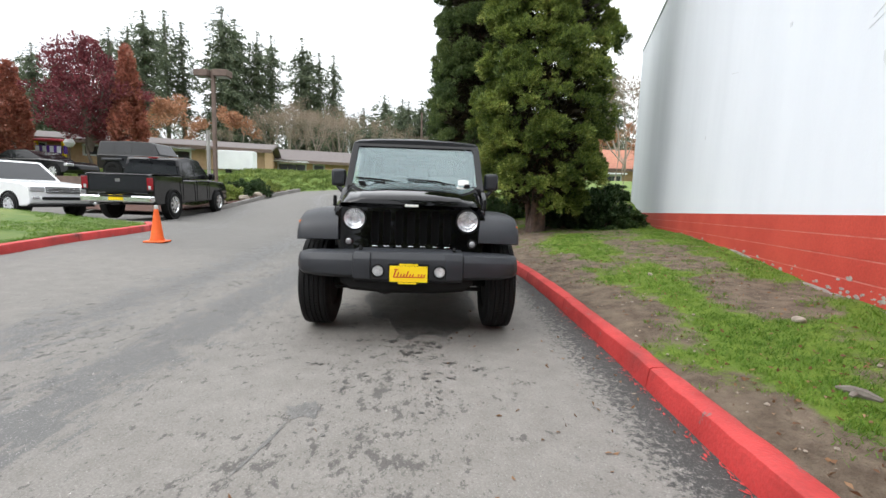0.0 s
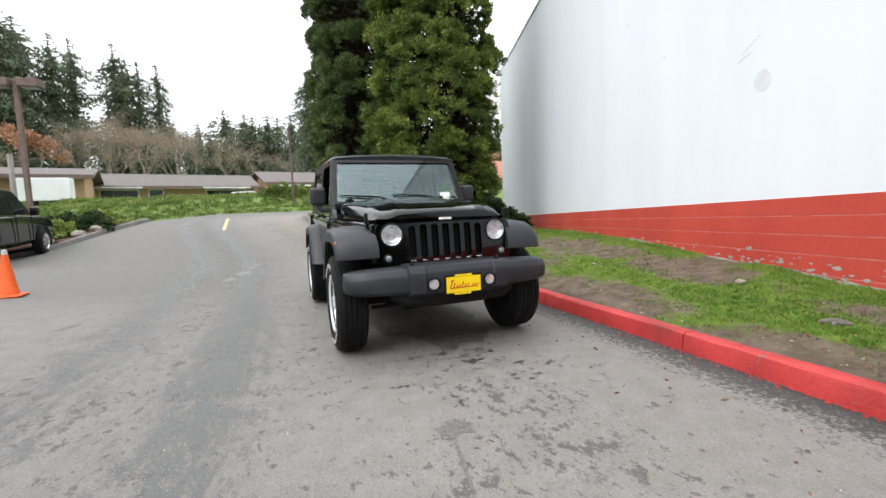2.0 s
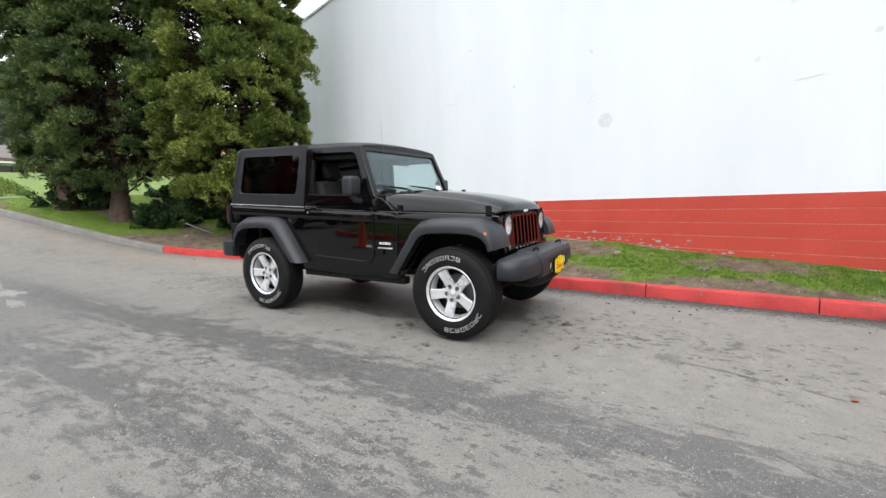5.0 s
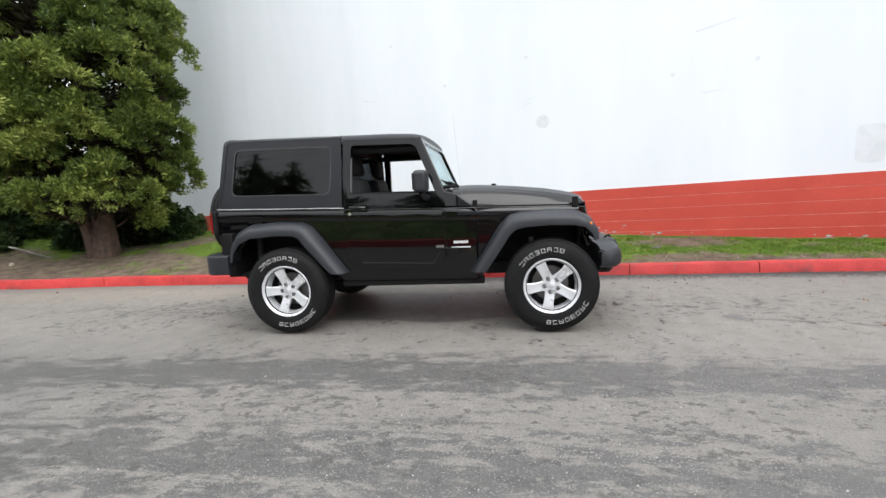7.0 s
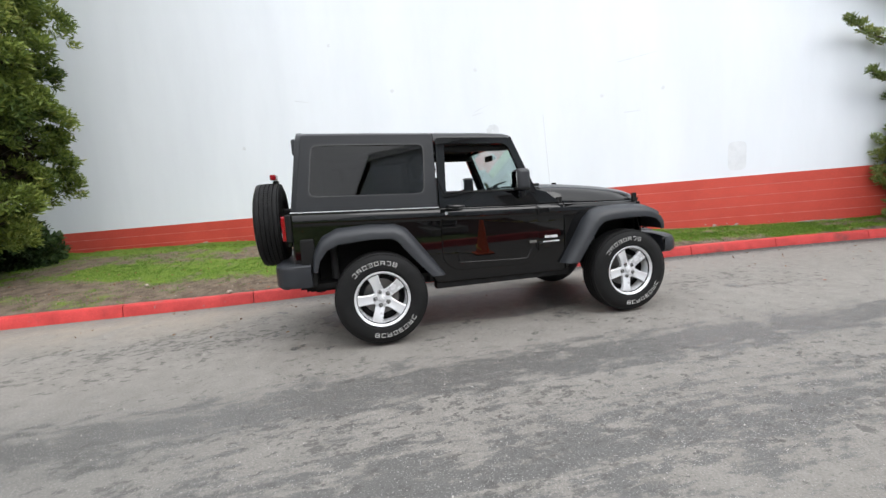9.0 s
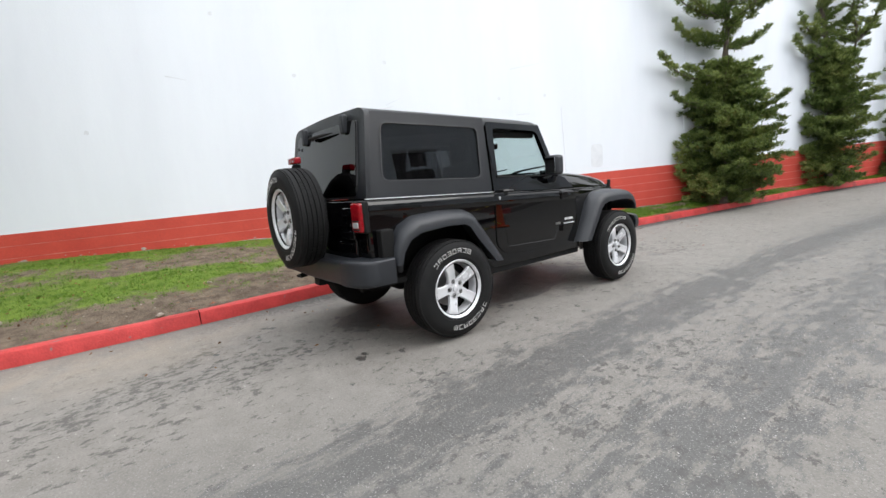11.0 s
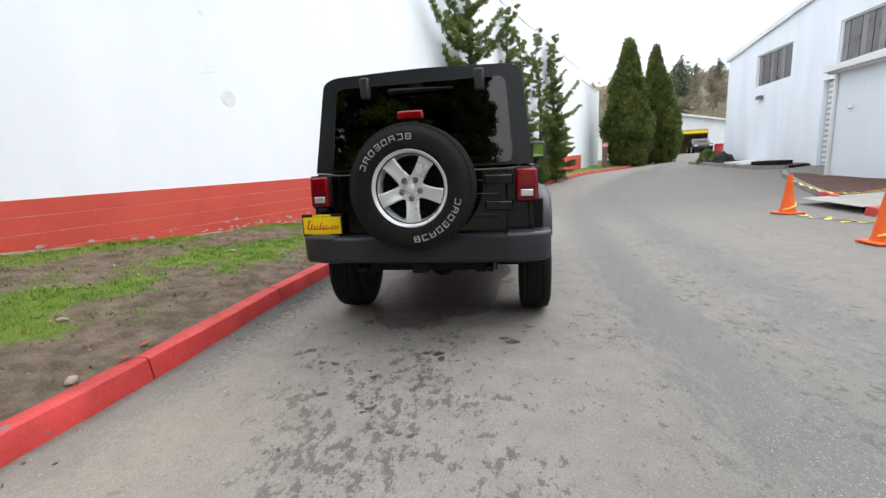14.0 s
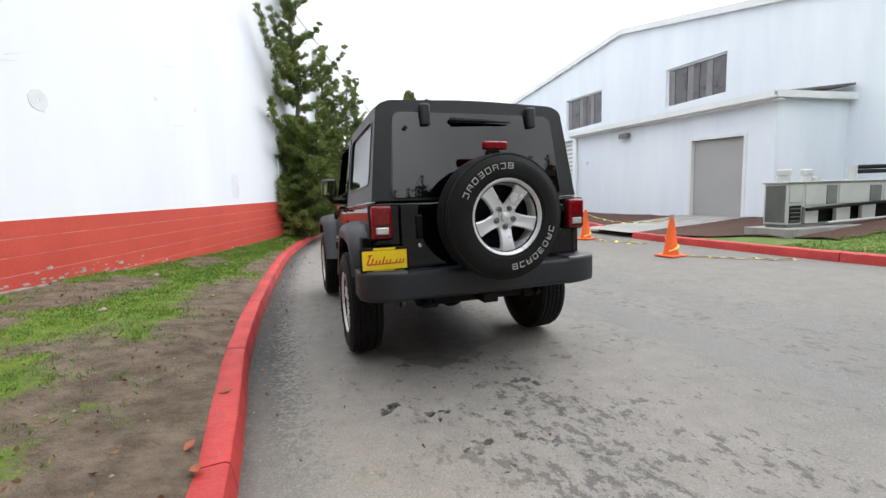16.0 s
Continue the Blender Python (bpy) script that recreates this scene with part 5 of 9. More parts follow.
def wall_conifer(x, y, seed, label, leaders, skirt, arms=()):
    """A gnarled conifer. leaders: lines of (x, y, z, reach of the side limbs); skirt: (height, reach) of the dense low part; arms: (z, turn, length, rise) of long upswept limbs."""
    rng = np.random.default_rng(seed)
    t = thing("wall_conifer", pose(x, y, lawn_z(x, y)), label, "tree", "conifers along the white wall")
    bm = bmesh.new()
    pts, outs, size = [], [], []

    nx, ny = 1 / math.sqrt(1 + WALL_K**2), -WALL_K / math.sqrt(1 + WALL_K**2)
    gap = (wall_x(y) - x) * nx

    def limb(b, a, L, rise, thick, fat):
        # limbs that would meet the wall turn along it
        out = math.cos(a) * nx + math.sin(a) * ny
        tan = -math.cos(a) * ny + math.sin(a) * nx
        room = max(0.05, (gap - b[0] * nx - b[1] * ny - 0.12) / L)
        if out > room:
            out, tan = room, math.copysign(math.sqrt(max(0, 1 - min(1, room) ** 2)), tan)
        d = np.array([out * nx - tan * ny, out * ny + tan * nx, 0])
        side = np.array([-d[1], d[0], 0]) * rng.normal() * 0.10 * L * (out < 0.2)
        line = [b + d * L * q + side * q * (1 - q) * 2 + np.array([0, 0, L * (rise * q**2.0 - 0.06 * q)]) for q in (0, 0.25, 0.5, 0.75, 1.0)]
        add_tube(bm, line, thick, 5, [thick, thick * 0.8, thick * 0.6, thick * 0.4, thick * 0.15])
        cnt = max(3, int(L * 15))
        for j in range(cnt):
            q = 0.14 + 0.86 * (j + rng.uniform()) / cnt
            w = fat * (1.15 - 0.8 * q)
            pts.append(along(line, q) + rng.normal(size=3) * np.array([0.5, 0.5, 0.3]) * w + np.array([0, 0, 0.25 * w]))
            outs.append(d * (0.4 + rise) + np.array([0, 0, 0.5 + rise * q]))
            size.append(w)

    for line in leaders:
        core = [p[:3] for p in line]
        ht = core[-1][2] - core[0][2]
        r0 = 0.12 if core[0][2] < 0.2 else 0.055
        fine = [tuple(along(core, i / 11) + (rng.normal(size=3) * 0.035 if 0 < i < 11 else 0)) for i in range(12)]
        add_tube(bm, fine, r0, 8, [max(0.012, r0 * (1 - i / 11.6)) for i in range(12)])
        nl = int(ht * 11)
        for k in range(nl):
            u = min(0.99, (k + rng.uniform(0, 0.9)) / nl)
            b = along(fine, u)
            reach = float(np.interp(u, np.linspace(0, 1, len(line)), [p[3] for p in line]))
            if b[2] < skirt[0] and core[0][2] < 0.2:
                continue
            limb(b, rng.uniform(0, 2 * math.pi), max(0.16, reach * rng.uniform(0.45, 1.15)), rng.uniform(0.15, 0.8), 0.016, 0.12)
    h, w = skirt
    for k in range(int(h * 46)):
        u = rng.uniform(0.02, 1.0)
        z = 0.12 + (h - 0.12) * u
        b = along([p[:3] for p in leaders[0]], min(0.95, z / leaders[0][-1][2]))
        L = w * (0.72 + 0.28 * math.sin(math.pi * min(1, u * 1.25 + 0.1))) * rng.uniform(0.55, 1.12) * (1 - 0.35 * max(0, u - 0.7) / 0.3)
        limb(b, rng.uniform(0, 2 * math.pi), L, rng.uniform(-0.05, 0.45), 0.016, 0.20)
    for z, a, L, rise in arms:
        b = along([p[:3] for p in leaders[0]], min(0.97, z / leaders[0][-1][2]))
        limb(b, a, L, rise, 0.03, 0.15)
        limb(b, a + 0.12, L * 0.75, rise * 0.7, 0.02, 0.15)
    part("trunk", bm, M["grey_bark"], t, smooth=True)
    p, o, z = np.array(pts), unit(np.array(outs)), np.array(size)[:, None]
    per = 44
    off = unit(rng.normal(size=(len(p) * per, 3))) * (rng.uniform(0.1, 1, (len(p) * per, 1)) ** 0.55) * np.repeat(0.055 + 0.55 * z, per, axis=0)
    off[:, 2] *= 0.7
    dr = unit(np.repeat(o, per, axis=0) * 0.9 + unit(off) * 0.8)
    mesh_from("crown", leaves(np.repeat(p, per, axis=0) + off, dr, 0.10, 0.024, rng, 0.4), None, M["pine"], t)
    return t


wall_conifer(1.22, -3.9, 31, "tall dark green conifer with upswept arms before the white wall", (((0, 0, -0.2, 0.9), (0.02, 0, 2.0, 0.9), (0.0, 0.05, 4.0, 0.72), (0.02, 0.0, 6.0, 0.62), (0.0, 0, 8.8, 0.15)),), (3.8, 1.32),
             ((5.0, 1.33, 2.5, 0.55), (4.9, 3.1, 1.6, 0.85), (5.7, 1.33, 1.5, 0.7), (5.4, -2.7, 1.1, 0.9), (6.4, 3.3, 0.9, 0.7), (4.4, 1.33, 1.6, 0.3), (4.2, 3.9, 1.0, 0.5), (3.4, 1.33, 2.1, 0.35), (2.4, 3.2, 1.35, 0.35), (6.9, 1.4, 0.9, 0.8), (2.6, 1.33, 1.7, 0.3)))
wall_conifer(0.30, -8.3, 32, "dark green three-topped conifer against the wall", (((0, 0, -0.2, 0.8), (0.0, 0.0, 2.3, 0.7), (0.05, 0.45, 3.8, 0.46), (0.20, 0.95, 5.1, 0.46), (0.16, 0.9, 6.7, 0.16)), ((0.0, 0.0, 2.4, 0.6), (-0.3, -0.35, 3.7, 0.55), (-0.25, -0.25, 4.9, 0.42), (-0.05, -0.1, 6.2, 0.16)), ((-0.3, -0.4, 4.0, 0.36), (-0.75, -0.8, 5.0, 0.34), (-0.9, -1.05, 6.3, 0.14))), (3.2, 1.08),
             ((3.8, 1.33, 1.0, 0.6), (4.9, 3.9, 0.9, 0.8), (3.0, 1.33, 1.5, 0.5)))
wall_conifer(-0.55, -11.2, 34, "thin sparse brownish conifer against the wall", (((0, 0, -0.2, 0.5), (0, 0.05, 3.0, 0.55), (0.05, 0, 5.6, 0.12)),), (1.2, 0.4))
wall_conifer(-1.15, -13.6, 33, "dark green conifer near the red band's end", (((0, 0, -0.2, 0.9), (0, 0.1, 2.6, 0.9), (0.06, 0.2, 4.6, 0.65), (-0.02, 0.0, 7.1, 0.15)), ((0.05, 0.1, 3.9, 0.45), (0.2, 0.75, 5.2, 0.38), (0.22, 0.8, 6.5, 0.12))), (3.0, 1.05),
             ((3.8, 3.9, 1.7, 0.75), (2.9, 3.8, 1.65, 0.5), (4.9, 4.1, 1.0, 0.8), (2.4, 1.33, 1.4, 0.3)))


def cypress(x, y, h, w, seed, label):
    rng = np.random.default_rng(seed)
    t = thing("cypress_tree", pose(x, y, road_z(x, y)), label, "tree", "broad cypresses at the driveway's end")
    part("trunk", trunk_mesh(h * 0.8, 0.22, rng), M["grey_bark"], t, smooth=True)

    def prof(u):
        return w * (0.62 + 0.38 * min(1, u / 0.25)) * max(0.02, (1 - max(0, u - 0.25) / 0.75)) ** 0.75

    p, o = crown_points(3000, 0.15, h, prof, rng, 0.34, 0.22)
    o[:, 2] = 1.1
    v = clumps(p, unit(o), 26, 0.26, 0.26, 0.07, rng, 1.2)
    mesh_from("crown", v, None, M["cypress"], t)
    return t


cypress(-5.95, -24.4, 8.9, 1.62, 41, "broad dense green cypress")
cypress(-8.5, -26.6, 7.0, 1.4, 42, "broad dense brownish green cypress")
cypress(-8.9, -31.5, 9.4, 1.5, 43, "dark green cypress behind the others")


# distant trees: built once each, then copied
def fir(seed, h, w, sparse, material, coarse=1.0):
    rng = np.random.default_rng(seed)
    t = thing("fir_tree", pose(0, 0, 0), "tall distant dark green fir", "tree", "firs behind the low houses")
    part("trunk", tube([(0, 0, -0.5), (0.1, 0, h * 0.5), (0, 0.05, h)], 0.3, 7, [0.34, 0.2, 0.03]), M["grey_bark"], t)
    pts, top = [], []
    z = h * (0.14 if sparse < 0.45 else 0.34)
    while z < h * 0.99:
        u = z / h
        k = (9 if sparse < 0.45 and coarse < 2 else 7) if u < 0.9 else 5
        for j in range(k):
            if rng.uniform() < sparse * 0.5:
                continue
            a = rng.uniform(0, 2 * math.pi)
            L = w * 0.62 * min(1, (1 - u) / 0.30) ** 0.62 * rng.uniform(0.4, 1.15) * (1 + 0.25 * math.sin(u * 17 + seed + a)) + 0.12
            for s in np.linspace(0.12, 1, max(2, int(L * 2.6 / coarse))):
                (top if u > 0.9 else pts).append((math.cos(a) * L * s, math.sin(a) * L * s, z + 0.25 * L * s - 0.5 * L * s * s))
        z += h * 0.0125 * (1.0 + 0.8 * sparse) * coarse

    def spray(p, k):
        p = np.array(p)
        o = unit(p * np.array([1, 1, 0])) + np.array([0, 0, -0.25])
        return clumps(p, o, int(8 / coarse**0.5), k * 0.5 * coarse**0.3, k * 0.55 * coarse**0.5, k**0.5 * 0.13 * coarse**0.6, rng, 0.5, 0.35)

    mesh_from("crown", np.concatenate([spray(pts, 1.0), spray(top, 0.42)]), None, material, t)
    return t


M["twig_bark"] = mat("pale_brown_bark", (0.29, 0.245, 0.20), (0.19, 0.16, 0.13), scale=3, rough=0.95)


def bare_tree(seed, h, material, leafy, spread=0.42, name="bare_tree", label="distant leafless tree with brown twigs", group="bare trees behind the houses"):
    rng = np.random.default_rng(seed)
    t = thing(name, pose(0, 0, 0), label, "tree", group)
    bm = bmesh.new()
    tips, td = [], []

    def grow(p, d, L, r, depth):
        q = p + d * L
        add_tube(bm, [p, (p + q) / 2 + Vector(rng.normal(size=3)) * L * 0.04, q], r, 4 if depth else 6, [r, r * 0.8, r * 0.6])
        if depth >= 4 or L < 0.35:
            tips.append(tuple(q))
            td.append(tuple(d))
            return
        for _ in range(3 if depth < 3 else 2):
            nd = (d + Vector(rng.normal(size=3)) * spread + Vector((0, 0, 0.12))).normalized()
            grow(p + d * L * rng.uniform(0.55, 1.0), nd, L * rng.uniform(0.55, 0.78), r * 0.55, depth + 1)

    grow(Vector((0, 0, -0.3)), Vector((0, 0, 1)), h * 0.34, h * 0.008, 0)
    part("trunk", bm, M["twig_bark"], t)
    v = clumps(np.array(tips), unit(np.array(td)), leafy, h * 0.065, h * 0.035, h * (0.004 if material == M["twig"] else 0.014), rng, 0.9)
    mesh_from("crown", v, None, material, t)
    return t


def place_copies(src, spots):
    """The first spot takes the tree itself, the others its copies: (x, y, scale, turn, and the height where it is not the ground's)."""
    for i, (x, y, s, a, *z) in enumerate(spots):
        m = Matrix.Translation((x, y, z[0] if z else ground_z(x, y))) @ Matrix.Rotation(a, 4, "Z") @ Matrix.Scale(s, 4)
        if i:
            c = copy_thing(src, m)
            c.scale = (s, s, s)
        else:
            first_m = m
    src.matrix_world = first_m


place_copies(fir(51, 20, 4.5, 0.25, M["fir"], 1.15), [(-38.2, 51.5, 0.93, 0), (-32.1, 57.5, 1.08, 1), (-40.6, 52.2, 0.84, 2), (-32.8, 62.0, 1.09, 3), (-48.4, 47.9, 0.68, 5), (-48.3, 50.8, 0.66, 2), (-46.2, 52.0, 0.62, 4), (-9, 90, 0.74, 4), (-57, 54, 0.66, 2), (-62, 48, 0.8, 5), (12, 62, 0.84, 2), (-13, 88, 0.84, 1), (22, 70, 0.96, 3), (-70, 40, 0.9, 1)])
place_copies(fir(52, 20, 3.5, 0.42, M["fir"], 1.1), [(-44.6, 54.1, 0.88, 0), (-29.4, 61.5, 1.0, 1.4), (-28.6, 64.1, 1.02, 2.2), (-26.1, 69.5, 1.1, 3), (-24.9, 69.0, 0.96, 1), (-1.7, 58, 0.80, 3)])
place_copies(fir(55, 20, 2.4, 0.55, M["fir"], 1.0), [(-39.9, 57.7, 1.05, 0), (-38.3, 58.7, 1.0, 2), (-23.7, 70.3, 1.0, 4), (-22.2, 72.9, 1.02, 5)])
rngp = random.Random(9)
spots = [(-22 + 1.5 * i + rngp.uniform(-1, 1), 92 + rngp.uniform(-8, 14), rngp.uniform(0.5, 0.95), i) for i in range(48)] + [(-62 + rngp.uniform(-12, 5), -30 + 2.6 * i, rngp.uniform(0.45, 0.85), i) for i in range(36)]
place_copies(fir(53, 15, 4.2, 0.2, M["fir"], 2.2), spots + [(-44 + 2.6 * i + rngp.uniform(-1, 1), 76 + rngp.uniform(-5, 8), rngp.uniform(0.35, 0.55), i) for i in range(24)] + [(-36 + 1.5 * i + rngp.uniform(-1, 1), 100 + rngp.uniform(-5, 8), rngp.uniform(0.7, 1.05), i) for i in range(64)] + [(-75 + 4 * i, 78 + rngp.uniform(-4, 6), rngp.uniform(0.55, 0.75), i) for i in range(15)] + [(-34 + 1.5 * i + rngp.uniform(-0.8, 0.8), 84 + rngp.uniform(-4, 5), rngp.uniform(0.85, 1.1), i) for i in range(32)])
place_copies(bare_tree(61, 16, M["twig"], 17, 0.34), [(-26, 50, 0.6, 0), (-21, 52, 0.72, 1), (-18, 52, 0.7, 2), (-30, 53, 0.5, 3), (-14.5, 50, 0.62, 4), (-10.5, 66, 0.7, 5), (-5, 70, 0.6, 6), (2, 72, 0.6, 7), (-23.5, 58, 0.8, 8), (12, 36, 0.75, 2), (9.5, 27, 0.62, 3), (-25.5, 58, 0.78, 5), (-24, 54, 0.74, 6), (-22, 60, 0.85, 4), (-20, 58, 0.8, 0), (-17, 62, 0.82, 1), (-19, 55, 0.75, 3), (-16, 56, 0.7, 6), (-12, 60, 0.75, 2), (-8, 76, 0.75, 3), (-2, 80, 0.7, 4), (4, 84, 0.75, 5)])
place_copies(bare_tree(62, 9, M["tawny"], 40, 0.5, "autumn_tree", "distant autumn tree with thin tawny leaves", "autumn trees"), [(-28.5, 44, 1.15, 0), (-24.5, 45, 1.0, 1), (-7.5, 84, 0.9, 2), (14, 40, 0.8, 4)])


def plum_tree(x, y, h, w, seed, label):
    """A vase-shaped tree with upright limbs and an uneven, open-topped crown."""
    rng = np.random.default_rng(seed)
    t = thing("plum_tree", pose(x, y, ground_z(x, y)), label, "tree", "coloured trees by the parking")
    bm = trunk_mesh(h * 0.3, 0.16, rng)
    for k in range(11):
        a, r = k * 2.4, w * rng.uniform(0.4, 0.85)
        e = h * rng.uniform(0.75, 1.0)
        add_tube(bm, [(0, 0, h * 0.2), (0.35 * r * math.cos(a), 0.35 * r * math.sin(a), h * 0.45), (r * math.cos(a), r * math.sin(a), e)], 0.06, 6, [0.10, 0.06, 0.012])
    part("trunk", bm, M["grey_bark"], t, smooth=True)
    p, o = crown_points(1500, h * 0.3, h, lambda u: w * (0.35 + 0.65 * min(1, u / 0.4)) * (1 - max(0, u - 0.45) / 0.55) ** 0.55 + 0.05, rng, 0.75, 0.8)
    o[:, 2] = 0.9
    mesh_from("crown", clumps(p, unit(o), 14, 0.30, 0.22, 0.09, rng, 1.1), None, M["maroon"], t)
    return t


plum_tree(-24.0, 27.4, 8.7, 2.7, 63, "round plum tree with dark maroon leaves")


def column_tree(x, y, h, w, seed, label):
    rng = np.random.default_rng(seed)
    t = thing("columnar_tree", pose(x, y, ground_z(x, y)), label, "tree", "coloured trees by the parking")
    part("trunk", trunk_mesh(h * 0.8, 0.1, rng), M["grey_bark"], t, smooth=True)
    p, o = crown_points(900, 0.9, h, lambda u: w * (0.55 + 0.45 * min(1, u / 0.3)) * (1 - max(0, u - 0.3) / 0.7) ** 0.6 + 0.02, rng, 0.2, 0.4)
    o[:, 2] = 1.2
    mesh_from("crown", clumps(p, unit(o), 22, 0.22, 0.22, 0.09, rng, 1.1), None, M["rust"], t)
    return t


column_tree(-21.3, 27.3, 8.3, 0.9, 71, "narrow columnar tree with rusty red leaves")
column_tree(-28.5, 26.7, 7.3, 1.0, 72, "narrow columnar tree with rusty brown leaves")


def hill_z(x, y):
    """The wooded slope beyond the driveway's end."""
    return -0.5 + max(0, -60 - y) ** 0.85 * 0.58 + 2.0 * noise.noise((x * 0.05, y * 0.05, 1)) + 0.8 * noise.noise((x * 0.3, y * 0.3, 2))


def on_hill(n, x0, x1, y0, y1, s0, s1):
    out = []
    for i in range(n):
        x, y = rngp.uniform(x0, x1), rngp.uniform(y0, y1)
        out.append((x, y, rngp.uniform(s0, s1), i, hill_z(x, y) - 0.3))
    return out


place_copies(bare_tree(64, 9, M["twig"], 40, 0.5, "hill_tree", "leafless brown tree on the far hillside", "hillside trees"), on_hill(230, -60, 6, -125, -64, 0.5, 1.0))
place_copies(fir(54, 13, 3.4, 0.2, M["fir"], 1.6), [(x, y, k, a, hill_z(x, y) - 0.3) for x, y, k, a in ((-22.5, -84, 0.95, 1), (-29, -70, 0.8, 2), (-41, -112, 0.7, 3), (-24, -122, 0.6, 4), (-14, -118, 0.6, 5), (-33, -116, 0.65, 0), (-5, -112, 0.7, 2), (-18, -128, 0.55, 3), (-47, -84, 0.8, 1), (-31, -92, 0.75, 4), (-20, -98, 0.6, 2), (-26, -106, 0.55, 1), (-36, -78, 0.6, 5), (-16, -86, 0.5, 3), (-12, -96, 0.6, 0), (-38, -96, 0.65, 2))])

place_copies(fir(56, 12, 4.0, 0.3, M["fir"], 1.4), [(-31, 17.5, 0.8, 0), (-33, 19.6, 1.0, 1), (-30.5, 21.5, 0.85, 2), (-34, 23.5, 1.05, 3), (-36, 14, 0.7, 4), (-38, 9, 0.65, 5)])

# wooded hillside beyond the driveway's end
M["hill"] = mat("brown_wooded_hillside", (0.17, 0.125, 0.075), (0.085, 0.095, 0.045), scale=0.45, rough=1.0, bump=1.0, bscale=1.2, fine=0.6)
hill = grid_mesh("hillside", spaced(-150, 90, 6), spaced(-160, -58, 4), lambda x, y: (x, y, hill_z(x, y)), M["hill"])
tagged(hill, "distant brown wooded hillside", "hill", kind="structure")

M["far_wood"] = mat("hazy_green_brown_wood", (0.10, 0.12, 0.085), (0.15, 0.135, 0.10), scale=0.3, rough=1.0, bump=1.0, bscale=1.5, fine=0.6)
north = grid_mesh("hillside", spaced(-150, 110, 4), spaced(96, 170, 3), lambda x, y: (x, y, 2.5 + min(1, (y - 96) / 16) * (6.2 + 1.6 * noise.noise((x * 0.035, 2, 1))) + 1.1 * noise.noise((x * 0.25, y * 0.25, 5)) + 0.8 * noise.noise((x * 0.7, y * 0.7, 9))), M["far_wood"])
tagged(north, "distant hazy wooded rise behind the houses", "hill", kind="structure")

# ---- the parked off-road car (x ahead, y to its left, z up; front axle at x = 0) ----
CAR = pose(-0.385, 4.115, 0, 0, 0, -90 + 5.0)
car = thing("off_road_car", CAR, "glossy black two-door off-road car with grey flares and hardtop", "car")


def side_y(x, z):
    """Half-width of the body shell: flat tub, narrowing front clip, leaning upper sides."""
    y = 0.775
    if x > -0.62:
        y -= (x + 0.62) * 0.17
    if z > 1.16:
        y -= (z - 1.16) * 0.125
    return y


def side_plate(outer, holes, d0, d1, s):
    return plate(outer, holes, d0, d1, lambda u, v, d: (u, s * (side_y(u, v) + d), v))


def belt(x):
    return 1.075 + (0.25 - x) * 0.0325


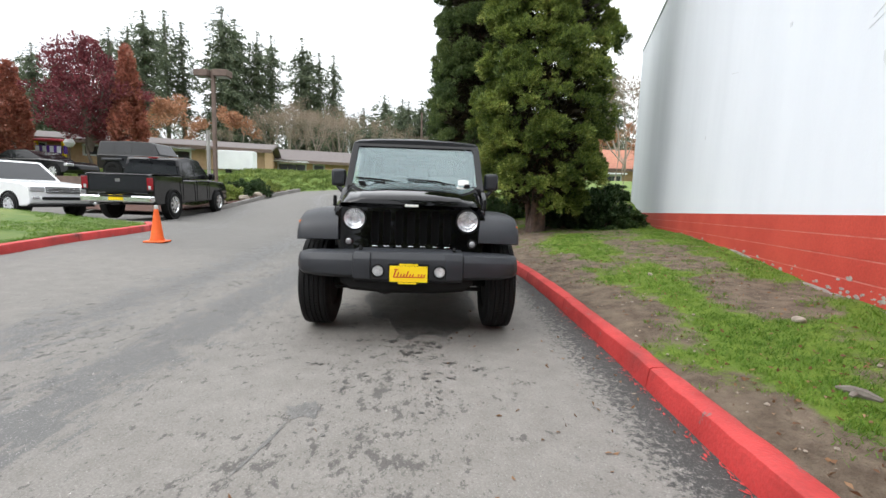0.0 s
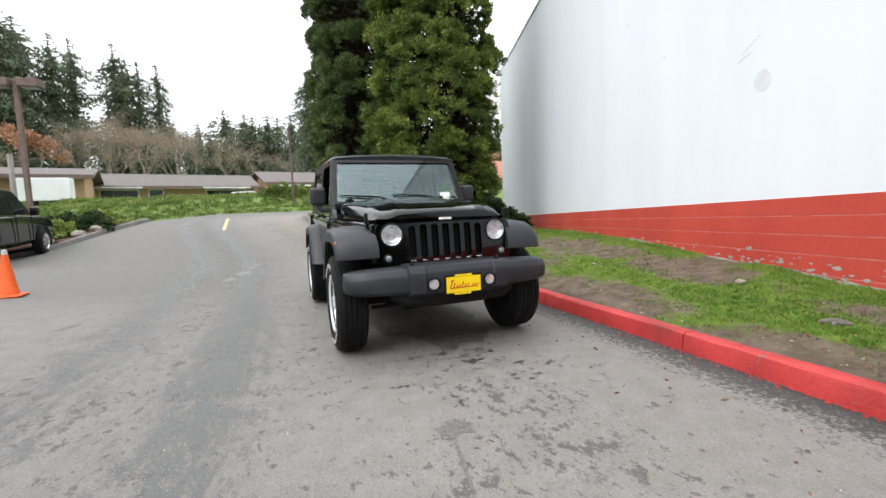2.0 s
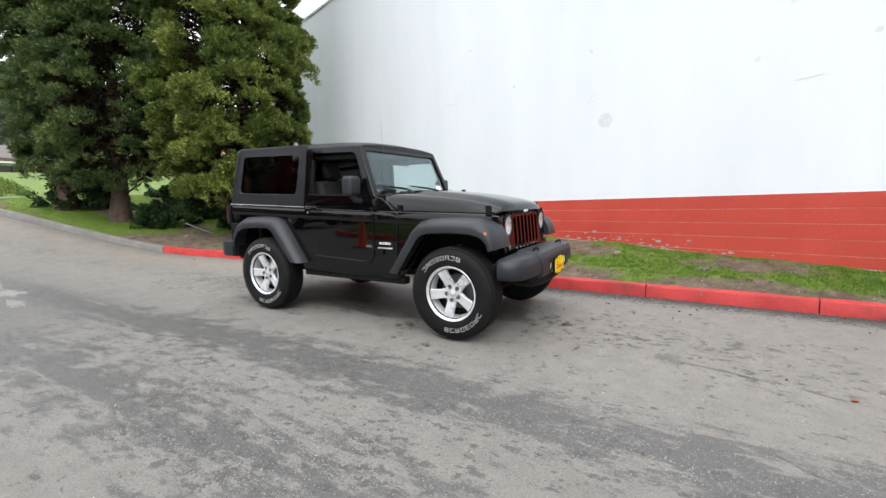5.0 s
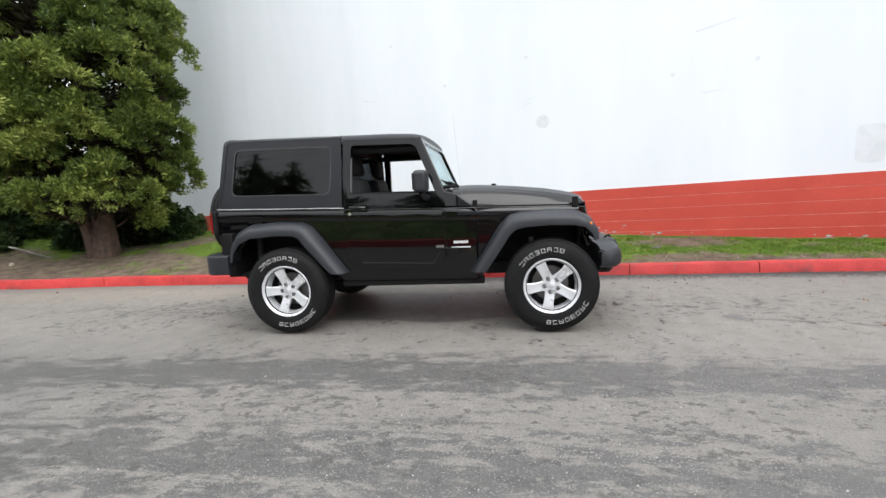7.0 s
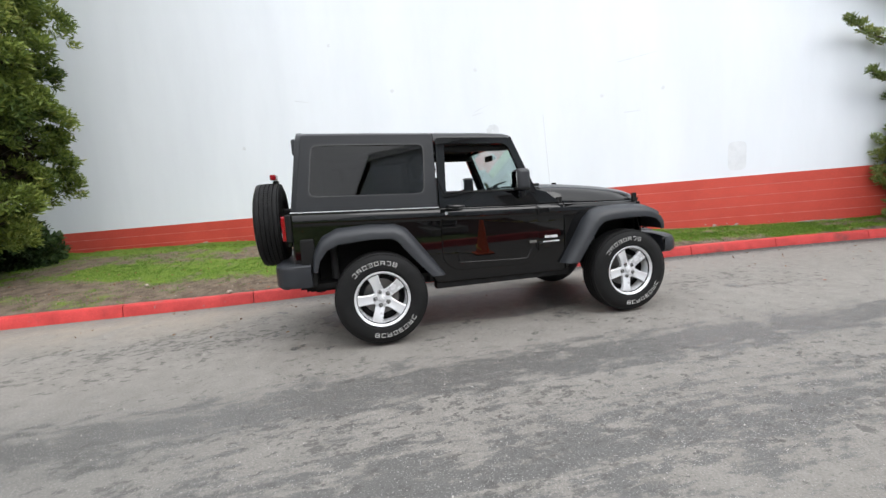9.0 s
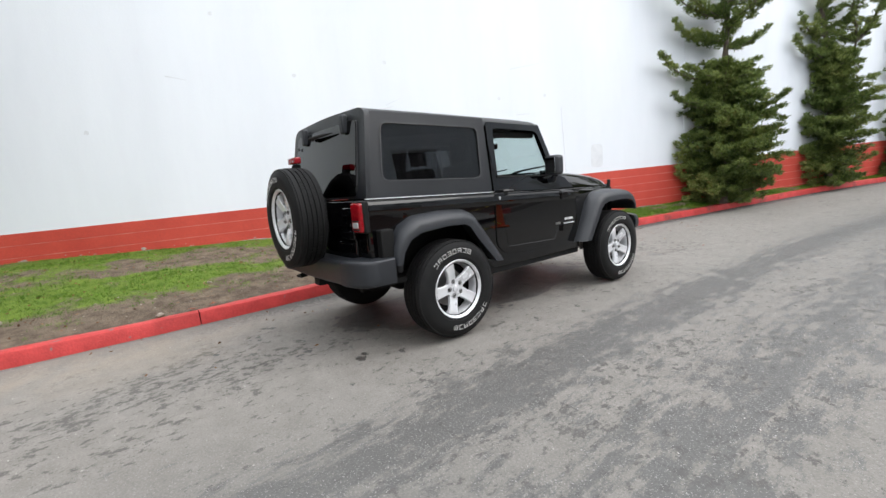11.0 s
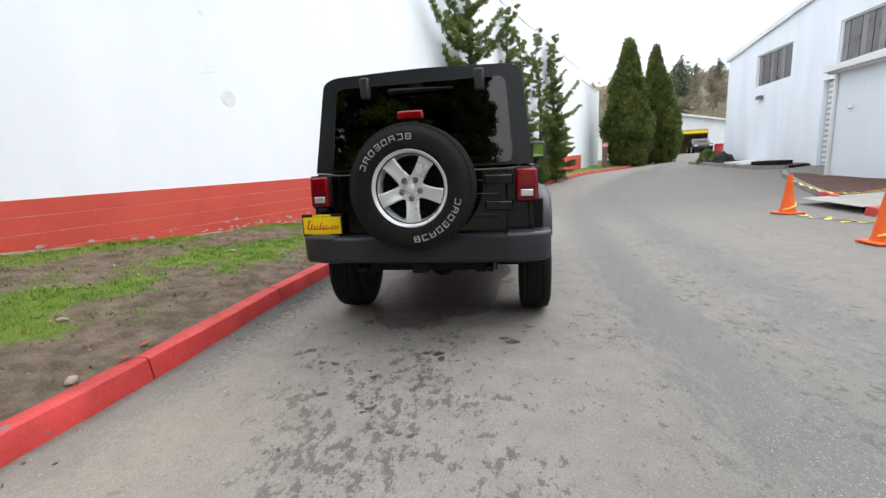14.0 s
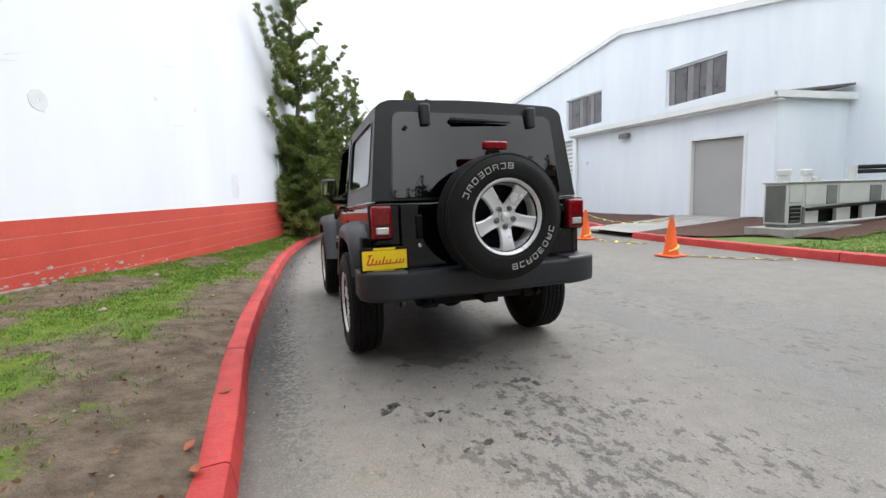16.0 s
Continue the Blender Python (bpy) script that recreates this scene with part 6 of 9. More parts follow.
def wheel_on(parent, m, steer=0.0):
    """A wheel whose outer face looks along +y of m: barrel, tyre, rim, print."""
    hub = part("wheel", lathe([(0, -0.06), (0.16, -0.06), (0.16, -0.02), (0.205, -0.03), (0.215, 0.10), (0.222, 0.10), (0.222, -0.10), (0.0, -0.10)], 40), M["black"], parent)
    hub.matrix_local = m
    prof = [(0.225, -0.10), (0.245, -0.118), (0.30, -0.1275), (0.35, -0.122), (0.382, -0.108), (0.394, -0.094)]
    for a, b in ((-0.094, -0.062), (-0.053, -0.022), (-0.013, 0.013), (0.022, 0.053), (0.062, 0.094)):
        prof += [(0.392, a - 0.001), (0.400, a + 0.004), (0.400, b - 0.004), (0.392, b + 0.001)]
    prof += [(0.394, 0.094), (0.382, 0.108), (0.35, 0.122), (0.345, 0.1255), (0.30, 0.1285), (0.262, 0.124), (0.258, 0.119), (0.245, 0.118), (0.225, 0.10), (0.225, -0.10)]
    bm = lathe(prof, 72)
    for i in range(80):
        a = 2 * math.pi * (i + 0.25) / 80
        for s in (-1, 1):
            q = Matrix.Rotation(a, 4, "Y")
            add_box(bm, -0.0115, 0.0115, min(s * 0.086, s * 0.107), max(s * 0.086, s * 0.107), 0.378, 0.3925, q)
        for yy, sk in ((-0.037, 0.2), (0.0, -0.2), (0.037, 0.2)):
            q = Matrix.Rotation(a + sk * 0.05, 4, "Y")
            add_box(bm, -0.0118, 0.0118, yy - 0.014, yy + 0.014, 0.390, 0.4030, q)
    part("tyre", bm, M["rubber"], hub, smooth=True)
    # rim: lip, dished ring and five broad spokes in one casting
    bm = lathe([(0.246, 0.098), (0.246, 0.112), (0.238, 0.118), (0.226, 0.112), (0.214, 0.088), (0.207, 0.05), (0.205, 0.0), (0.212, 0.0), (0.246, 0.098)], 64)
    for k in range(5):
        a = math.radians(90 + 72 * k)
        rows = []
        for r, w, y in ((0.03, 0.046, 0.062), (0.075, 0.043, 0.068), (0.12, 0.040, 0.083), (0.17, 0.043, 0.095), (0.205, 0.049, 0.097), (0.224, 0.056, 0.094)):
            rows.append((r, w, y))
        sec = []
        for r, w, y in rows:
            ring = []
            for t, dy in ((-1, -0.03), (-1, -0.006), (-0.82, 0.0), (-0.3, -0.004), (0.3, -0.004), (0.82, 0.0), (1, -0.006), (1, -0.03)):
                u, v = r, w * t
                ring.append((u * math.cos(a) - v * math.sin(a), y + dy, u * math.sin(a) + v * math.cos(a)))
            sec.append(ring)
        rs = [[bm.verts.new(p) for p in s_] for s_ in sec]
        for p, q in zip(rs, rs[1:]):
            for i in range(8):
                j = (i + 1) % 8
                bm.faces.new((p[i], p[j], q[j], q[i]))
        bm.faces.new(rs[-1])
    d = lathe([(0.0, 0.070), (0.05, 0.070), (0.082, 0.066), (0.084, 0.03), (0, 0.03)], 40)
    me = bpy.data.meshes.new("tmp")
    d.to_mesh(me)
    d.free()
    bm.from_mesh(me)
    bpy.data.meshes.remove(me)
    bmesh.ops.recalc_face_normals(bm, faces=bm.faces)
    part("rim", bm, M["rim"], hub, "silver five-spoke alloy rim", smooth=True)
    part("centre_cap", lathe([(0, 0.083), (0.022, 0.082), (0.029, 0.078), (0.030, 0.066), (0, 0.066)], 28), M["rim"], hub, smooth=True)
    for k in range(5):
        a = math.radians(90 + 72 * k)
        c = (0.0615 * math.cos(a), 0, 0.0615 * math.sin(a))
        part("lug_nut", lathe([(0, 0.084), (0.008, 0.084), (0.0105, 0.078), (0.0105, 0.06), (0, 0.06)], 6, "y", c), M["steel"], hub)
        # raised black ring, painting the shade of a recess round the nut
        part("lug_recess", lathe([(0.0135, 0.0705), (0.0185, 0.0715), (0.0185, 0.069), (0.0135, 0.069), (0.0135, 0.0705)], 16, "y", c), M["black"], hub)
    # raised white marks round the side wall, as plain bars
    for a0, cnt, sg in ((0 - 12, 8, -1), (180 - 22, 8, -1)):
        for i in range(cnt):
            bm = bmesh.new()
            a = math.radians(a0 + sg * i * 9.6)
            for r0, r1, w0, w1 in ((0.298, 0.334, -0.0185, -0.0145), (0.298, 0.334, 0.0125, 0.0165), (0.330, 0.334, -0.016, 0.016), (0.298, 0.302, -0.016, 0.016), (0.314, 0.3175, -0.016, 0.016)):
                if (i % 3 == 1 and w0 > 0.01) or (i % 2 and r0 == 0.314) or (i % 4 == 2 and r1 == 0.302):
                    continue
                q = Matrix.Rotation(-a + math.pi / 2, 4, "Y")
                add_box(bm, w0, w1, 0.124, 0.1292, r0, r1, q)
            part("print_bar", bm, M["white_letter"], hub)
    return hub


first = wheel_on(car, pose(0, -0.785, 0.402, 0, 242, 180))
for x, s in ((-2.424, -1), (0, 1), (-2.424, 1)):
    made = {}
    for o in (first, *first.children_recursive):
        c = o.copy()
        scene.collection.objects.link(c)
        made[o] = c
        c.parent = made.get(o.parent, car)
    made[first].matrix_local = pose(x, 0.785 * s, 0.402, 0, 192 - 43 * s, 180 if s < 0 else 0)
spare = {}
for o in (first, *first.children_recursive):
    c = o.copy()
    scene.collection.objects.link(c)
    spare[o] = c
    c.parent = spare.get(o.parent, car)
spare[first].name = "spare_wheel"
spare[first].matrix_local = pose(-3.365, -0.012, 1.072, 0, 0, 90) @ pose(0, 0, 0, 0, 255)

# tub sides, front clip sides
for s in (-1, 1):
    tub = [(-3.12, belt(-3.12)), (-3.12, 0.62), (-2.99, 0.62), (-2.96, 0.74), (-2.85, 0.88), (-2.72, 0.935), (-2.28, 0.945), (-2.20, 0.90), (-1.95, 0.52), (-1.90, 0.465), (-0.63, 0.455), (-0.63, belt(-0.63))]
    part("side_panel", side_plate(rounded(tub, 0.02, 2), [], -0.04, 0.0, s), M["paint_black"], car, bevel=0.01)
    clip = [(-0.625, belt(-0.625)), (-0.625, 0.46), (-0.52, 0.56), (-0.30, 0.90), (0.28, 0.915), (0.33, 0.72), (0.345, 0.95), (0.33, 1.06)]
    part("front_side_panel", side_plate(clip, [], -0.05, -0.003, s), M["paint_black"], car, bevel=0.008)
    part("rocker", box(-1.92, -0.58, 0.70 * s - 0.05, 0.70 * s + 0.05, 0.405, 0.47), M["black"], car, bevel=0.01)
    # door: skin, window frame, handle, lock, hinges
    skin_o = rounded([(-1.845, belt(-1.845) - 0.004), (-1.845, 0.66), (-1.73, 0.565), (-1.0, 0.555), (-0.905, 0.66), (-0.905, belt(-0.905) - 0.004)], [0.02, 0.06, 0.08, 0.08, 0.06, 0.02])
    door = part("door", side_plate(skin_o, [], -0.004, 0.011, s), M["paint_black"], car, bevel=0.007, segs=3)
    dent = rounded([(-1.73, 0.80), (-1.70, 0.625), (-1.02, 0.60), (-0.97, 0.70), (-0.985, 0.70), (-1.03, 0.614), (-1.69, 0.638), (-1.715, 0.80)], 0.01, 2)
    part("crease", side_plate(dent, [], 0.008, 0.0145, s), M["paint_black"], door, bevel=0.003)
    fo = rounded([(-1.845, belt(-1.845) + 0.002), (-0.895, belt(-0.895) + 0.002), (-0.915, 1.20), (-1.10, 1.705), (-1.135, 1.745), (-1.83, 1.768)], [0.01, 0.01, 0.05, 0.05, 0.03, 0.03])
    fi = rounded([(-1.775, 1.275), (-0.985, 1.25), (-1.005, 1.30), (-1.15, 1.665), (-1.20, 1.692), (-1.755, 1.712)], [0.035, 0.015, 0.02, 0.03, 0.03, 0.035])
    part("window_frame", side_plate(fo, [fi], -0.035, 0.005, s), M["paint_black"], door, bevel=0.006)
    seal = rounded([(-1.785, 1.272), (-0.975, 1.247), (-0.975, 1.262), (-1.785, 1.287)], 0.004, 2)
    part("window_seal", side_plate(seal, [], 0.004, 0.012, s), M["rubber"], door)
    hd = bmesh.new()
    add_tube(hd, [(-1.775, s * 0.79, 1.152), (-1.765, s * 0.825, 1.152), (-1.73, s * 0.835, 1.150), (-1.66, s * 0.833, 1.146), (-1.63, s * 0.815, 1.144)], 0.013, 8)
    part("door_handle", hd, M["paint_black"], door, smooth=True)
    part("handle_cup", lathe([(0, 0.0), (0.035, 0.002), (0.042, 0.006), (0.044, 0.0), (0, -0.002)], 20, "y", (-1.705, s * 0.785, 1.125)), M["black"], door, smooth=True)
    part("door_lock", lathe([(0, 0.004), (0.013, 0.003), (0.015, -0.002), (0, -0.002)], 16, "y", (-1.79, s * 0.791, 1.09)), M["chrome"], door, smooth=True)
    for z in (0.72, 1.05):
        h = box(-0.935, -0.79, s * 0.782 - 0.016, s * 0.782 + 0.016, z - 0.028, z + 0.028)
        add_tube(h, [(-0.905, s * 0.80, z - 0.04), (-0.905, s * 0.80, z + 0.04)], 0.014, 8)
        part("hinge", h, M["paint_black"], door, bevel=0.006)
    # mirror
    mh = box(-1.155, -1.03, min(s * 0.785, s * 0.942), max(s * 0.785, s * 0.942), 1.255, 1.445)
    mir = part("door_mirror", mh, M["plastic"], car, "matt black mirror housing", bevel=0.035, segs=4)
    part("mirror_glass", box(-1.160, -1.156, min(s * 0.81, s * 0.922), max(s * 0.81, s * 0.922), 1.28, 1.42), M["mirror"], mir)
    part("mirror_arm", tube([(-1.06, s * 0.765, 1.205), (-1.07, s * 0.83, 1.21), (-1.09, s * 0.87, 1.26)], 0.028, 10), M["plastic"], mir, smooth=True)
    # flares
    ro = [(-2.99, 0.69), (-2.965, 0.85), (-2.885, 0.975), (-2.76, 1.035), (-2.49, 1.05), (-2.26, 1.038), (-2.165, 0.995), (-2.08, 0.89), (-1.83, 0.55)]
    ri = [(-2.935, 0.69), (-2.91, 0.78), (-2.845, 0.862), (-2.75, 0.905), (-2.49, 0.925), (-2.31, 0.918), (-2.255, 0.888), (-2.19, 0.80), (-1.975, 0.555)]
    fo2 = [(-0.70, 0.535), (-0.50, 0.83), (-0.425, 0.945), (-0.345, 1.02), (-0.24, 1.045), (0.0, 1.052), (0.23, 1.040), (0.345, 0.985), (0.405, 0.885), (0.415, 0.80)]
    fi2 = [(-0.555, 0.535), (-0.40, 0.765), (-0.34, 0.855), (-0.285, 0.90), (-0.20, 0.918), (0.0, 0.926), (0.19, 0.920), (0.285, 0.895), (0.34, 0.84), (0.35, 0.785)]
    for nm, oo, ii in (("rear_flare", ro, ri), ("front_flare", fo2, fi2)):
        secs = []
        for (ax, az), (bx, bz) in zip(oo, ii):
            yb = side_y(ax, az) - 0.03

            def at(f, y):
                return (ax + (bx - ax) * f, s * y, az + (bz - az) * f)

            secs.append([at(0.0, yb), at(0.05, yb + 0.6 * (0.865 - yb)), at(0.22, 0.868), at(0.42, 0.895), at(0.62, 0.905), at(1.0, 0.903), at(1.0, 0.88), at(0.75, 0.872), at(0.75, yb)])
        part(nm, skin(secs), M["plastic"], car, "matt dark grey plastic flare", smooth=True)
    part("side_marker", box(0.278, 0.338, min(s * 0.862, s * 0.9005), max(s * 0.862, s * 0.9005), 0.894, 0.940), M["amber"], car, "amber side marker lamp", bevel=0.008, segs=3)
    # badges as plain bars
    part("badge", box(-0.84, -0.71, s * 0.781 - 0.003, s * 0.781 + 0.003, 0.785, 0.808), M["rim"], car)
    part("badge", box(-0.86, -0.69, s * 0.781 - 0.003, s * 0.781 + 0.003, 0.745, 0.757), M["rim"], car)
    part("badge", box(-1.00, -0.93, s * 0.789 - 0.003, s * 0.789 + 0.003, 0.752, 0.775), M["steel"], car)
    # inner wheel housings and liners
    for nm, x0, x1, ya, yb, z0, z1 in (("wheel_liner", -3.06, -2.95, 0.34, 0.84, 0.56, 0.96), ("wheel_liner", -2.95, -1.95, 0.46, 0.50, 0.54, 0.94), ("wheel_liner", -1.98, -1.93, 0.46, 0.74, 0.48, 0.94), ("wheel_liner", -0.60, 0.30, 0.40, 0.43, 0.58, 0.93)):
        part(nm, box(x0, x1, min(s * ya, s * yb), max(s * ya, s * yb), z0, z1), M["black"], car, bevel=0.01)
    part("wheel_housing", box(-2.95, -1.95, min(s * 0.50, s * 0.735), max(s * 0.50, s * 0.735), 0.90, 0.94), M["black"], car)
    part("wheel_housing", box(-0.55, 0.32, min(s * 0.42, s * 0.60), max(s * 0.42, s * 0.60), 0.88, 0.93), M["black"], car)
    part("front_tow_hook", tube([(0.54, s * 0.36, 0.70), (0.56, s * 0.36, 0.755), (0.59, s * 0.36, 0.765), (0.60, s * 0.36, 0.745)], 0.012, 8), M["black"], car, smooth=True)
    # hood latch and windscreen bracket
    la = box(0.215, 0.27, s * 0.628 - 0.012, s * 0.628 + 0.012, 1.06, 1.15)
    part("hood_latch", la, M["black"], car, bevel=0.008)

# windscreen pillars between the door frames and the screen
for s in (-1, 1):
    pil = [(-0.925, belt(-0.9) + 0.006), (-0.66, belt(-0.66) + 0.006), (-0.80, 1.225), (-0.905, 1.257), (-1.112, 1.758), (-1.135, 1.742), (-0.935, 1.21)]
    part("windscreen_pillar", side_plate(pil, [], -0.05, 0.0, s), M["paint_black"], car, bevel=0.006)

# rounded shoulders under the belt line
for s in (-1, 1):
    secs = []
    for i in range(15):
        x = -3.105 + i * (3.105 + 0.27) / 14
        d = 0.006 if x < -1.86 or x > -0.89 else 0.0175
        secs.append([(x, s * (side_y(x, 1.0) + dd + d), belt(x) + dz) for dd, dz in ((-0.03, -0.118), (-0.0005, -0.115), (0.003, -0.095), (0.004, -0.070), (0.001, -0.045), (-0.006, -0.022), (-0.015, -0.008), (-0.03, -0.002))])
    part("shoulder", skin(secs), M["paint_black"], car, smooth=True)

# silver strip painting the highlight along the belt line
for s in (-1, 1):
    ln = [(-3.118, belt(-3.118) + 0.002), (-1.85, belt(-1.85) + 0.002), (-1.85, belt(-1.85) + 0.008), (-3.118, belt(-3.118) + 0.008)]
    part("belt_trim", side_plate(ln, [], -0.02, 0.006, s), M["rim"], car)

# hood
secs = []
for x, hw, zc in ((-0.845, 0.728, 1.290), (-0.75, 0.718, 1.294), (-0.66, 0.705, 1.292), (-0.50, 0.69, 1.282), (-0.25, 0.655, 1.258), (0.0, 0.625, 1.226), (0.18, 0.603, 1.192), (0.25, 0.592, 1.174), (0.295, 0.583, 1.158), (0.318, 0.577, 1.146), (0.334, 0.571, 1.130), (0.341, 0.568, 1.112)):
    zb = belt(x) + 0.006
    if x > 0.3:
        zb = 1.085
    half = [(hw, zb), (hw - 0.003, zb + 0.012), (hw - 0.026, zc - 0.078), (hw - 0.055, zc - 0.042), (hw - 0.095, zc - 0.022), (0.43, zc - 0.012), (0.40, zc + 0.004), (0.2, zc + 0.012), (0.0, zc + 0.014)]
    ring = [(x, -y, z) for y, z in half] + [(x, y, z) for y, z in reversed(half[:-1])]
    secs.append(ring)
hood = part("hood", skin(secs), M["paint_black"], car, smooth=True)
for y in (-0.30, 0.30):
    part("washer_nozzle", box(-0.50, -0.46, y - 0.02, y + 0.02, 1.285, 1.305), M["black"], hood, bevel=0.006)
part("cowl", box(-0.99, -0.84, -0.72, 0.72, 1.14, 1.268), M["black"], car, bevel=0.012)
for y in (-0.57, 0.57):
    part("windscreen_bracket", box(-0.93, -0.79, y - 0.03, y + 0.03, 1.28, 1.31), M["black"], car, bevel=0.01)

# grille with seven slots and round lamps
CY = 0.015


def face(u, v, d):
    return (0.375 - (v - 0.7) * 0.095 + d, u + CY, v)


go = rounded([(-0.585, 0.70), (0.585, 0.70), (0.615, 0.93), (0.595, 1.055), (0.47, 1.108), (0.0, 1.125), (-0.47, 1.108), (-0.595, 1.055), (-0.615, 0.93)], [0.03, 0.03, 0.05, 0.06, 0.06, 0.2, 0.06, 0.06, 0.05])
holes = []
for k in range(7):
    c = (k - 3) * 0.0985
    top = 1.042 if abs(k - 3) < 3 else 1.03
    holes.append(rounded([(c - 0.029, 0.768), (c + 0.029, 0.768), (c + 0.029, top), (c - 0.029, top)], 0.028, 4))
for s in (-1, 1):
    holes.append([(s * 0.4635 + 0.098 * math.cos(t * math.pi / 14), 0.968 + 0.098 * math.sin(t * math.pi / 14)) for t in range(28)])
grille = part("grille", plate(go, holes, -0.035, 0.0, face), M["paint_black"], car, "gloss black seven-slot grille", bevel=0.012, segs=4)
part("grille_mesh", box(0.265, 0.285, -0.58, 0.60, 0.72, 1.08), M["black"], grille)
for k in range(7):
    c = (k - 3) * 0.0985 + CY
    part("slot_trim", box(0.369, 0.374, c - 0.022, c + 0.022, 0.738, 0.752), M["chrome"], grille, bevel=0.002)
part("emblem", box(0.348, 0.352, CY - 0.055, CY + 0.055, 1.073, 1.093), M["paper"], grille, "pale emblem bar", bevel=0.004)
for s in (-1, 1):
    c = (0.35, s * 0.4635 + CY, 0.968)
    lamp = part("headlamp", lathe([(0.098, -0.05), (0.098, 0.006), (0.088, 0.010), (0.084, 0.002), (0.084, -0.05)], 40, "x", c), M["black"], car, smooth=True)
    part("reflector", lathe([(0, -0.022), (0.03, -0.020), (0.034, -0.012), (0.038, -0.020), (0.060, -0.012), (0.064, -0.006), (0.068, -0.010), (0.084, 0.001), (0.086, -0.01), (0.05, -0.055), (0, -0.06)], 40, "x", c), M["lamp_white"], lamp, smooth=True)
    part("bulb_shield", lathe([(0, -0.012), (0.014, -0.014), (0.016, -0.036), (0, -0.036)], 20, "x", c), M["white_lens"], lamp, smooth=True)
    ln = part("lens", lathe([(0, 0.016), (0.04, 0.013), (0.07, 0.006), (0.085, -0.002), (0.085, -0.006), (0.04, 0.008), (0, 0.011)], 40, "x", c), M["lens_clear"], lamp, smooth=True)
    ln.visible_shadow = False
    t = (0.372, s * 0.505 + CY, 0.782)
    tl = part("turn_lamp", lathe([(0, 0.012), (0.026, 0.009), (0.032, 0.002), (0.039, 0.004), (0.042, -0.01), (0, -0.01)], 28, "x", t), M["black"], car, "round turn lamp with a clear lens in a black ring", smooth=True)
    part("reflector", lathe([(0, 0.016), (0.012, 0.015), (0.022, 0.012), (0.028, 0.006), (0.028, -0.004), (0, -0.004)], 24, "x", t), M["lamp_clear"], tl, smooth=True)

# front bumper
secs = []
for y, x0, x1, z0, z1 in ((-0.875, 0.42, 0.465, 0.572, 0.680), (-0.866, 0.41, 0.515, 0.552, 0.697), (-0.815, 0.41, 0.582, 0.537, 0.712), (-0.70, 0.42, 0.622, 0.528, 0.720), (-0.58, 0.42, 0.638, 0.525, 0.722), (-0.425, 0.42, 0.648, 0.52, 0.724), (-0.415, 0.42, 0.668, 0.505, 0.738), (-0.29, 0.42, 0.676, 0.50, 0.74), (-0.28, 0.42, 0.664, 0.497, 0.74)):
    secs.append((y, x0, x1, z0, z1))
secs += [(-y, a, b, c, d) for y, a, b, c, d in reversed(secs)]
rings = []
for y, x0, x1, z0, z1 in secs:
    zm = (z0 + z1) / 2
    rings.append([(x0, y, z0), (x1 - 0.05, y, z0), (x1 - 0.015, y, z0 + 0.02), (x1 - 0.003, y, z0 + 0.032), (x1, y, zm - 0.02), (x1 - 0.005, y, z1 - 0.062), (x1 - 0.008, y, z1 - 0.054), (x1 - 0.032, y, z1 - 0.014), (x1 - 0.066, y, z1 - 0.002), (x1 - 0.078, y, z1), (x0, y, z1)])
part("front_bumper", skin([[(x, y + CY * 0.6, z) for x, y, z in r] for r in rings]), M["plastic"], car, "matt dark grey plastic front bumper", smooth=True)
secs = []
for y, x1, z0 in ((-0.52, 0.56, 0.47), (-0.44, 0.60, 0.425), (-0.2, 0.62, 0.41), (0.2, 0.62, 0.41), (0.44, 0.60, 0.425), (0.52, 0.56, 0.47)):
    secs.append([(0.42, y, z0), (x1 - 0.03, y, z0), (x1, y, z0 + 0.03), (x1, y, 0.52), (0.42, y, 0.52)])
part("air_dam", skin(secs), M["black"], car, smooth=True)
for y in (-0.235, 0.235):
    c = (0.664, y + CY, 0.592)
    fg = part("fog_lamp", lathe([(0.0, 0.008), (0.036, 0.006), (0.042, 0.0), (0.042, -0.02), (0, -0.02)], 28, "x", c), M["lamp_white"], car, "round chrome fog lamp", smooth=True)
    part("bezel", lathe([(0.042, 0.004), (0.046, 0.014), (0.053, 0.012), (0.054, -0.01), (0.042, -0.01), (0.042, 0.004)], 28, "x", c), M["black"], fg, smooth=True)


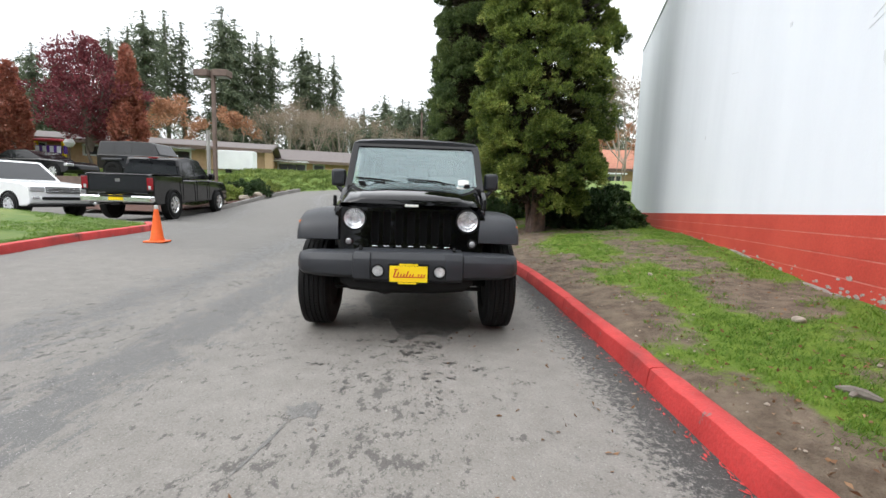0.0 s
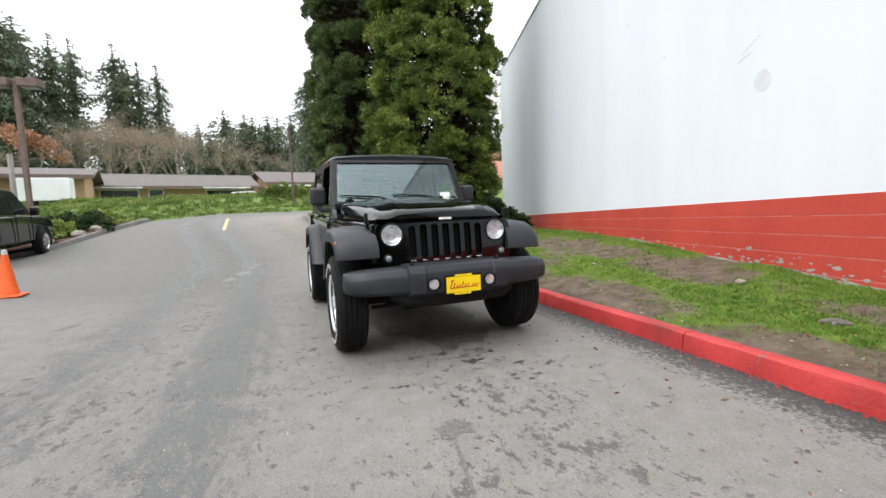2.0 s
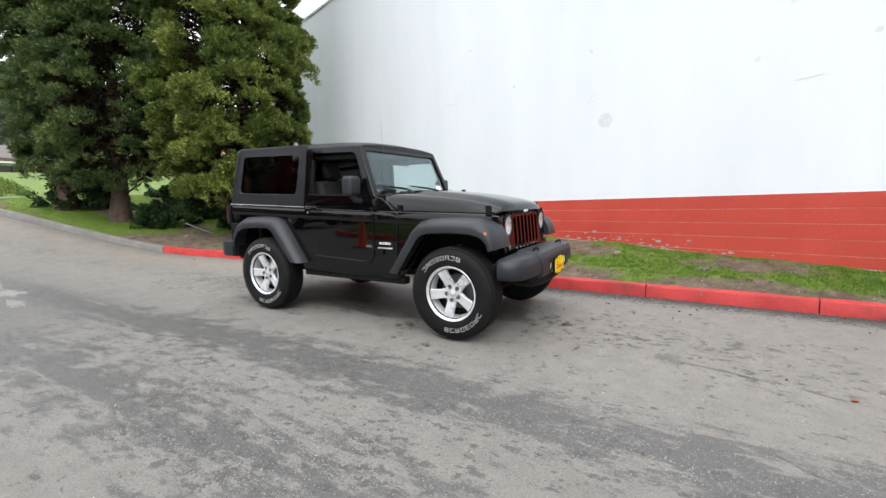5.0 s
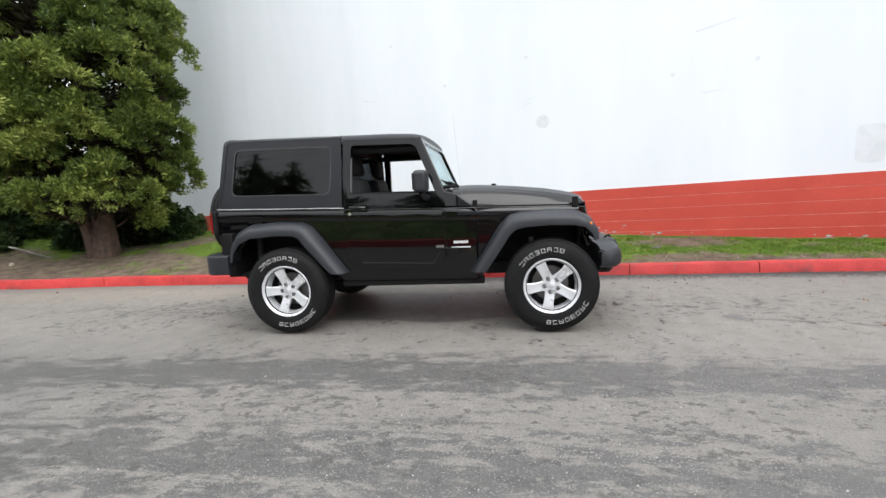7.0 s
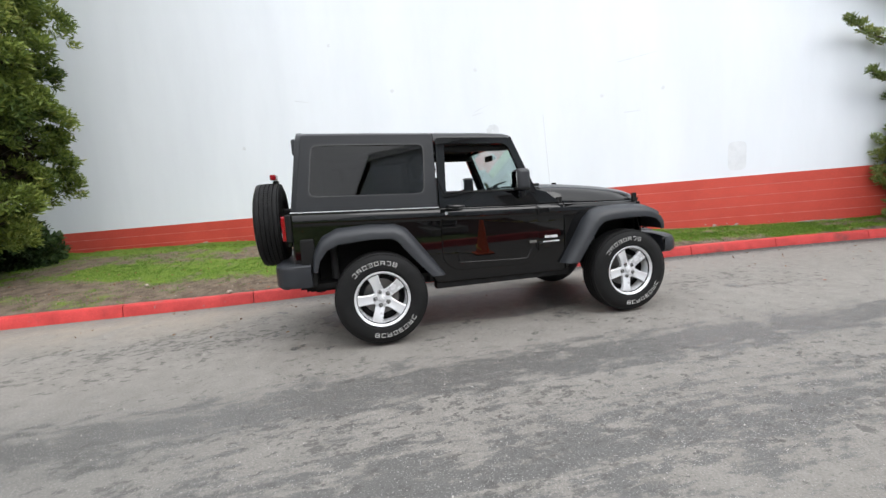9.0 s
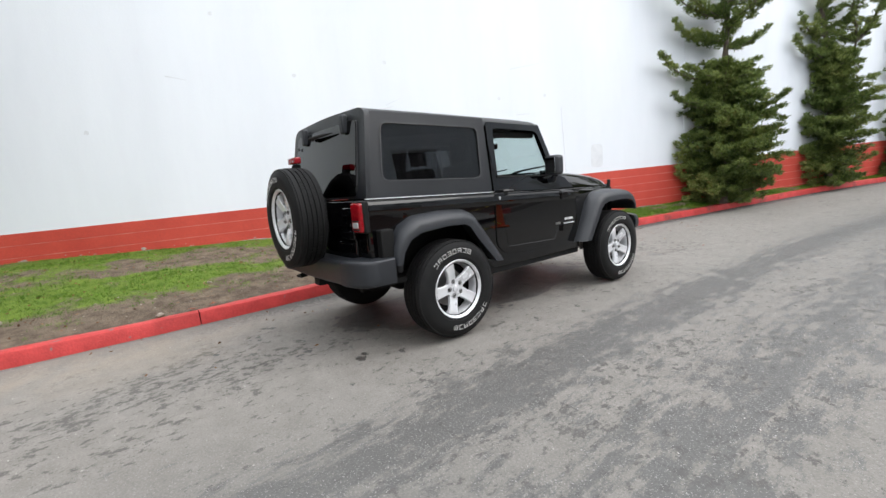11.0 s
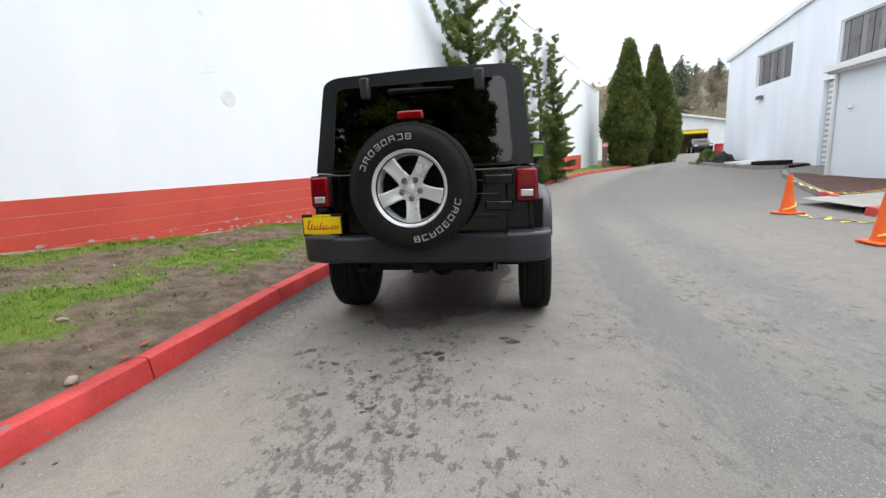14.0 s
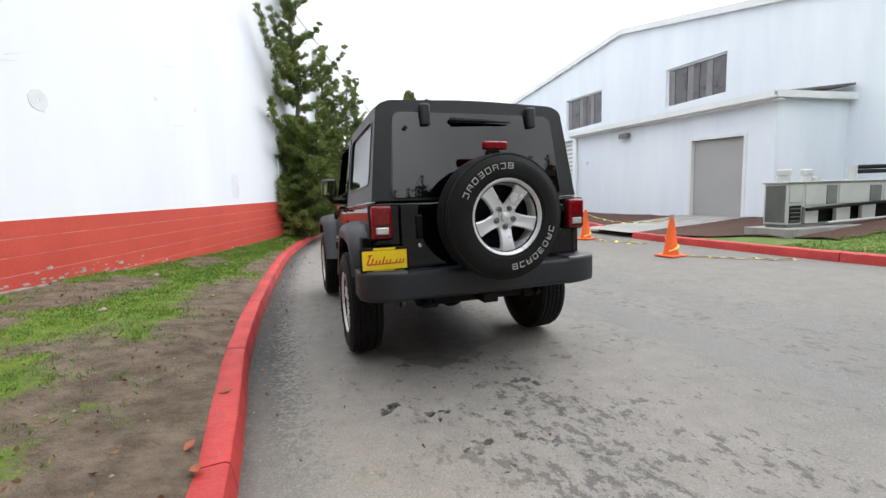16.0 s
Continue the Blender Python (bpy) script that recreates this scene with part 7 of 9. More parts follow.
def number_plate(m, parent):
    """Dealer plate in a black frame: yellow, with plain red and dark bars for its print."""
    fr = part("plate_frame", box(-0.012, 0.004, -0.155, 0.155, -0.080, 0.080), M["black"], parent, bevel=0.006)
    fr.matrix_local = m
    part("plate", box(0.004, 0.008, -0.143, 0.143, -0.062, 0.060), M["yellow"], fr, "yellow plate with plain red bars")
    # trade name as plain slanted strokes under one long bar
    for k, (y0, hh) in enumerate(((-0.118, 0.062), (-0.092, 0.040), (-0.066, 0.026), (-0.044, 0.026), (-0.022, 0.048), (0.002, 0.026), (0.024, 0.026), (0.046, 0.008), (0.066, 0.026), (0.088, 0.026), (0.110, 0.026))):
        sl = 0.35
        b = plate([(y0, -0.026), (y0 + 0.009, -0.026), (y0 + 0.009 + sl * hh, -0.026 + hh), (y0 + sl * hh, -0.026 + hh)], [], 0.008, 0.0095, lambda u, v, d: (d, u, v))
        part("print_bar", b, M["plate_red"], fr)
    for y0, y1, z in ((-0.112, 0.118, -0.027), (-0.108, -0.078, 0.030)):
        part("print_bar", plate([(y0, z - 0.003), (y1, z), (y1, z + 0.006), (y0, z + 0.005)], [], 0.0079, 0.0093, lambda u, v, d: (d, u, v)), M["plate_red"], fr)
    part("print_bar", box(0.004, 0.0065, -0.07, 0.07, 0.063, 0.077), M["yellow"], fr)
    part("print_bar", box(0.004, 0.0065, -0.08, 0.06, -0.078, -0.065), M["yellow"], fr)
    return fr


number_plate(pose(0.682, CY, 0.577), car)

# windscreen: frame, glass, wipers, sticker
WB, WT = Vector((-0.90, 0, 1.25)), Vector((-1.105, 0, 1.752))
WN = Vector((0.502, 0, 0.205)).normalized()


def screen(u, v, d):
    p = WB.lerp(WT, v) + WN * d
    return (p.x, u, p.z)


wo = rounded([(-0.738, 0.0), (0.738, 0.0), (0.69, 1.0), (-0.69, 1.0)], [0.02, 0.02, 0.05, 0.05])
wi = rounded([(-0.688, 0.065), (0.688, 0.065), (0.643, 0.915), (-0.643, 0.915)], 0.045)
part("windscreen_frame", plate(wo, [wi], -0.045, 0.0, screen), M["paint_black"], car, bevel=0.012, segs=3)
g = part("windscreen", plate(rounded([(-0.70, 0.05), (0.70, 0.05), (0.655, 0.93), (-0.655, 0.93)], 0.05), [], -0.022, -0.017, screen), M["glass_clear"], car)
g.visible_shadow = False
part("sticker", plate([(0.48, 0.11), (0.60, 0.11), (0.595, 0.235), (0.478, 0.235)], [], -0.016, -0.014, screen), M["paper"], car, "white window sticker")
for y0, y1 in ((-0.10, -0.655), (0.45, -0.095)):
    w = bmesh.new()
    m0 = y0 * 0.55 + y1 * 0.45
    add_tube(w, [screen(y0 + 0.02, -0.02, 0.03), screen(y0 - 0.03, 0.07, 0.034), screen(y0 - 0.16, 0.125, 0.028), screen(m0, 0.165, 0.016)], 0.01, 6, [0.014, 0.012, 0.009, 0.006])
    add_tube(w, [screen(y0 - 0.06, 0.118, 0.006), screen(m0, 0.156, 0.010), screen(y1, 0.205, 0.004)], 0.009, 6, [0.006, 0.011, 0.006])
    part("wiper", w, M["black"], car, smooth=True)
part("inner_mirror", box(-1.10, -1.08, -0.11, 0.11, 1.58, 1.64), M["black"], car, bevel=0.012)
part("antenna", tube([(-0.74, -0.735, 1.10), (-0.745, -0.75, 1.16), (-0.80, -0.75, 1.92)], 0.0006, 6), M["steel"], car)

# hardtop: sides with windows, rear frame, roof panels
def rear_x(z):
    return -3.115 + max(0, z - 1.18) * 0.15


for s in (-1, 1):
    ho = rounded([(-3.112, belt(-3.11) + 0.012), (-1.862, belt(-1.862) + 0.012), (-1.852, 1.798), (-2.995, 1.825), (-3.04, 1.66)], [0.01, 0.01, 0.02, 0.05, 0.1])
    hi = rounded([(-2.955, 1.315), (-1.975, 1.283), (-1.945, 1.712), (-2.90, 1.738)], 0.06)
    ht = part("hardtop_side", side_plate(ho, [hi], -0.035, 0.0, s), M["hardtop"], car, "matt black hardtop side", bevel=0.01)
    ring_o = rounded([(-2.964, 1.306), (-1.966, 1.274), (-1.937, 1.720), (-2.906, 1.747)], 0.066)
    part("window_seal", side_plate(ring_o, [hi], -0.004, 0.006, s), M["seal"], ht)
    part("quarter_window", side_plate(rounded([(-2.965, 1.305), (-1.965, 1.273), (-1.937, 1.72), (-2.908, 1.747)], 0.065), [], -0.012, -0.007, s), M["glass_side"], ht)


def roof_ring(x, zt):
    hw = side_y(x, zt) + 0.004
    half = [(hw, zt - 0.075), (hw - 0.004, zt - 0.035), (hw - 0.022, zt - 0.008), (hw - 0.06, zt + 0.006), (0.42, zt + 0.024), (0.0, zt + 0.034)]
    low = [(0.0, zt - 0.01), (0.42, zt - 0.02), (hw - 0.05, zt - 0.05), (hw - 0.03, zt - 0.075)]
    return [(x, -y, z) for y, z in half[:-1]] + [(x, y, z) for y, z in reversed(half)] + [(x, y, z) for y, z in reversed(low)] + [(x, -y, z) for y, z in low[1:]]


part("hardtop_roof", skin([roof_ring(-3.015, 1.79), roof_ring(-3.0, 1.84), roof_ring(-2.95, 1.842), roof_ring(-2.4, 1.828), roof_ring(-1.858, 1.810)]), M["hardtop"], car, smooth=True)
part("roof_panel", skin([roof_ring(-1.848, 1.810), roof_ring(-1.4, 1.796), roof_ring(-1.18, 1.782), roof_ring(-1.12, 1.768), roof_ring(-1.10, 1.755)]), M["hardtop"], car, smooth=True)


def back(u, v, d):
    return (rear_x(v) - d, u, v)


bo = rounded([(-0.772, 1.195), (0.772, 1.195), (0.70, 1.82), (0.62, 1.858), (0.0, 1.878), (-0.62, 1.858), (-0.70, 1.82)], [0.01, 0.01, 0.05, 0.05, 0.2, 0.05, 0.05])
bi = rounded([(-0.63, 1.24), (0.63, 1.24), (0.588, 1.770), (-0.588, 1.770)], [0.03, 0.03, 0.06, 0.06])
rf = part("hardtop_rear", plate(bo, [bi], -0.04, 0.0, back), M["hardtop"], car, "matt black hardtop rear frame", bevel=0.012)
part("window_seal", plate(rounded([(-0.645, 1.228), (0.645, 1.228), (0.598, 1.782), (-0.598, 1.782)], 0.06), [bi], -0.005, 0.008, back), M["seal"], rf)
rg = part("rear_window", plate(rounded([(-0.635, 1.215), (0.635, 1.215), (0.594, 1.777), (-0.594, 1.777)], [0.03, 0.03, 0.06, 0.06]), [], 0.009, 0.014, back), M["glass_tint"], car, "tinted rear window")
for y in (-0.425, 0.375):
    h = box(-3.082, -3.03, y - 0.032, y + 0.032, 1.69, 1.832)
    part("window_hinge", h, M["plastic"], rg, bevel=0.012)
part("window_stay", lathe([(0, 0.012), (0.012, 0.01), (0.014, 0.0), (0, 0.0)], 14, "x", (-3.075, 0.52, 1.67)), M["black"], rg)
w = bmesh.new()
add_tube(w, [(-3.06, 0.19, 1.727), (-3.09, 0.17, 1.724), (-3.085, -0.05, 1.724), (-3.077, -0.25, 1.72)], 0.01, 6, [0.022, 0.018, 0.012, 0.006])
part("rear_wiper", w, M["black"], car, smooth=True)

# tailgate, rear panel and lamps
part("rear_panel", box(-3.12, -3.07, -0.75, 0.75, 0.60, 1.185), M["paint_black"], car, bevel=0.02, segs=3)
tg = part("tailgate", box(-3.142, -3.11, -0.60, 0.60, 0.64, 1.178), M["paint_black"], car, bevel=0.012, segs=3)
for z in (0.86, 1.0, 1.09):
    part("tailgate_rib", box(-3.150, -3.138, -0.55, -0.30, z - 0.012, z + 0.012), M["paint_black"], tg, bevel=0.005)
for z in (0.925, 1.10):
    part("tailgate_hinge", box(-3.172, -3.135, -0.64, -0.45, z - 0.032, z + 0.032), M["paint_black"], tg, bevel=0.01)
part("latch_handle", box(-3.165, -3.14, 0.45, 0.49, 0.94, 1.10), M["black"], tg, bevel=0.01)
part("tailgate_lock", lathe([(0, -0.012), (0.014, -0.01), (0.016, 0.0), (0, 0.0)], 14, "x", (-3.142, 0.47, 0.90)), M["chrome"], tg)
part("spare_mount", box(-3.30, -3.13, -0.14, 0.12, 0.94, 1.22), M["black"], car, bevel=0.02)
st = box(-3.33, -3.28, -0.045, 0.045, 1.20, 1.50)
part("lamp_bracket", st, M["black"], car, bevel=0.01)
part("stop_lamp", box(-3.345, -3.29, -0.088, 0.074, 1.503, 1.555), M["red_lens"], car, "red high stop lamp", bevel=0.01)
for s in (-1, 1):
    y0, y1 = sorted((s * 0.655, s * 0.80))
    part("lamp_housing", box(-3.165, -3.115, y0 - 0.004, y1 + 0.004, 0.945, 1.176), M["black"], car, bevel=0.012)
    tl = part("tail_lamp", box(-3.195, -3.125, y0 + 0.006, y1 - 0.006, 0.955, 1.166), M["red_lens"], car, "dark red tail lamp with a clear lower lens", bevel=0.016, segs=3)
    part("reverse_lens", box(-3.2005, -3.185, y0 + 0.030, y1 - 0.034, 0.985, 1.030), M["white_lens"], tl, bevel=0.006)
    for z in (1.036, 0.972):
        part("lamp_bezel", box(-3.1985, -3.19, y0 + 0.016, y1 - 0.02, z, z + 0.008), M["black"], tl)
    for k in range(5):
        part("lens_rib", box(-3.198, -3.190, y0 + 0.022, y1 - 0.026, 1.055 + k * 0.018, 1.059 + k * 0.018), M["red_lens"], tl)
number_plate(pose(-3.20, 0.722, 0.826, 0, 0, 180), car)
part("plate_bracket", box(-3.195, -3.12, 0.60, 0.74, 0.80, 0.90), M["black"], car, bevel=0.01)
part("plate_lamp", box(-3.20, -3.15, 0.68, 0.76, 0.92, 0.945), M["black"], car, bevel=0.008)

# rear bumper
secs = []
for y, x0, x1, z0, z1 in ((-0.888, -2.99, -3.13, 0.585, 0.742), (-0.879, -2.985, -3.185, 0.568, 0.752), (-0.83, -2.985, -3.245, 0.560, 0.757), (-0.72, -3.03, -3.283, 0.557, 0.757), (-0.60, -3.06, -3.298, 0.556, 0.756), (-0.585, -3.06, -3.292, 0.56, 0.742), (0.0, -3.06, -3.30, 0.555, 0.742)):
    secs.append((y, x0, x1, z0, z1))
secs += [(-y, a, b, c, d) for y, a, b, c, d in reversed(secs[:-1])]
rings = []
for y, x0, x1, z0, z1 in secs:
    rings.append([(x0, y, z0), (x1 + 0.03, y, z0), (x1 + 0.008, y, z0 + 0.012), (x1 + 0.001, y, z0 + 0.026), (x1, y, z0 + 0.034), (x1, y, z1 - 0.028), (x1 + 0.001, y, z1 - 0.020), (x1 + 0.006, y, z1 - 0.008), (x1 + 0.020, y, z1), (x1 + 0.030, y, z1), (x0, y, z1)])
part("rear_bumper", skin(rings), M["plastic"], car, "matt dark grey plastic rear bumper", smooth=True)

# chassis and running gear
for s in (-1, 1):
    part("chassis_rail", box(-3.05, 0.46, s * 0.40 - 0.04, s * 0.40 + 0.04, 0.44, 0.55), M["black"], car, bevel=0.01)
    for x in (-2.424, 0):
        bm = bmesh.new()
        pts = [(x + 0.05 + 0.055 * math.cos(t), s * 0.52 + 0.055 * math.sin(t), 0.42 + t * 0.0085) for t in [k * 0.5 for k in range(80)]]
        add_tube(bm, pts, 0.008, 6)
        part("spring", bm, M["black"], car, smooth=True)
        part("damper", tube([(x - 0.10, s * 0.46, 0.34), (x - 0.14, s * 0.44, 0.78)], 0.025, 8), M["steel"], car, smooth=True)
        part("brake_disc", lathe([(0, -0.012), (0.155, -0.012), (0.155, 0.012), (0, 0.012)], 32, "y", (x, s * 0.745, 0.402)), M["steel"], car)
for x, dy in ((-2.424, 0.0), (0, -0.22)):
    ax = tube([(x, -0.72, 0.402), (x, 0.72, 0.402)], 0.045, 12)
    part("axle", ax, M["black"], car, smooth=True)
    part("differential", lathe([(0, -0.12), (0.09, -0.10), (0.13, -0.02), (0.13, 0.03), (0.07, 0.12), (0, 0.13)], 20, "x", (x, dy, 0.40)), M["black"], car, smooth=True)
part("drive_shaft", tube([(-2.3, 0, 0.42), (-1.2, -0.05, 0.52)], 0.035, 10), M["black"], car, smooth=True)
part("transmission", box(-1.6, -0.5, -0.22, 0.2, 0.46, 0.62), M["black"], car, bevel=0.04)
part("skid_plate", box(-1.5, -1.0, -0.45, 0.40, 0.43, 0.46), M["black"], car, bevel=0.01)
part("fuel_tank", box(-2.1, -1.55, -0.55, 0.05, 0.43, 0.58), M["black"], car, bevel=0.03)
part("silencer", tube([(-2.95, -0.48, 0.52), (-2.95, 0.45, 0.52)], 0.085, 16), M["black"], car, smooth=True)
part("exhaust_tip", tube([(-2.90, -0.42, 0.50), (-3.02, -0.46, 0.49), (-3.08, -0.47, 0.47)], 0.024, 12), M["black"], car, smooth=True)
part("track_bar", tube([(0.2, -0.5, 0.40), (0.18, 0.5, 0.50)], 0.02, 8), M["black"], car, smooth=True)
part("steering_bar", tube([(0.24, -0.62, 0.38), (0.24, 0.62, 0.38)], 0.017, 8), M["black"], car, smooth=True)
part("rear_tow_hook", tube([(-3.16, 0.46, 0.555), (-3.20, 0.46, 0.515), (-3.25, 0.46, 0.505), (-3.24, 0.40, 0.505), (-3.17, 0.40, 0.515)], 0.014, 8), M["black"], car, smooth=True)
part("hitch", box(-3.25, -3.05, -0.05, 0.06, 0.48, 0.55), M["black"], car, bevel=0.008)
part("engine", box(-0.55, 0.28, -0.40, 0.42, 0.50, 1.04), M["black"], car, bevel=0.03)
part("floor_pan", box(-3.10, -0.62, -0.72, 0.72, 0.52, 0.56), M["black"], car)
part("firewall", box(-0.66, -0.62, -0.72, 0.72, 0.52, 1.16), M["black"], car)

# cabin
dash = box(-1.08, -0.86, -0.68, 0.68, 0.95, 1.23)
dsh = part("dashboard", dash, M["fabric"], car, bevel=0.05, segs=3)
part("instrument_hood", box(-1.11, -0.97, 0.20, 0.54, 1.13, 1.25), M["fabric"], dsh, bevel=0.03)
part("centre_stack", box(-1.12, -1.03, -0.14, 0.14, 0.75, 1.17), M["fabric"], dsh, bevel=0.02)
sw = bmesh.new()
pts = []
for k in range(33):
    t = 2 * math.pi * k / 32
    pts.append(Vector((-1.22, 0.37, 1.12)) + Matrix.Rotation(radians(-25), 3, "Y") @ Vector((0, 0.185 * math.cos(t), 0.185 * math.sin(t))))
add_tube(sw, pts, 0.016, 8)
add_tube(sw, [(-1.08, 0.37, 1.06), (-1.22, 0.37, 1.12)], 0.05, 10)
for t in (0, 2.1, 4.2):
    e = Vector((-1.22, 0.37, 1.12)) + Matrix.Rotation(radians(-25), 3, "Y") @ Vector((0, 0.18 * math.cos(t), 0.18 * math.sin(t)))
    add_tube(sw, [(-1.21, 0.37, 1.115), e], 0.016, 6)
part("steering_wheel", sw, M["fabric"], car, smooth=True)
for y in (-0.36, 0.36):
    seat = part("front_seat", box(-1.72, -1.22, y - 0.25, y + 0.25, 0.74, 0.90), M["fabric"], car, bevel=0.05, segs=3)
    part("backrest", box(-0.07, 0.07, y - 0.24, y + 0.24, 0.0, 0.58, pose(-1.72, 0, 0.86, 0, -14, 0)), M["fabric"], seat, bevel=0.055, segs=3)
    part("headrest", box(-0.05, 0.05, y - 0.12, y + 0.12, 0.60, 0.80, pose(-1.72, 0, 0.86, 0, -10, 0)), M["fabric"], seat, bevel=0.045, segs=3)
    part("seat_base", box(-1.68, -1.28, y - 0.2, y + 0.2, 0.56, 0.75), M["black"], seat)
rs = part("rear_seat", box(-2.55, -2.15, -0.48, 0.48, 0.80, 0.94), M["fabric"], car, bevel=0.05, segs=3)
part("backrest", box(-0.06, 0.06, -0.48, 0.48, 0.0, 0.52, pose(-2.56, 0, 0.90, 0, -10, 0)), M["fabric"], rs, bevel=0.05, segs=3)
for y in (-0.25, 0.25):
    part("headrest", box(-0.045, 0.045, y - 0.11, y + 0.11, 0.54, 0.68, pose(-2.56, 0, 0.90, 0, -8, 0)), M["fabric"], rs, bevel=0.04)
for x, zt in ((-1.88, 1.70), (-2.80, 1.66)):
    part("roll_bar", tube([(x, -0.62, 0.58), (x, -0.61, 1.50), (x, -0.55, zt - 0.04), (x, -0.45, zt), (x, 0.45, zt), (x, 0.55, zt - 0.04), (x, 0.61, 1.50), (x, 0.62, 0.58)], 0.032, 10), M["fabric"], car, smooth=True)
for s in (-1, 1):
    part("roll_bar", tube([(-2.80, s * 0.56, 1.62), (-1.88, s * 0.57, 1.675), (-1.10, s * 0.60, 1.665)], 0.03, 10), M["fabric"], car, smooth=True)
    part("inner_trim", box(-1.82, -0.92, min(s * 0.70, s * 0.74), max(s * 0.70, s * 0.74), 0.60, 1.20), M["fabric"], car, bevel=0.02)
part("headliner", box(-2.93, -1.10, -0.60, 0.60, 1.735, 1.745), M["fabric"], car)

# ---- ivy bank, island and grounds at the driveway's upper end ----
def bank_h(x, y):
    u = min(1, max(0, (y - 23.6 - 0.12 * (x + 6)) / 2.2))
    v = min(1, max(0, (32 - y) / 4))
    e = min(1, max(0, (x + 16) / 2)) * min(1, max(0, (0.8 - x) / 1.6))
    return (0.72 * u * v + 0.12 * noise.noise((x * 0.6, y * 0.6, 3)) * u) * e


bank = grid_mesh("bank", spaced(-16, 1, 0.5), spaced(23.3, 32, 0.4), lambda x, y: (x, y, road_z(x, y) - 0.06 + bank_h(x, y)), M["grass_far"])
tagged(bank, "low grassy bank along the upper parking", "bank", kind="structure")
rng = np.random.default_rng(81)
px, py = rng.uniform(-15.5, 0.6, 3600), rng.uniform(23.6, 31.5, 3600)
pz = np.array([road_z(a, b) - 0.03 + bank_h(a, b) for a, b in zip(px, py)])
ok = np.array([bank_h(a, b) > 0.06 for a, b in zip(px, py)])
pp = np.stack([px, py, pz], axis=1)[ok]
ivy = mesh_from("ivy", clumps(pp, np.tile([0, 0, 1.0], (len(pp), 1)), 24, 0.20, 0.10, 0.045, rng, 0.6), None, M["ivy"])
tagged(ivy, "bright green ivy covering the bank", "ivy", kind="stuff")

bush("low_shrub", -3.0, 27.0, road_z(-3.0, 27.0) + 0.45, 1.5, 1.0, 0.95, 330, 132, M["ivy"], "rounded green shrub on the ivy bank", per=30, ln=0.1, wd=0.05)

# pale lane line and seams on the asphalt
def strip(name, x0, y0, x1, y1, w, material, label, category):
    n = 14
    d = Vector((x1 - x0, y1 - y0)).normalized()
    s = Vector((-d.y, d.x)) * w / 2
    bm = bmesh.new()
    rows = []
    for i in range(n + 1):
        x, y = x0 + (x1 - x0) * i / n, y0 + (y1 - y0) * i / n
        j = 1 + 0.25 * noise.noise((i * 1.3, x, 2))
        rows.append([bm.verts.new((x + s.x * k * j, y + s.y * k * j, road_z(x + s.x * k, y + s.y * k) + 0.005)) for k in (-1, 1)])
    for a, b in zip(rows, rows[1:]):
        bm.faces.new((a[0], a[1], b[1], b[0]))
    return tagged(to_ob(name, bm, material), label, category, kind="structure")


strip("lane_line", -4.62, 17.6, -4.98, 20.6, 0.12, M["white_line"], "worn yellow painted line on the asphalt", "road marking")
strip("lane_line", -9.5, 7.0, -11.0, 7.0, 0.1, M["white_line"], "worn yellow painted line by the lawn", "road marking")
M["seam"] = mat("pale_crack_filler", (0.26, 0.25, 0.24), (0.17, 0.165, 0.155), scale=6, rough=0.9)

# planted island with a grey kerb
ISL = ((16.6, -11.6), (17.3, -10.1), (18.0, -9.6), (19.5, -9.4), (21.0, -9.3), (22.4, -9.0), (23.4, -8.8))
isl = thing("kerb", pose(0, 0, 0), "grey concrete kerb round the planted island", "kerb", kind="structure")
kerb_run(isl, lambda s: (curve_at(ISL, s), s), [16.6, 17.3, 18.3, 19.6, 21.0, 22.4, 23.4], M["kerb_grey"], h=0.16)
patch("island_bed", M["mulch"], spaced(16.6, 23.4, 0.4), lambda y: -15.5, lambda y: curve_at(ISL, y) - 0.13, 0.16, "brown planted bed with rocks and low shrubs", "bed", rough=0.1)
for i, (x, y, r, h, m) in enumerate(((-10.45, 19.3, 0.6, 0.75, "shrub_light"), (-9.85, 20.7, 0.65, 0.8, "shrub"), (-11.6, 19.0, 0.7, 0.8, "shrub"), (-10.9, 21.3, 0.8, 0.9, "shrub"), (-12.6, 20.6, 0.9, 0.9, "ivy"), (-11.8, 22.3, 1.0, 0.9, "ivy"), (-10.2, 22.4, 0.9, 0.8, "shrub_light"), (-13.4, 19.4, 0.8, 0.8, "shrub"), (-13.8, 22.4, 1.0, 1.0, "ivy"))):
    bush("low_shrub", x, y, road_z(x, y) + 0.1, r, r, h, 110, 90 + i, M[m], "low rounded shrub on the planted island", group="island shrubs", per=26, ln=0.11, wd=0.06)

# raised terrace behind the yard, with a dark timber front
terrace = grid_mesh("terrace", spaced(-45, -14.6, 1.2), [19.98, 20.0, 20.02, *spaced(20.6, 33.5, 0.8)], lambda x, y: (x, y, -0.3 if y < 19.99 else max(1.58 + 0.02 * noise.noise((x, y, 0)), road_z(x, y) + 0.02)), M["grass_far"])
tagged(terrace, "grassy raised terrace behind the parked cars", "terrace", kind="structure")
part("timber", box(-45, -14.6, 19.86, 19.975, -0.2, 1.62), M["wood"], terrace, "dark timber retaining edge")
rng = np.random.default_rng(82)
px, py = rng.uniform(-36, -14.8, 1500), rng.uniform(23.8, 27.5, 1500)
pp = np.stack([px, py, np.array([max(1.58, road_z(a, b)) + 0.55 * math.exp(-((b - 25.4) / 1.0) ** 2) * rng.uniform(0.3, 1.1) for a, b in zip(px, py)])], axis=1)
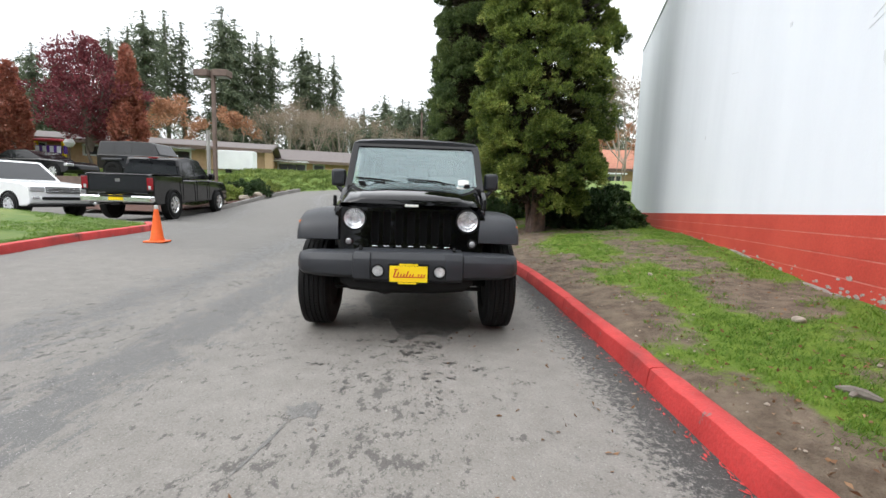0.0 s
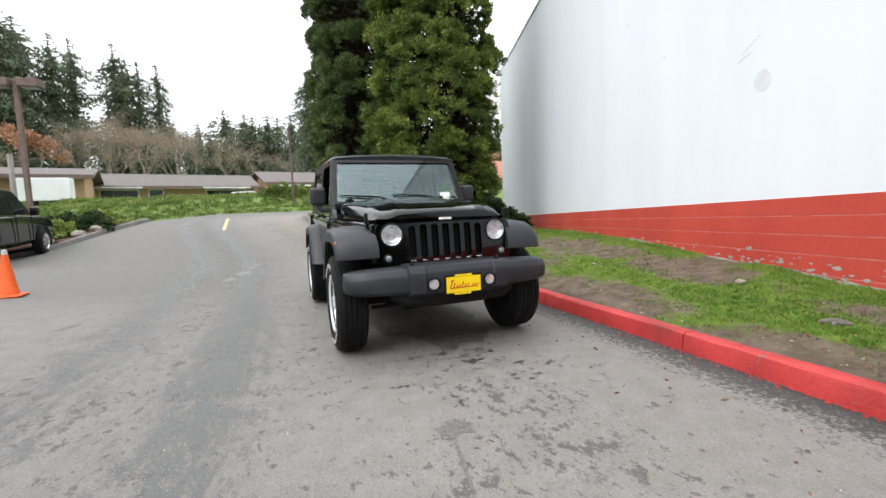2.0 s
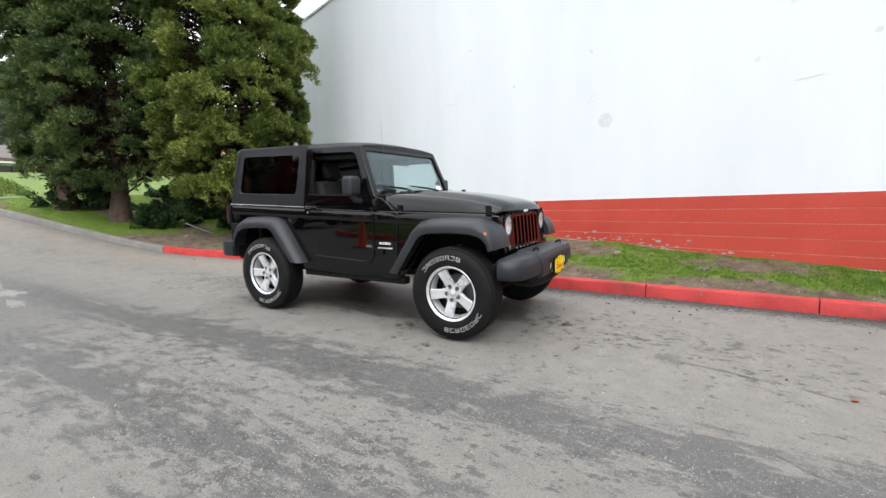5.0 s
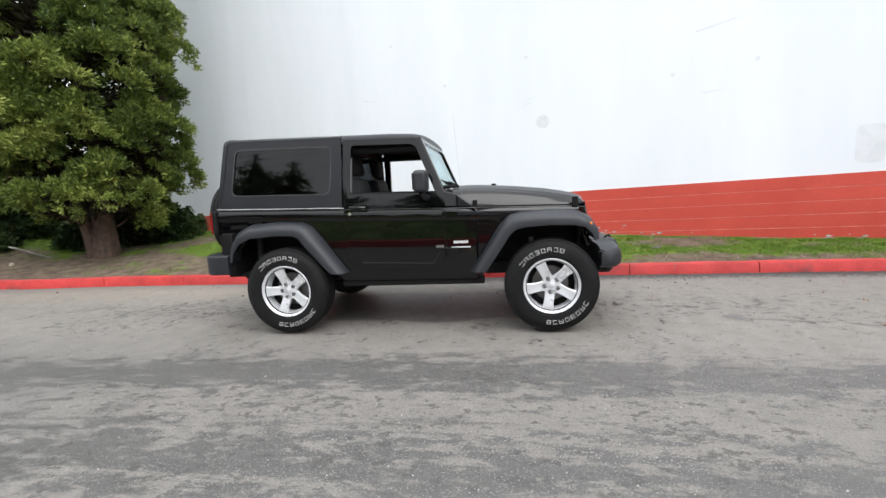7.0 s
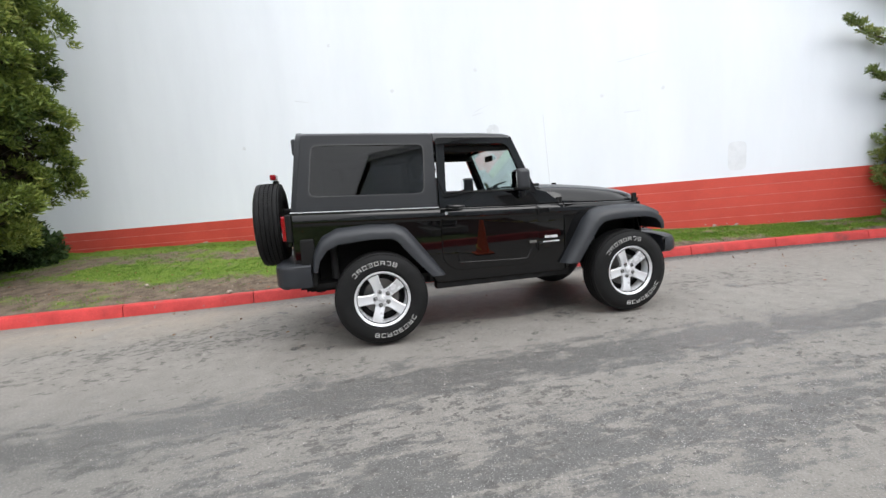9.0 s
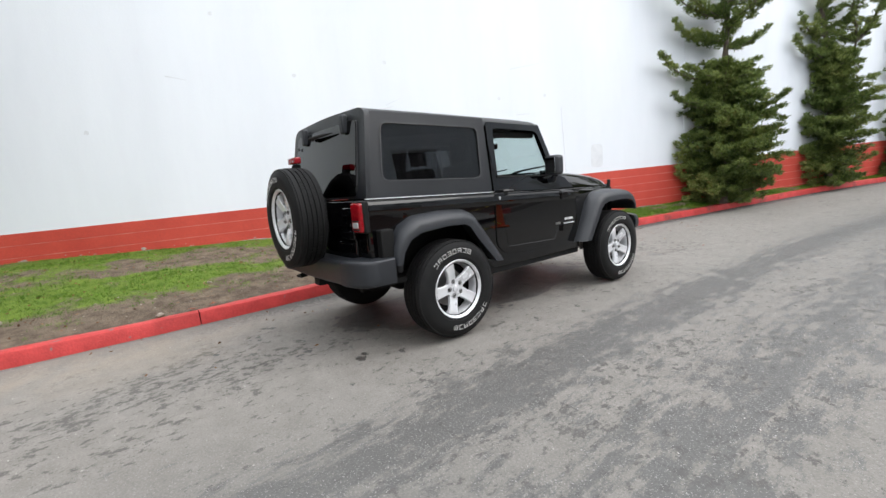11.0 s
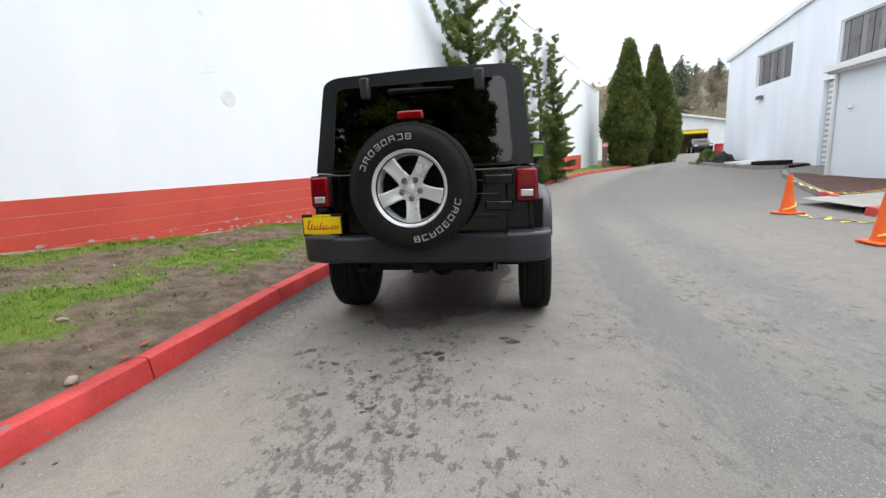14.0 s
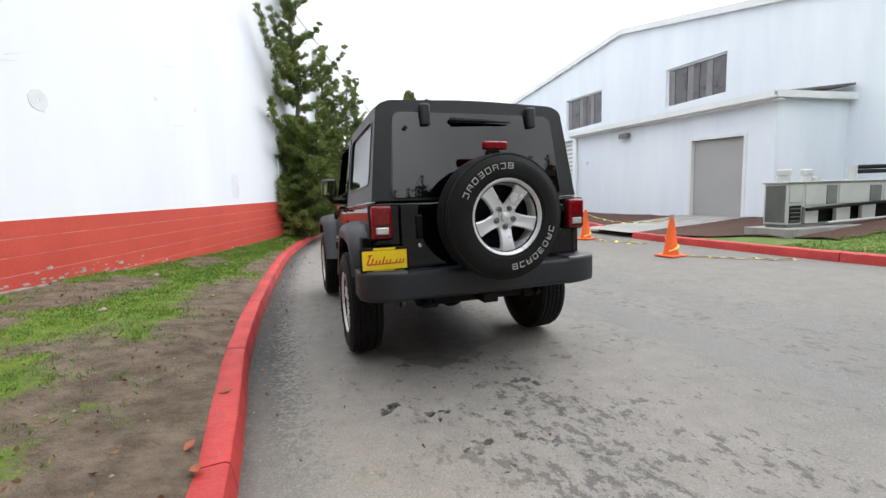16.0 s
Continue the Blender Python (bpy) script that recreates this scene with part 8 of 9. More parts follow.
tagged(mesh_from("hedge", clumps(pp, np.tile([0, 0, 1.0], (len(pp), 1)), 16, 0.24, 0.15, 0.09, rng, 0.6), None, M["ivy"]), "low green hedge on the terrace", "hedge", kind="stuff")


def rock(name, x, y, z, sx, sy, sz, seed, label, category="stone", material="stone", group=""):
    bm = bmesh.new()
    bmesh.ops.create_icosphere(bm, subdivisions=3, radius=1)
    for v in bm.verts:
        f = 1 + 0.3 * noise.noise(v.co * 1.3 + Vector((seed, 0, 0))) + 0.12 * noise.noise(v.co * 3.5 + Vector((0, seed, 0)))
        v.co = Vector((v.co.x * sx, v.co.y * sy, v.co.z * sz)) * f
    ob = to_ob(name, bm, M[material])
    for p in ob.data.polygons:
        p.use_smooth = True
    ob.matrix_world = pose(x, y, z, 0, 0, seed * 37)
    return tagged(ob, label, category, group)


for i, (x, y) in enumerate(((-10.3, 18.2), (-9.75, 19.2), (-9.6, 20.2), (-9.9, 21.6))):
    rock("boulder", x, y, road_z(x, y) + 0.22, 0.24, 0.2, 0.15, i + 1, "pale boulder on the planted island", "boulder", group="island boulders")

# street lamp
ml = thing("street_lamp", pose(-11.6, 20.2, road_z(-11.6, 20.2)), "tall brown street lamp with two box heads", "street lamp")
part("post", box(-0.075, 0.075, -0.075, 0.075, 0, 6.0), M["wood"], ml, bevel=0.01)
for s in (-1, 1):
    hd = part("lamp_head", box(s * 0.45 - 0.33, s * 0.45 + 0.33, -0.25, 0.25, 5.700, 6.000), M["wood"], ml, bevel=0.03)
    part("lens", box(s * 0.45 - 0.25, s * 0.45 + 0.25, -0.2, 0.2, 5.685, 5.700), M["window_grey"], hd)
part("cross_arm", box(-0.3, 0.3, -0.04, 0.04, 5.810, 5.890), M["wood"], ml)
pole = thing("utility_pole", pose(-2.5, 25.0, road_z(-2.5, 25.0)), "thin grey wooden utility pole", "pole")
part("post", tube([(0, 0, -0.2), (0.02, 0, 2.5), (0.0, 0, 4.3)], 0.06, 10, [0.07, 0.06, 0.05]), M["wood"], pole, smooth=True)
p3 = thing("grey_post", pose(-13.0, 22.0, road_z(-13.0, 22.0)), "plain pale grey post behind the shrubs", "post")
part("post", tube([(0, 0, -0.2), (0, 0, 3.3)], 0.09, 10), M["concrete"], p3, smooth=True)
p2 = thing("lamp_post", pose(-26.0, 28.0, road_z(-26.0, 28.0)), "slim grey post with a white globe", "lamp post")
part("post", tube([(0, 0, 0), (0, 0, 1.9)], 0.05, 8), M["wood"], p2)
part("globe", lathe([(0, 2.42), (0.2, 2.34), (0.31, 2.1), (0.2, 1.86), (0.0, 1.78)], 20, "z"), M["trim_white"], p2, smooth=True)


# ---- low houses ----
def low_house(x0, x1, y, z0, eave, ridge, depth, label, openings, m, cover="shingle"):
    hse = thing("low_house", m, label, "house", "low houses beyond the parking")
    hs = [[(a, z0 + b), (c, z0 + b), (c, z0 + d), (a, z0 + d)] for a, b, c, d, _ in openings]
    part("wall", plate([(x0, z0 - 0.5), (x1, z0 - 0.5), (x1, eave), (x0, eave)], hs, 0, 0.2, lambda u, v, d: (u, y + d, v)), M["tan"], hse)
    for s in (x0, x1 - 0.2):
        part("wall", plate([(0, z0 - 0.5), (depth, z0 - 0.5), (depth, eave), (depth / 2, ridge - 0.1), (0, eave)], [], 0, 0.2, lambda u, v, d: (s + d, y + 0.2 + u, v)), M["tan"], hse)
    part("roof", skin([[(x, y - 0.9, eave - 0.12), (x, y + depth / 2, ridge), (x, y + depth + 0.8, eave - 0.12), (x, y + depth + 0.8, eave - 0.26), (x, y + depth / 2, ridge - 0.15), (x, y - 0.9, eave - 0.26)] for x in (x0 - 0.6, x1 + 0.6)]), M[cover], hse)
    part("fascia", box(x0 - 0.62, x1 + 0.62, y - 0.95, y - 0.88, eave - 0.34, eave - 0.08), M["wood"], hse)
    for a, b, c, d, kind in openings:
        w = part("window", plate([(a - 0.06, z0 + b - 0.06), (c + 0.06, z0 + b - 0.06), (c + 0.06, z0 + d + 0.06), (a - 0.06, z0 + d + 0.06)], [[(a + 0.05, z0 + b + 0.05), (c - 0.05, z0 + b + 0.05), (c - 0.05, z0 + d - 0.05), (a + 0.05, z0 + d - 0.05)]], -0.05, 0.08, lambda u, v, q: (u, y + q, v)), M["trim_white"], hse)
        k = max(1, round((c - a) / 0.9))
        for i in range(k):
            u0, u1 = a + 0.06 + (c - a - 0.12) * i / k, a + 0.06 + (c - a - 0.12) * (i + 1) / k
            part("pane", box(u0 + 0.03, u1 - 0.03, y + 0.05, y + 0.07, z0 + b + 0.06, z0 + d - 0.06), M["window_dark"], w)
        if kind:
            part("canopy", box(a - 0.3, c + 0.3, y - 0.95, y, z0 + d + 0.08, z0 + d + 0.22), M["trim_white"], hse, "white canopy")
    return hse


low_house(-22, 0, 0, 2.9, 4.5, 5.25, 7.0, "long low tan brick house with a grey roof", [(-7.8, 0.45, -5.2, 1.15, 1), (-12.0, 0.5, -10.4, 1.2, 0), (-16.0, 0.5, -14.2, 1.2, 0), (-20.0, 0.5, -18.4, 1.2, 0)], pose(-15.7, 34.0, 0, 0, 0, 18))
low_house(0, 11.6, 0, 2.9, 4.32, 5.58, 7.0, "low tan house with a grey roof and white canopies", [(0.4, 0.1, 2.9, 1.05, 1), (3.6, 0.1, 4.6, 1.05, 0), (7.8, 0.0, 11.0, 1.05, 1)], pose(-18.0, 40.7, 0, 0, 0, 18))
low_house(0, 12.5, 0, 2.9, 4.7, 6.0, 7.0, "low brick house with a grey roof behind the bank", [(1.0, 0.2, 3.4, 1.25, 1), (5.2, 0.5, 6.8, 1.2, 0), (8.6, 0.2, 11.0, 1.25, 1)], pose(-5.5, 44.8, 0, 0, 0, 18))
M["red_shingle"] = mat("rusty_red_roof", (0.36, 0.16, 0.10), (0.28, 0.115, 0.075), scale=3, rough=0.9, bump=0.4, bscale=30)
low_house(0, 14, 0, 2.2, 4.6, 6.9, 9.0, "grey house with a rusty red roof past the white wall", [(1.5, 0.6, 3.2, 1.7, 1), (5.5, 0.6, 7.0, 1.7, 0), (10.0, 0.6, 12.0, 1.7, 0)], pose(12.0, 44.0, 0, 0, 0, -4), "red_shingle")
TZ = road_z(-16.55, 31.45) - 0.08
tr = thing("box_trailer", pose(-16.55, 31.45, TZ, 0, 0, 8), "white box trailer beside the low house", "trailer")
part("box", box(-1.25, 1.25, -0.45, 0.45, 0.3, 4.06 - TZ), M["trim_white"], tr, bevel=0.03)
for x in (-0.5, 0.4):
    part("wheel", lathe([(0, -0.1), (0.20, -0.1), (0.22, 0), (0.20, 0.1), (0, 0.1)], 20, "y", (x, -0.32, 0.2)), M["rubber"], tr)
sl = thing("play_slide", pose(-27.6, 28.3, 2.9), "small purple, yellow and red play house", "play house")
M["purple"] = mat("purple_plastic", (0.10, 0.03, 0.30), rough=0.4)
M["toy_red"] = mat("red_plastic", (0.5, 0.03, 0.06), rough=0.4)
part("panel", box(-1.1, 1.1, -0.1, 0.1, 0.35, 0.9), M["purple"], sl, bevel=0.03)
for i in range(4):
    part("slat", box(-0.95 + i * 0.5, -0.7 + i * 0.5, -0.13, -0.1, 0.4, 0.85), M["trim_white"], sl)
part("roof", box(-1.2, 1.0, -0.4, 0.4, 1.15, 1.3), M["toy_red"], sl, bevel=0.05)
part("post", box(-1.1, -0.95, -0.1, 0.1, 0, 1.2), M["yellow"], sl)
part("post", box(0.85, 1.0, -0.1, 0.1, 0, 1.2), M["yellow"], sl)

# garage and sign at the lower end
ga = thing("garage", pose(0, 0, 0), "small white gabled garage with an open bay", "garage")
GZ = road_z(-15, -44)
part("wall", plate([(-19.5, GZ - 0.3), (-4.0, GZ - 0.3), (-4.0, GZ + 3.1), (-11.6, GZ + 4.6), (-19.5, GZ + 3.1)], [[(-16.6, GZ), (-11.6, GZ), (-11.6, GZ + 2.5), (-16.6, GZ + 2.5)]], 0, 0.2, lambda u, v, d: (u, -44 - d, v)), M["trim_white"], ga)
part("roof", skin([[(-20.0, y, GZ + 3.0), (-11.6, y, GZ + 4.72), (-3.5, y, GZ + 3.0), (-3.5, y, GZ + 2.85), (-11.6, y, GZ + 4.54), (-20.0, y, GZ + 2.85)] for y in (-43.6, -52)]), M["trim_white"], ga)
for x in (-19.5, -4.2):
    part("wall", box(x, x + 0.2, -52, -44.2, GZ - 0.3, GZ + 2.85), M["trim_white"], ga)
part("wall", box(-19.3, -4.2, -52, -51.8, GZ - 0.3, GZ + 2.9), M["tan"], ga)
part("header", box(-16.6, -11.6, -44.18, -44.1, GZ + 2.1, GZ + 2.45), M["yellow"], ga)
sg = thing("sign_post", pose(-4.25, -21.6, road_z(-4.25, -21.6) + 0.1), "small pale red sign on a brown wooden post", "sign")
part("post", box(-0.17, 0.17, -0.06, 0.06, -0.1, 1.75), M["wood"], sg, bevel=0.02)
part("board", box(-0.19, 0.19, 0.06, 0.09, 1.42, 1.72), M["red_joint"], sg, "small pale red board", bevel=0.01)
part("print_bar", box(-0.14, 0.14, 0.09, 0.095, 1.54, 1.60), M["trim_white"], sg)



# ---- parked vehicles ----
def car_wheel(parent, x, y, r, w, s, rim):
    h = part("wheel", lathe([(0, -w * 0.30), (r * 0.62, -w * 0.34), (r * 0.64, -w / 2), (r * 0.86, -w / 2 * 1.05), (r * 0.97, -w * 0.4), (r, -w * 0.28), (r, w * 0.28), (r * 0.97, w * 0.4), (r * 0.86, w / 2 * 1.05), (r * 0.64, w / 2), (r * 0.62, w * 0.34), (0, w * 0.30)], 40, "y", (x, y, r)), M["rubber"], parent, smooth=True)
    bm = lathe([(r * 0.66, s * w * 0.51), (r * 0.60, s * w * 0.50), (r * 0.55, s * w * 0.38), (r * 0.62, s * w * 0.36)], 32, "y", (x, y, r))
    for k in range(8):
        q = Matrix.Translation((x, y, r)) @ Matrix.Rotation(k * math.pi / 4 + 0.3, 4, "Y")
        add_box(bm, -r * 0.075, r * 0.075, min(s * w * 0.37, s * w * 0.47), max(s * w * 0.37, s * w * 0.47), 0, r * 0.6, q)
    part("rim", bm, M[rim], h)


def vehicle(name, m, label, L, W, lower, cabin, paint, axles, r, extras, rim="chrome", lean=0.2, category="car"):
    """lower and cabin: side outlines (x from the tail, z); cabin also gives its glass."""
    v = thing(name, m, label, category, "cars in the parking")
    hw = W / 2

    def lowp(u, z, d):
        k = 1 - 0.05 * max(0, abs(u - L / 2) / (L / 2) - 0.8) / 0.2
        return (u, d * hw * k * (1 - 0.05 * max(0, z - 0.75)), z)

    part("body", plate(rounded(lower, 0.07, 3), [], -1, 1, lowp), M[paint], v, bevel=0.05, segs=3)
    zb = min(z for _, z in cabin)

    def cabp(u, z, d):
        return (u, d * (hw - 0.07 - lean * (z - zb)), z)

    part("cabin", plate(rounded(cabin, 0.08, 3), [], -1, 1, cabp), M[paint], v, bevel=0.05, segs=3)
    for nm, pane, dd in extras.get("glass", ()):
        for s in (-1, 1):
            part("side_window", plate(rounded(pane, 0.05, 2), [], s * 1.0, s * 1.012, cabp), M["car_glass"], v)
    for nm, (xa, za), (xb, zb2), ha, hb in extras.get("screens", ()):
        part(nm, plate(rounded([(-ha, 0.0), (ha, 0.0), (hb, 1.0), (-hb, 1.0)], 0.05, 2), [], 0.0, 0.014, lambda u, f, d: (xa + (xb - xa) * f + math.copysign(d, xa - xb), u, za + (zb2 - za) * f + d * 0.4)), M["car_glass"], v)
    for xs, z0, z1 in extras.get("seams", ()):
        for s in (-1, 1):
            k = s * (hw + 0.001)
            part("door_seam", box(xs - 0.006, xs + 0.006, min(k, k - s * 0.02), max(k, k - s * 0.02), z0, z1), M["black"], v)
    for xs, z0 in extras.get("handles", ()):
        for s in (-1, 1):
            k = s * (hw + 0.02)
            part("door_handle", box(xs - 0.09, xs + 0.09, min(k, k - s * 0.04), max(k, k - s * 0.04), z0 - 0.015, z0 + 0.015), M[paint], v, bevel=0.01)
    for x in axles:
        for s in (-1, 1):
            car_wheel(v, x, s * (hw - 0.12), r, 0.25, s, rim)
            part("wheel_arch", lathe([(r * 1.0, s * (hw - 0.01)), (r * 1.16, s * (hw + 0.008)), (r * 1.2, s * (hw - 0.02)), (r * 1.2, s * (hw - 0.2)), (0, s * (hw - 0.2))], 36, "y", (x, 0, r * 1.02)), M["black"], v, smooth=True)
    for nm, b, mt, bev in extras.get("boxes", ()):
        part(nm, box(*b), M[mt], v, bevel=bev)
    return v


M["paint_white"] = mat("white_car_paint", (0.75, 0.76, 0.76), (0.72, 0.73, 0.73), rough=0.12, rvar=0.03)
M["paint_dark"] = mat("dark_grey_car_paint", (0.007, 0.007, 0.008), (0.011, 0.011, 0.012), rough=0.08, rvar=0.03, spec=0.45)
# pickup: seen from behind, heading up the way
vehicle("pickup_truck", pose(-10.08, 12.58, 0.23, 0, -1.0, 99), "black four-door pickup truck with chrome bumper", 5.7, 1.98,
             [(0.05, 0.55), (0.02, 1.34), (1.75, 1.36), (1.78, 1.22), (4.2, 1.24), (5.35, 1.18), (5.62, 1.0), (5.66, 0.5), (0.2, 0.42)],
             [(1.80, 1.25), (1.92, 1.92), (2.5, 1.99), (3.35, 1.95), (4.15, 1.27)], "paint_dark", (1.18, 4.72), 0.41,
             {"glass": [("a", [(2.0, 1.36), (2.08, 1.82), (2.78, 1.87), (2.78, 1.34)], 0), ("b", [(2.86, 1.34), (2.86, 1.87), (3.32, 1.85), (3.9, 1.36)], 0)],
              "screens": [("rear_window", (1.82, 1.40), (1.90, 1.86), 0.80, 0.70), ("windscreen", (4.08, 1.33), (3.42, 1.90), 0.80, 0.66)], "seams": [(1.79, 0.55, 1.42), (2.83, 0.5, 1.28), (3.85, 0.55, 1.28)], "handles": [(2.65, 1.12), (3.6, 1.10)],
              "boxes": [("tailgate", (-0.02, 0.04, -0.82, 0.82, 0.76, 1.33), "paint_dark", 0.02), ("rear_bumper", (-0.16, 0.08, -0.97, 0.97, 0.50, 0.70), "chrome", 0.04), ("hitch", (-0.18, 0.0, -0.12, 0.12, 0.42, 0.5), "black", 0.01),
                        ("tail_lamp", (-0.038, 0.06, 0.80, 0.985, 0.88, 1.24), "red_lens", 0.02), ("tail_lamp", (-0.038, 0.06, -0.985, -0.80, 0.88, 1.24), "red_lens", 0.02), ("plate", (-0.17, -0.155, -0.2, 0.2, 0.56, 0.72), "yellow", 0.004),
                        ("badge", (-0.03, -0.02, -0.07, 0.07, 1.10, 1.19), "steel", 0.01), ("lamp_lens", (-0.042, -0.03, 0.845, 0.915, 0.90, 1.00), "white_lens", 0.008), ("lamp_lens", (-0.042, -0.03, -0.915, -0.845, 0.90, 1.00), "white_lens", 0.008), ("lamp_surround", (-0.030, 0.05, 0.775, 0.99, 0.835, 1.275), "black", 0.012), ("lamp_surround", (-0.030, 0.05, -0.99, -0.775, 0.835, 1.275), "black", 0.012), ("tailgate_lip", (-0.045, 0.04, -0.82, 0.82, 1.285, 1.335), "paint_dark", 0.018), ("bumper_step", (-0.19, -0.02, -0.42, 0.42, 0.66, 0.715), "black", 0.015), ("exhaust_tip", (-0.12, 0.2, 0.55, 0.65, 0.40, 0.48), "chrome", 0.03), ("stop_lamp", (1.90, 1.94, -0.15, 0.15, 1.90, 1.94), "red_lens", 0.01), ("door_mirror", (3.75, 3.92, 0.98, 1.18, 1.25, 1.50), "paint_dark", 0.04), ("door_mirror", (3.75, 3.92, -1.18, -0.98, 1.25, 1.50), "paint_dark", 0.04), ("bed_rail", (0.06, 1.74, 0.88, 0.97, 1.34, 1.375), "black", 0.01), ("bed_rail", (0.06, 1.74, -0.97, -0.88, 1.34, 1.375), "black", 0.01)]}, category="truck")
# white estate facing along the lawn
vehicle("white_suv", pose(-17.55, 15.05, 0.125, 0, 0, -15), "white luxury off-road estate with dark windows", 4.75, 1.95,
        [(0.02, 0.5), (0.0, 1.15), (3.1, 1.17), (4.45, 1.08), (4.70, 0.95), (4.74, 0.5), (4.6, 0.36), (0.15, 0.38)],
        [(0.05, 1.13), (0.25, 1.80), (1.4, 1.86), (2.35, 1.82), (3.15, 1.15)], "paint_white", (0.98, 3.78), 0.375,
        {"glass": [("a", [(0.3, 1.22), (0.42, 1.72), (1.2, 1.75), (1.2, 1.22)], 0), ("b", [(1.28, 1.22), (1.28, 1.75), (2.3, 1.72), (2.88, 1.22)], 0)], "screens": [("windscreen", (3.09, 1.2), (2.42, 1.76), 0.80, 0.66)], "seams": [(1.24, 0.5, 1.16), (2.2, 0.5, 1.16), (3.05, 0.55, 1.12)], "handles": [(1.1, 1.02), (2.05, 1.02)],
         "boxes": [("grille", (4.68, 4.75, -0.48, 0.48, 0.78, 0.98), "steel", 0.01), ("grille_slat", (4.745, 4.76, -0.47, 0.47, 0.82, 0.84), "chrome", 0.004), ("grille_slat", (4.745, 4.76, -0.47, 0.47, 0.90, 0.92), "chrome", 0.004), ("headlamp", (4.55, 4.74, -0.92, -0.52, 0.82, 0.99), "white_lens", 0.03), ("headlamp", (4.55, 4.74, 0.52, 0.92, 0.82, 0.99), "white_lens", 0.03), ("lower_bumper", (4.3, 4.77, -0.93, 0.93, 0.34, 0.44), "black", 0.04), ("air_intake", (4.72, 4.765, -0.6, 0.6, 0.56, 0.66), "black", 0.01), ("fog_lamp", (4.72, 4.77, -0.85, -0.68, 0.60, 0.68), "white_lens", 0.02), ("door_mirror", (2.95, 3.1, -1.13, -0.96, 1.15, 1.32), "paint_white", 0.03)]}, rim="rim")
# dark boxy off-roader higher up
vehicle("dark_suv", pose(-17.9, 21.6, 1.62, 0, 0, 3), "black four-door boxy off-road car on the upper parking", 4.2, 1.85,
        [(0.02, 0.5), (0.0, 1.12), (3.0, 1.12), (4.0, 1.05), (4.12, 0.6), (4.0, 0.45), (0.15, 0.45)],
        [(0.03, 1.10), (0.10, 1.76), (1.6, 1.80), (2.65, 1.76), (3.0, 1.12)], "paint_dark", (0.8, 3.45), 0.40,
        {"glass": [("a", [(0.18, 1.2), (0.22, 1.66), (0.85, 1.68), (0.85, 1.2)], 0), ("b", [(0.95, 1.2), (0.95, 1.68), (1.7, 1.69), (1.7, 1.2)], 0), ("c", [(1.8, 1.2), (1.8, 1.69), (2.55, 1.66), (2.75, 1.2)], 0)], "screens": [("windscreen", (2.98, 1.2), (2.70, 1.70), 0.72, 0.64)], "seams": [(0.9, 0.5, 1.12), (1.75, 0.5, 1.12), (2.75, 0.5, 1.12)],
         "boxes": [("front_bumper", (4.05, 4.28, -0.85, 0.85, 0.5, 0.68), "plastic", 0.04), ("flare", (0.3, 1.3, -0.98, -0.9, 0.82, 0.95), "plastic", 0.04), ("flare", (2.9, 4.0, -0.98, -0.9, 0.82, 0.95), "plastic", 0.04)]}, rim="black")
vehicle("black_car", pose(-23.6, 21.9, 1.50, 0, 0, -4), "black low car with a dark roof in the parking", 4.4, 1.85,
        [(0.02, 0.42), (0.0, 0.92), (2.9, 0.95), (4.1, 0.86), (4.35, 0.7), (4.38, 0.4), (4.2, 0.28), (0.15, 0.28)],
        [(0.3, 0.93), (0.9, 1.34), (2.0, 1.38), (2.95, 0.94)], "paint_dark", (0.85, 3.55), 0.34,
        {"glass": [("a", [(0.75, 1.0), (1.05, 1.27), (1.95, 1.3), (2.55, 1.0)], 0)], "boxes": [("headlamp", (4.15, 4.36, -0.9, -0.55, 0.62, 0.76), "white_lens", 0.03)]}, rim="rim")
EZ = road_z(-15.5, -42)
vehicle("parked_car", pose(-15.3, -43.5, EZ, 0, 0, 85), "dark grey car parked before the white garage", 4.3, 1.8,
        [(0.02, 0.42), (0.0, 0.95), (2.9, 0.98), (4.0, 0.88), (4.25, 0.7), (4.28, 0.4), (0.15, 0.3)],
        [(0.2, 0.95), (0.6, 1.42), (2.0, 1.45), (2.9, 0.97)], "paint_dark", (0.85, 3.45), 0.33,
        {"glass": [("a", [(0.55, 1.02), (0.75, 1.33), (1.95, 1.36), (2.5, 1.02)], 0)], "boxes": [("windscreen", (2.1, 2.6, -0.6, 0.6, 1.05, 1.32), "window_grey", 0.05), ("headlamp", (4.1, 4.27, 0.5, 0.85, 0.62, 0.76), "white_lens", 0.03), ("headlamp", (4.1, 4.27, -0.85, -0.5, 0.62, 0.76), "white_lens", 0.03)]}, rim="rim")
vehicle("parked_car", pose(-7.6, 34.6, 1.75, 0, 0, 4), "silver grey car behind the ivy bank", 4.3, 1.8,
        [(0.02, 0.42), (0.0, 0.95), (2.9, 0.98), (4.0, 0.88), (4.25, 0.7), (4.28, 0.4), (0.15, 0.3)],
        [(0.2, 0.95), (0.6, 1.42), (2.0, 1.45), (2.9, 0.97)], "ac_metal", (0.85, 3.45), 0.33,
        {"glass": [("a", [(0.55, 1.02), (0.75, 1.33), (1.95, 1.36), (2.5, 1.02)], 0)], "boxes": []}, rim="rim")

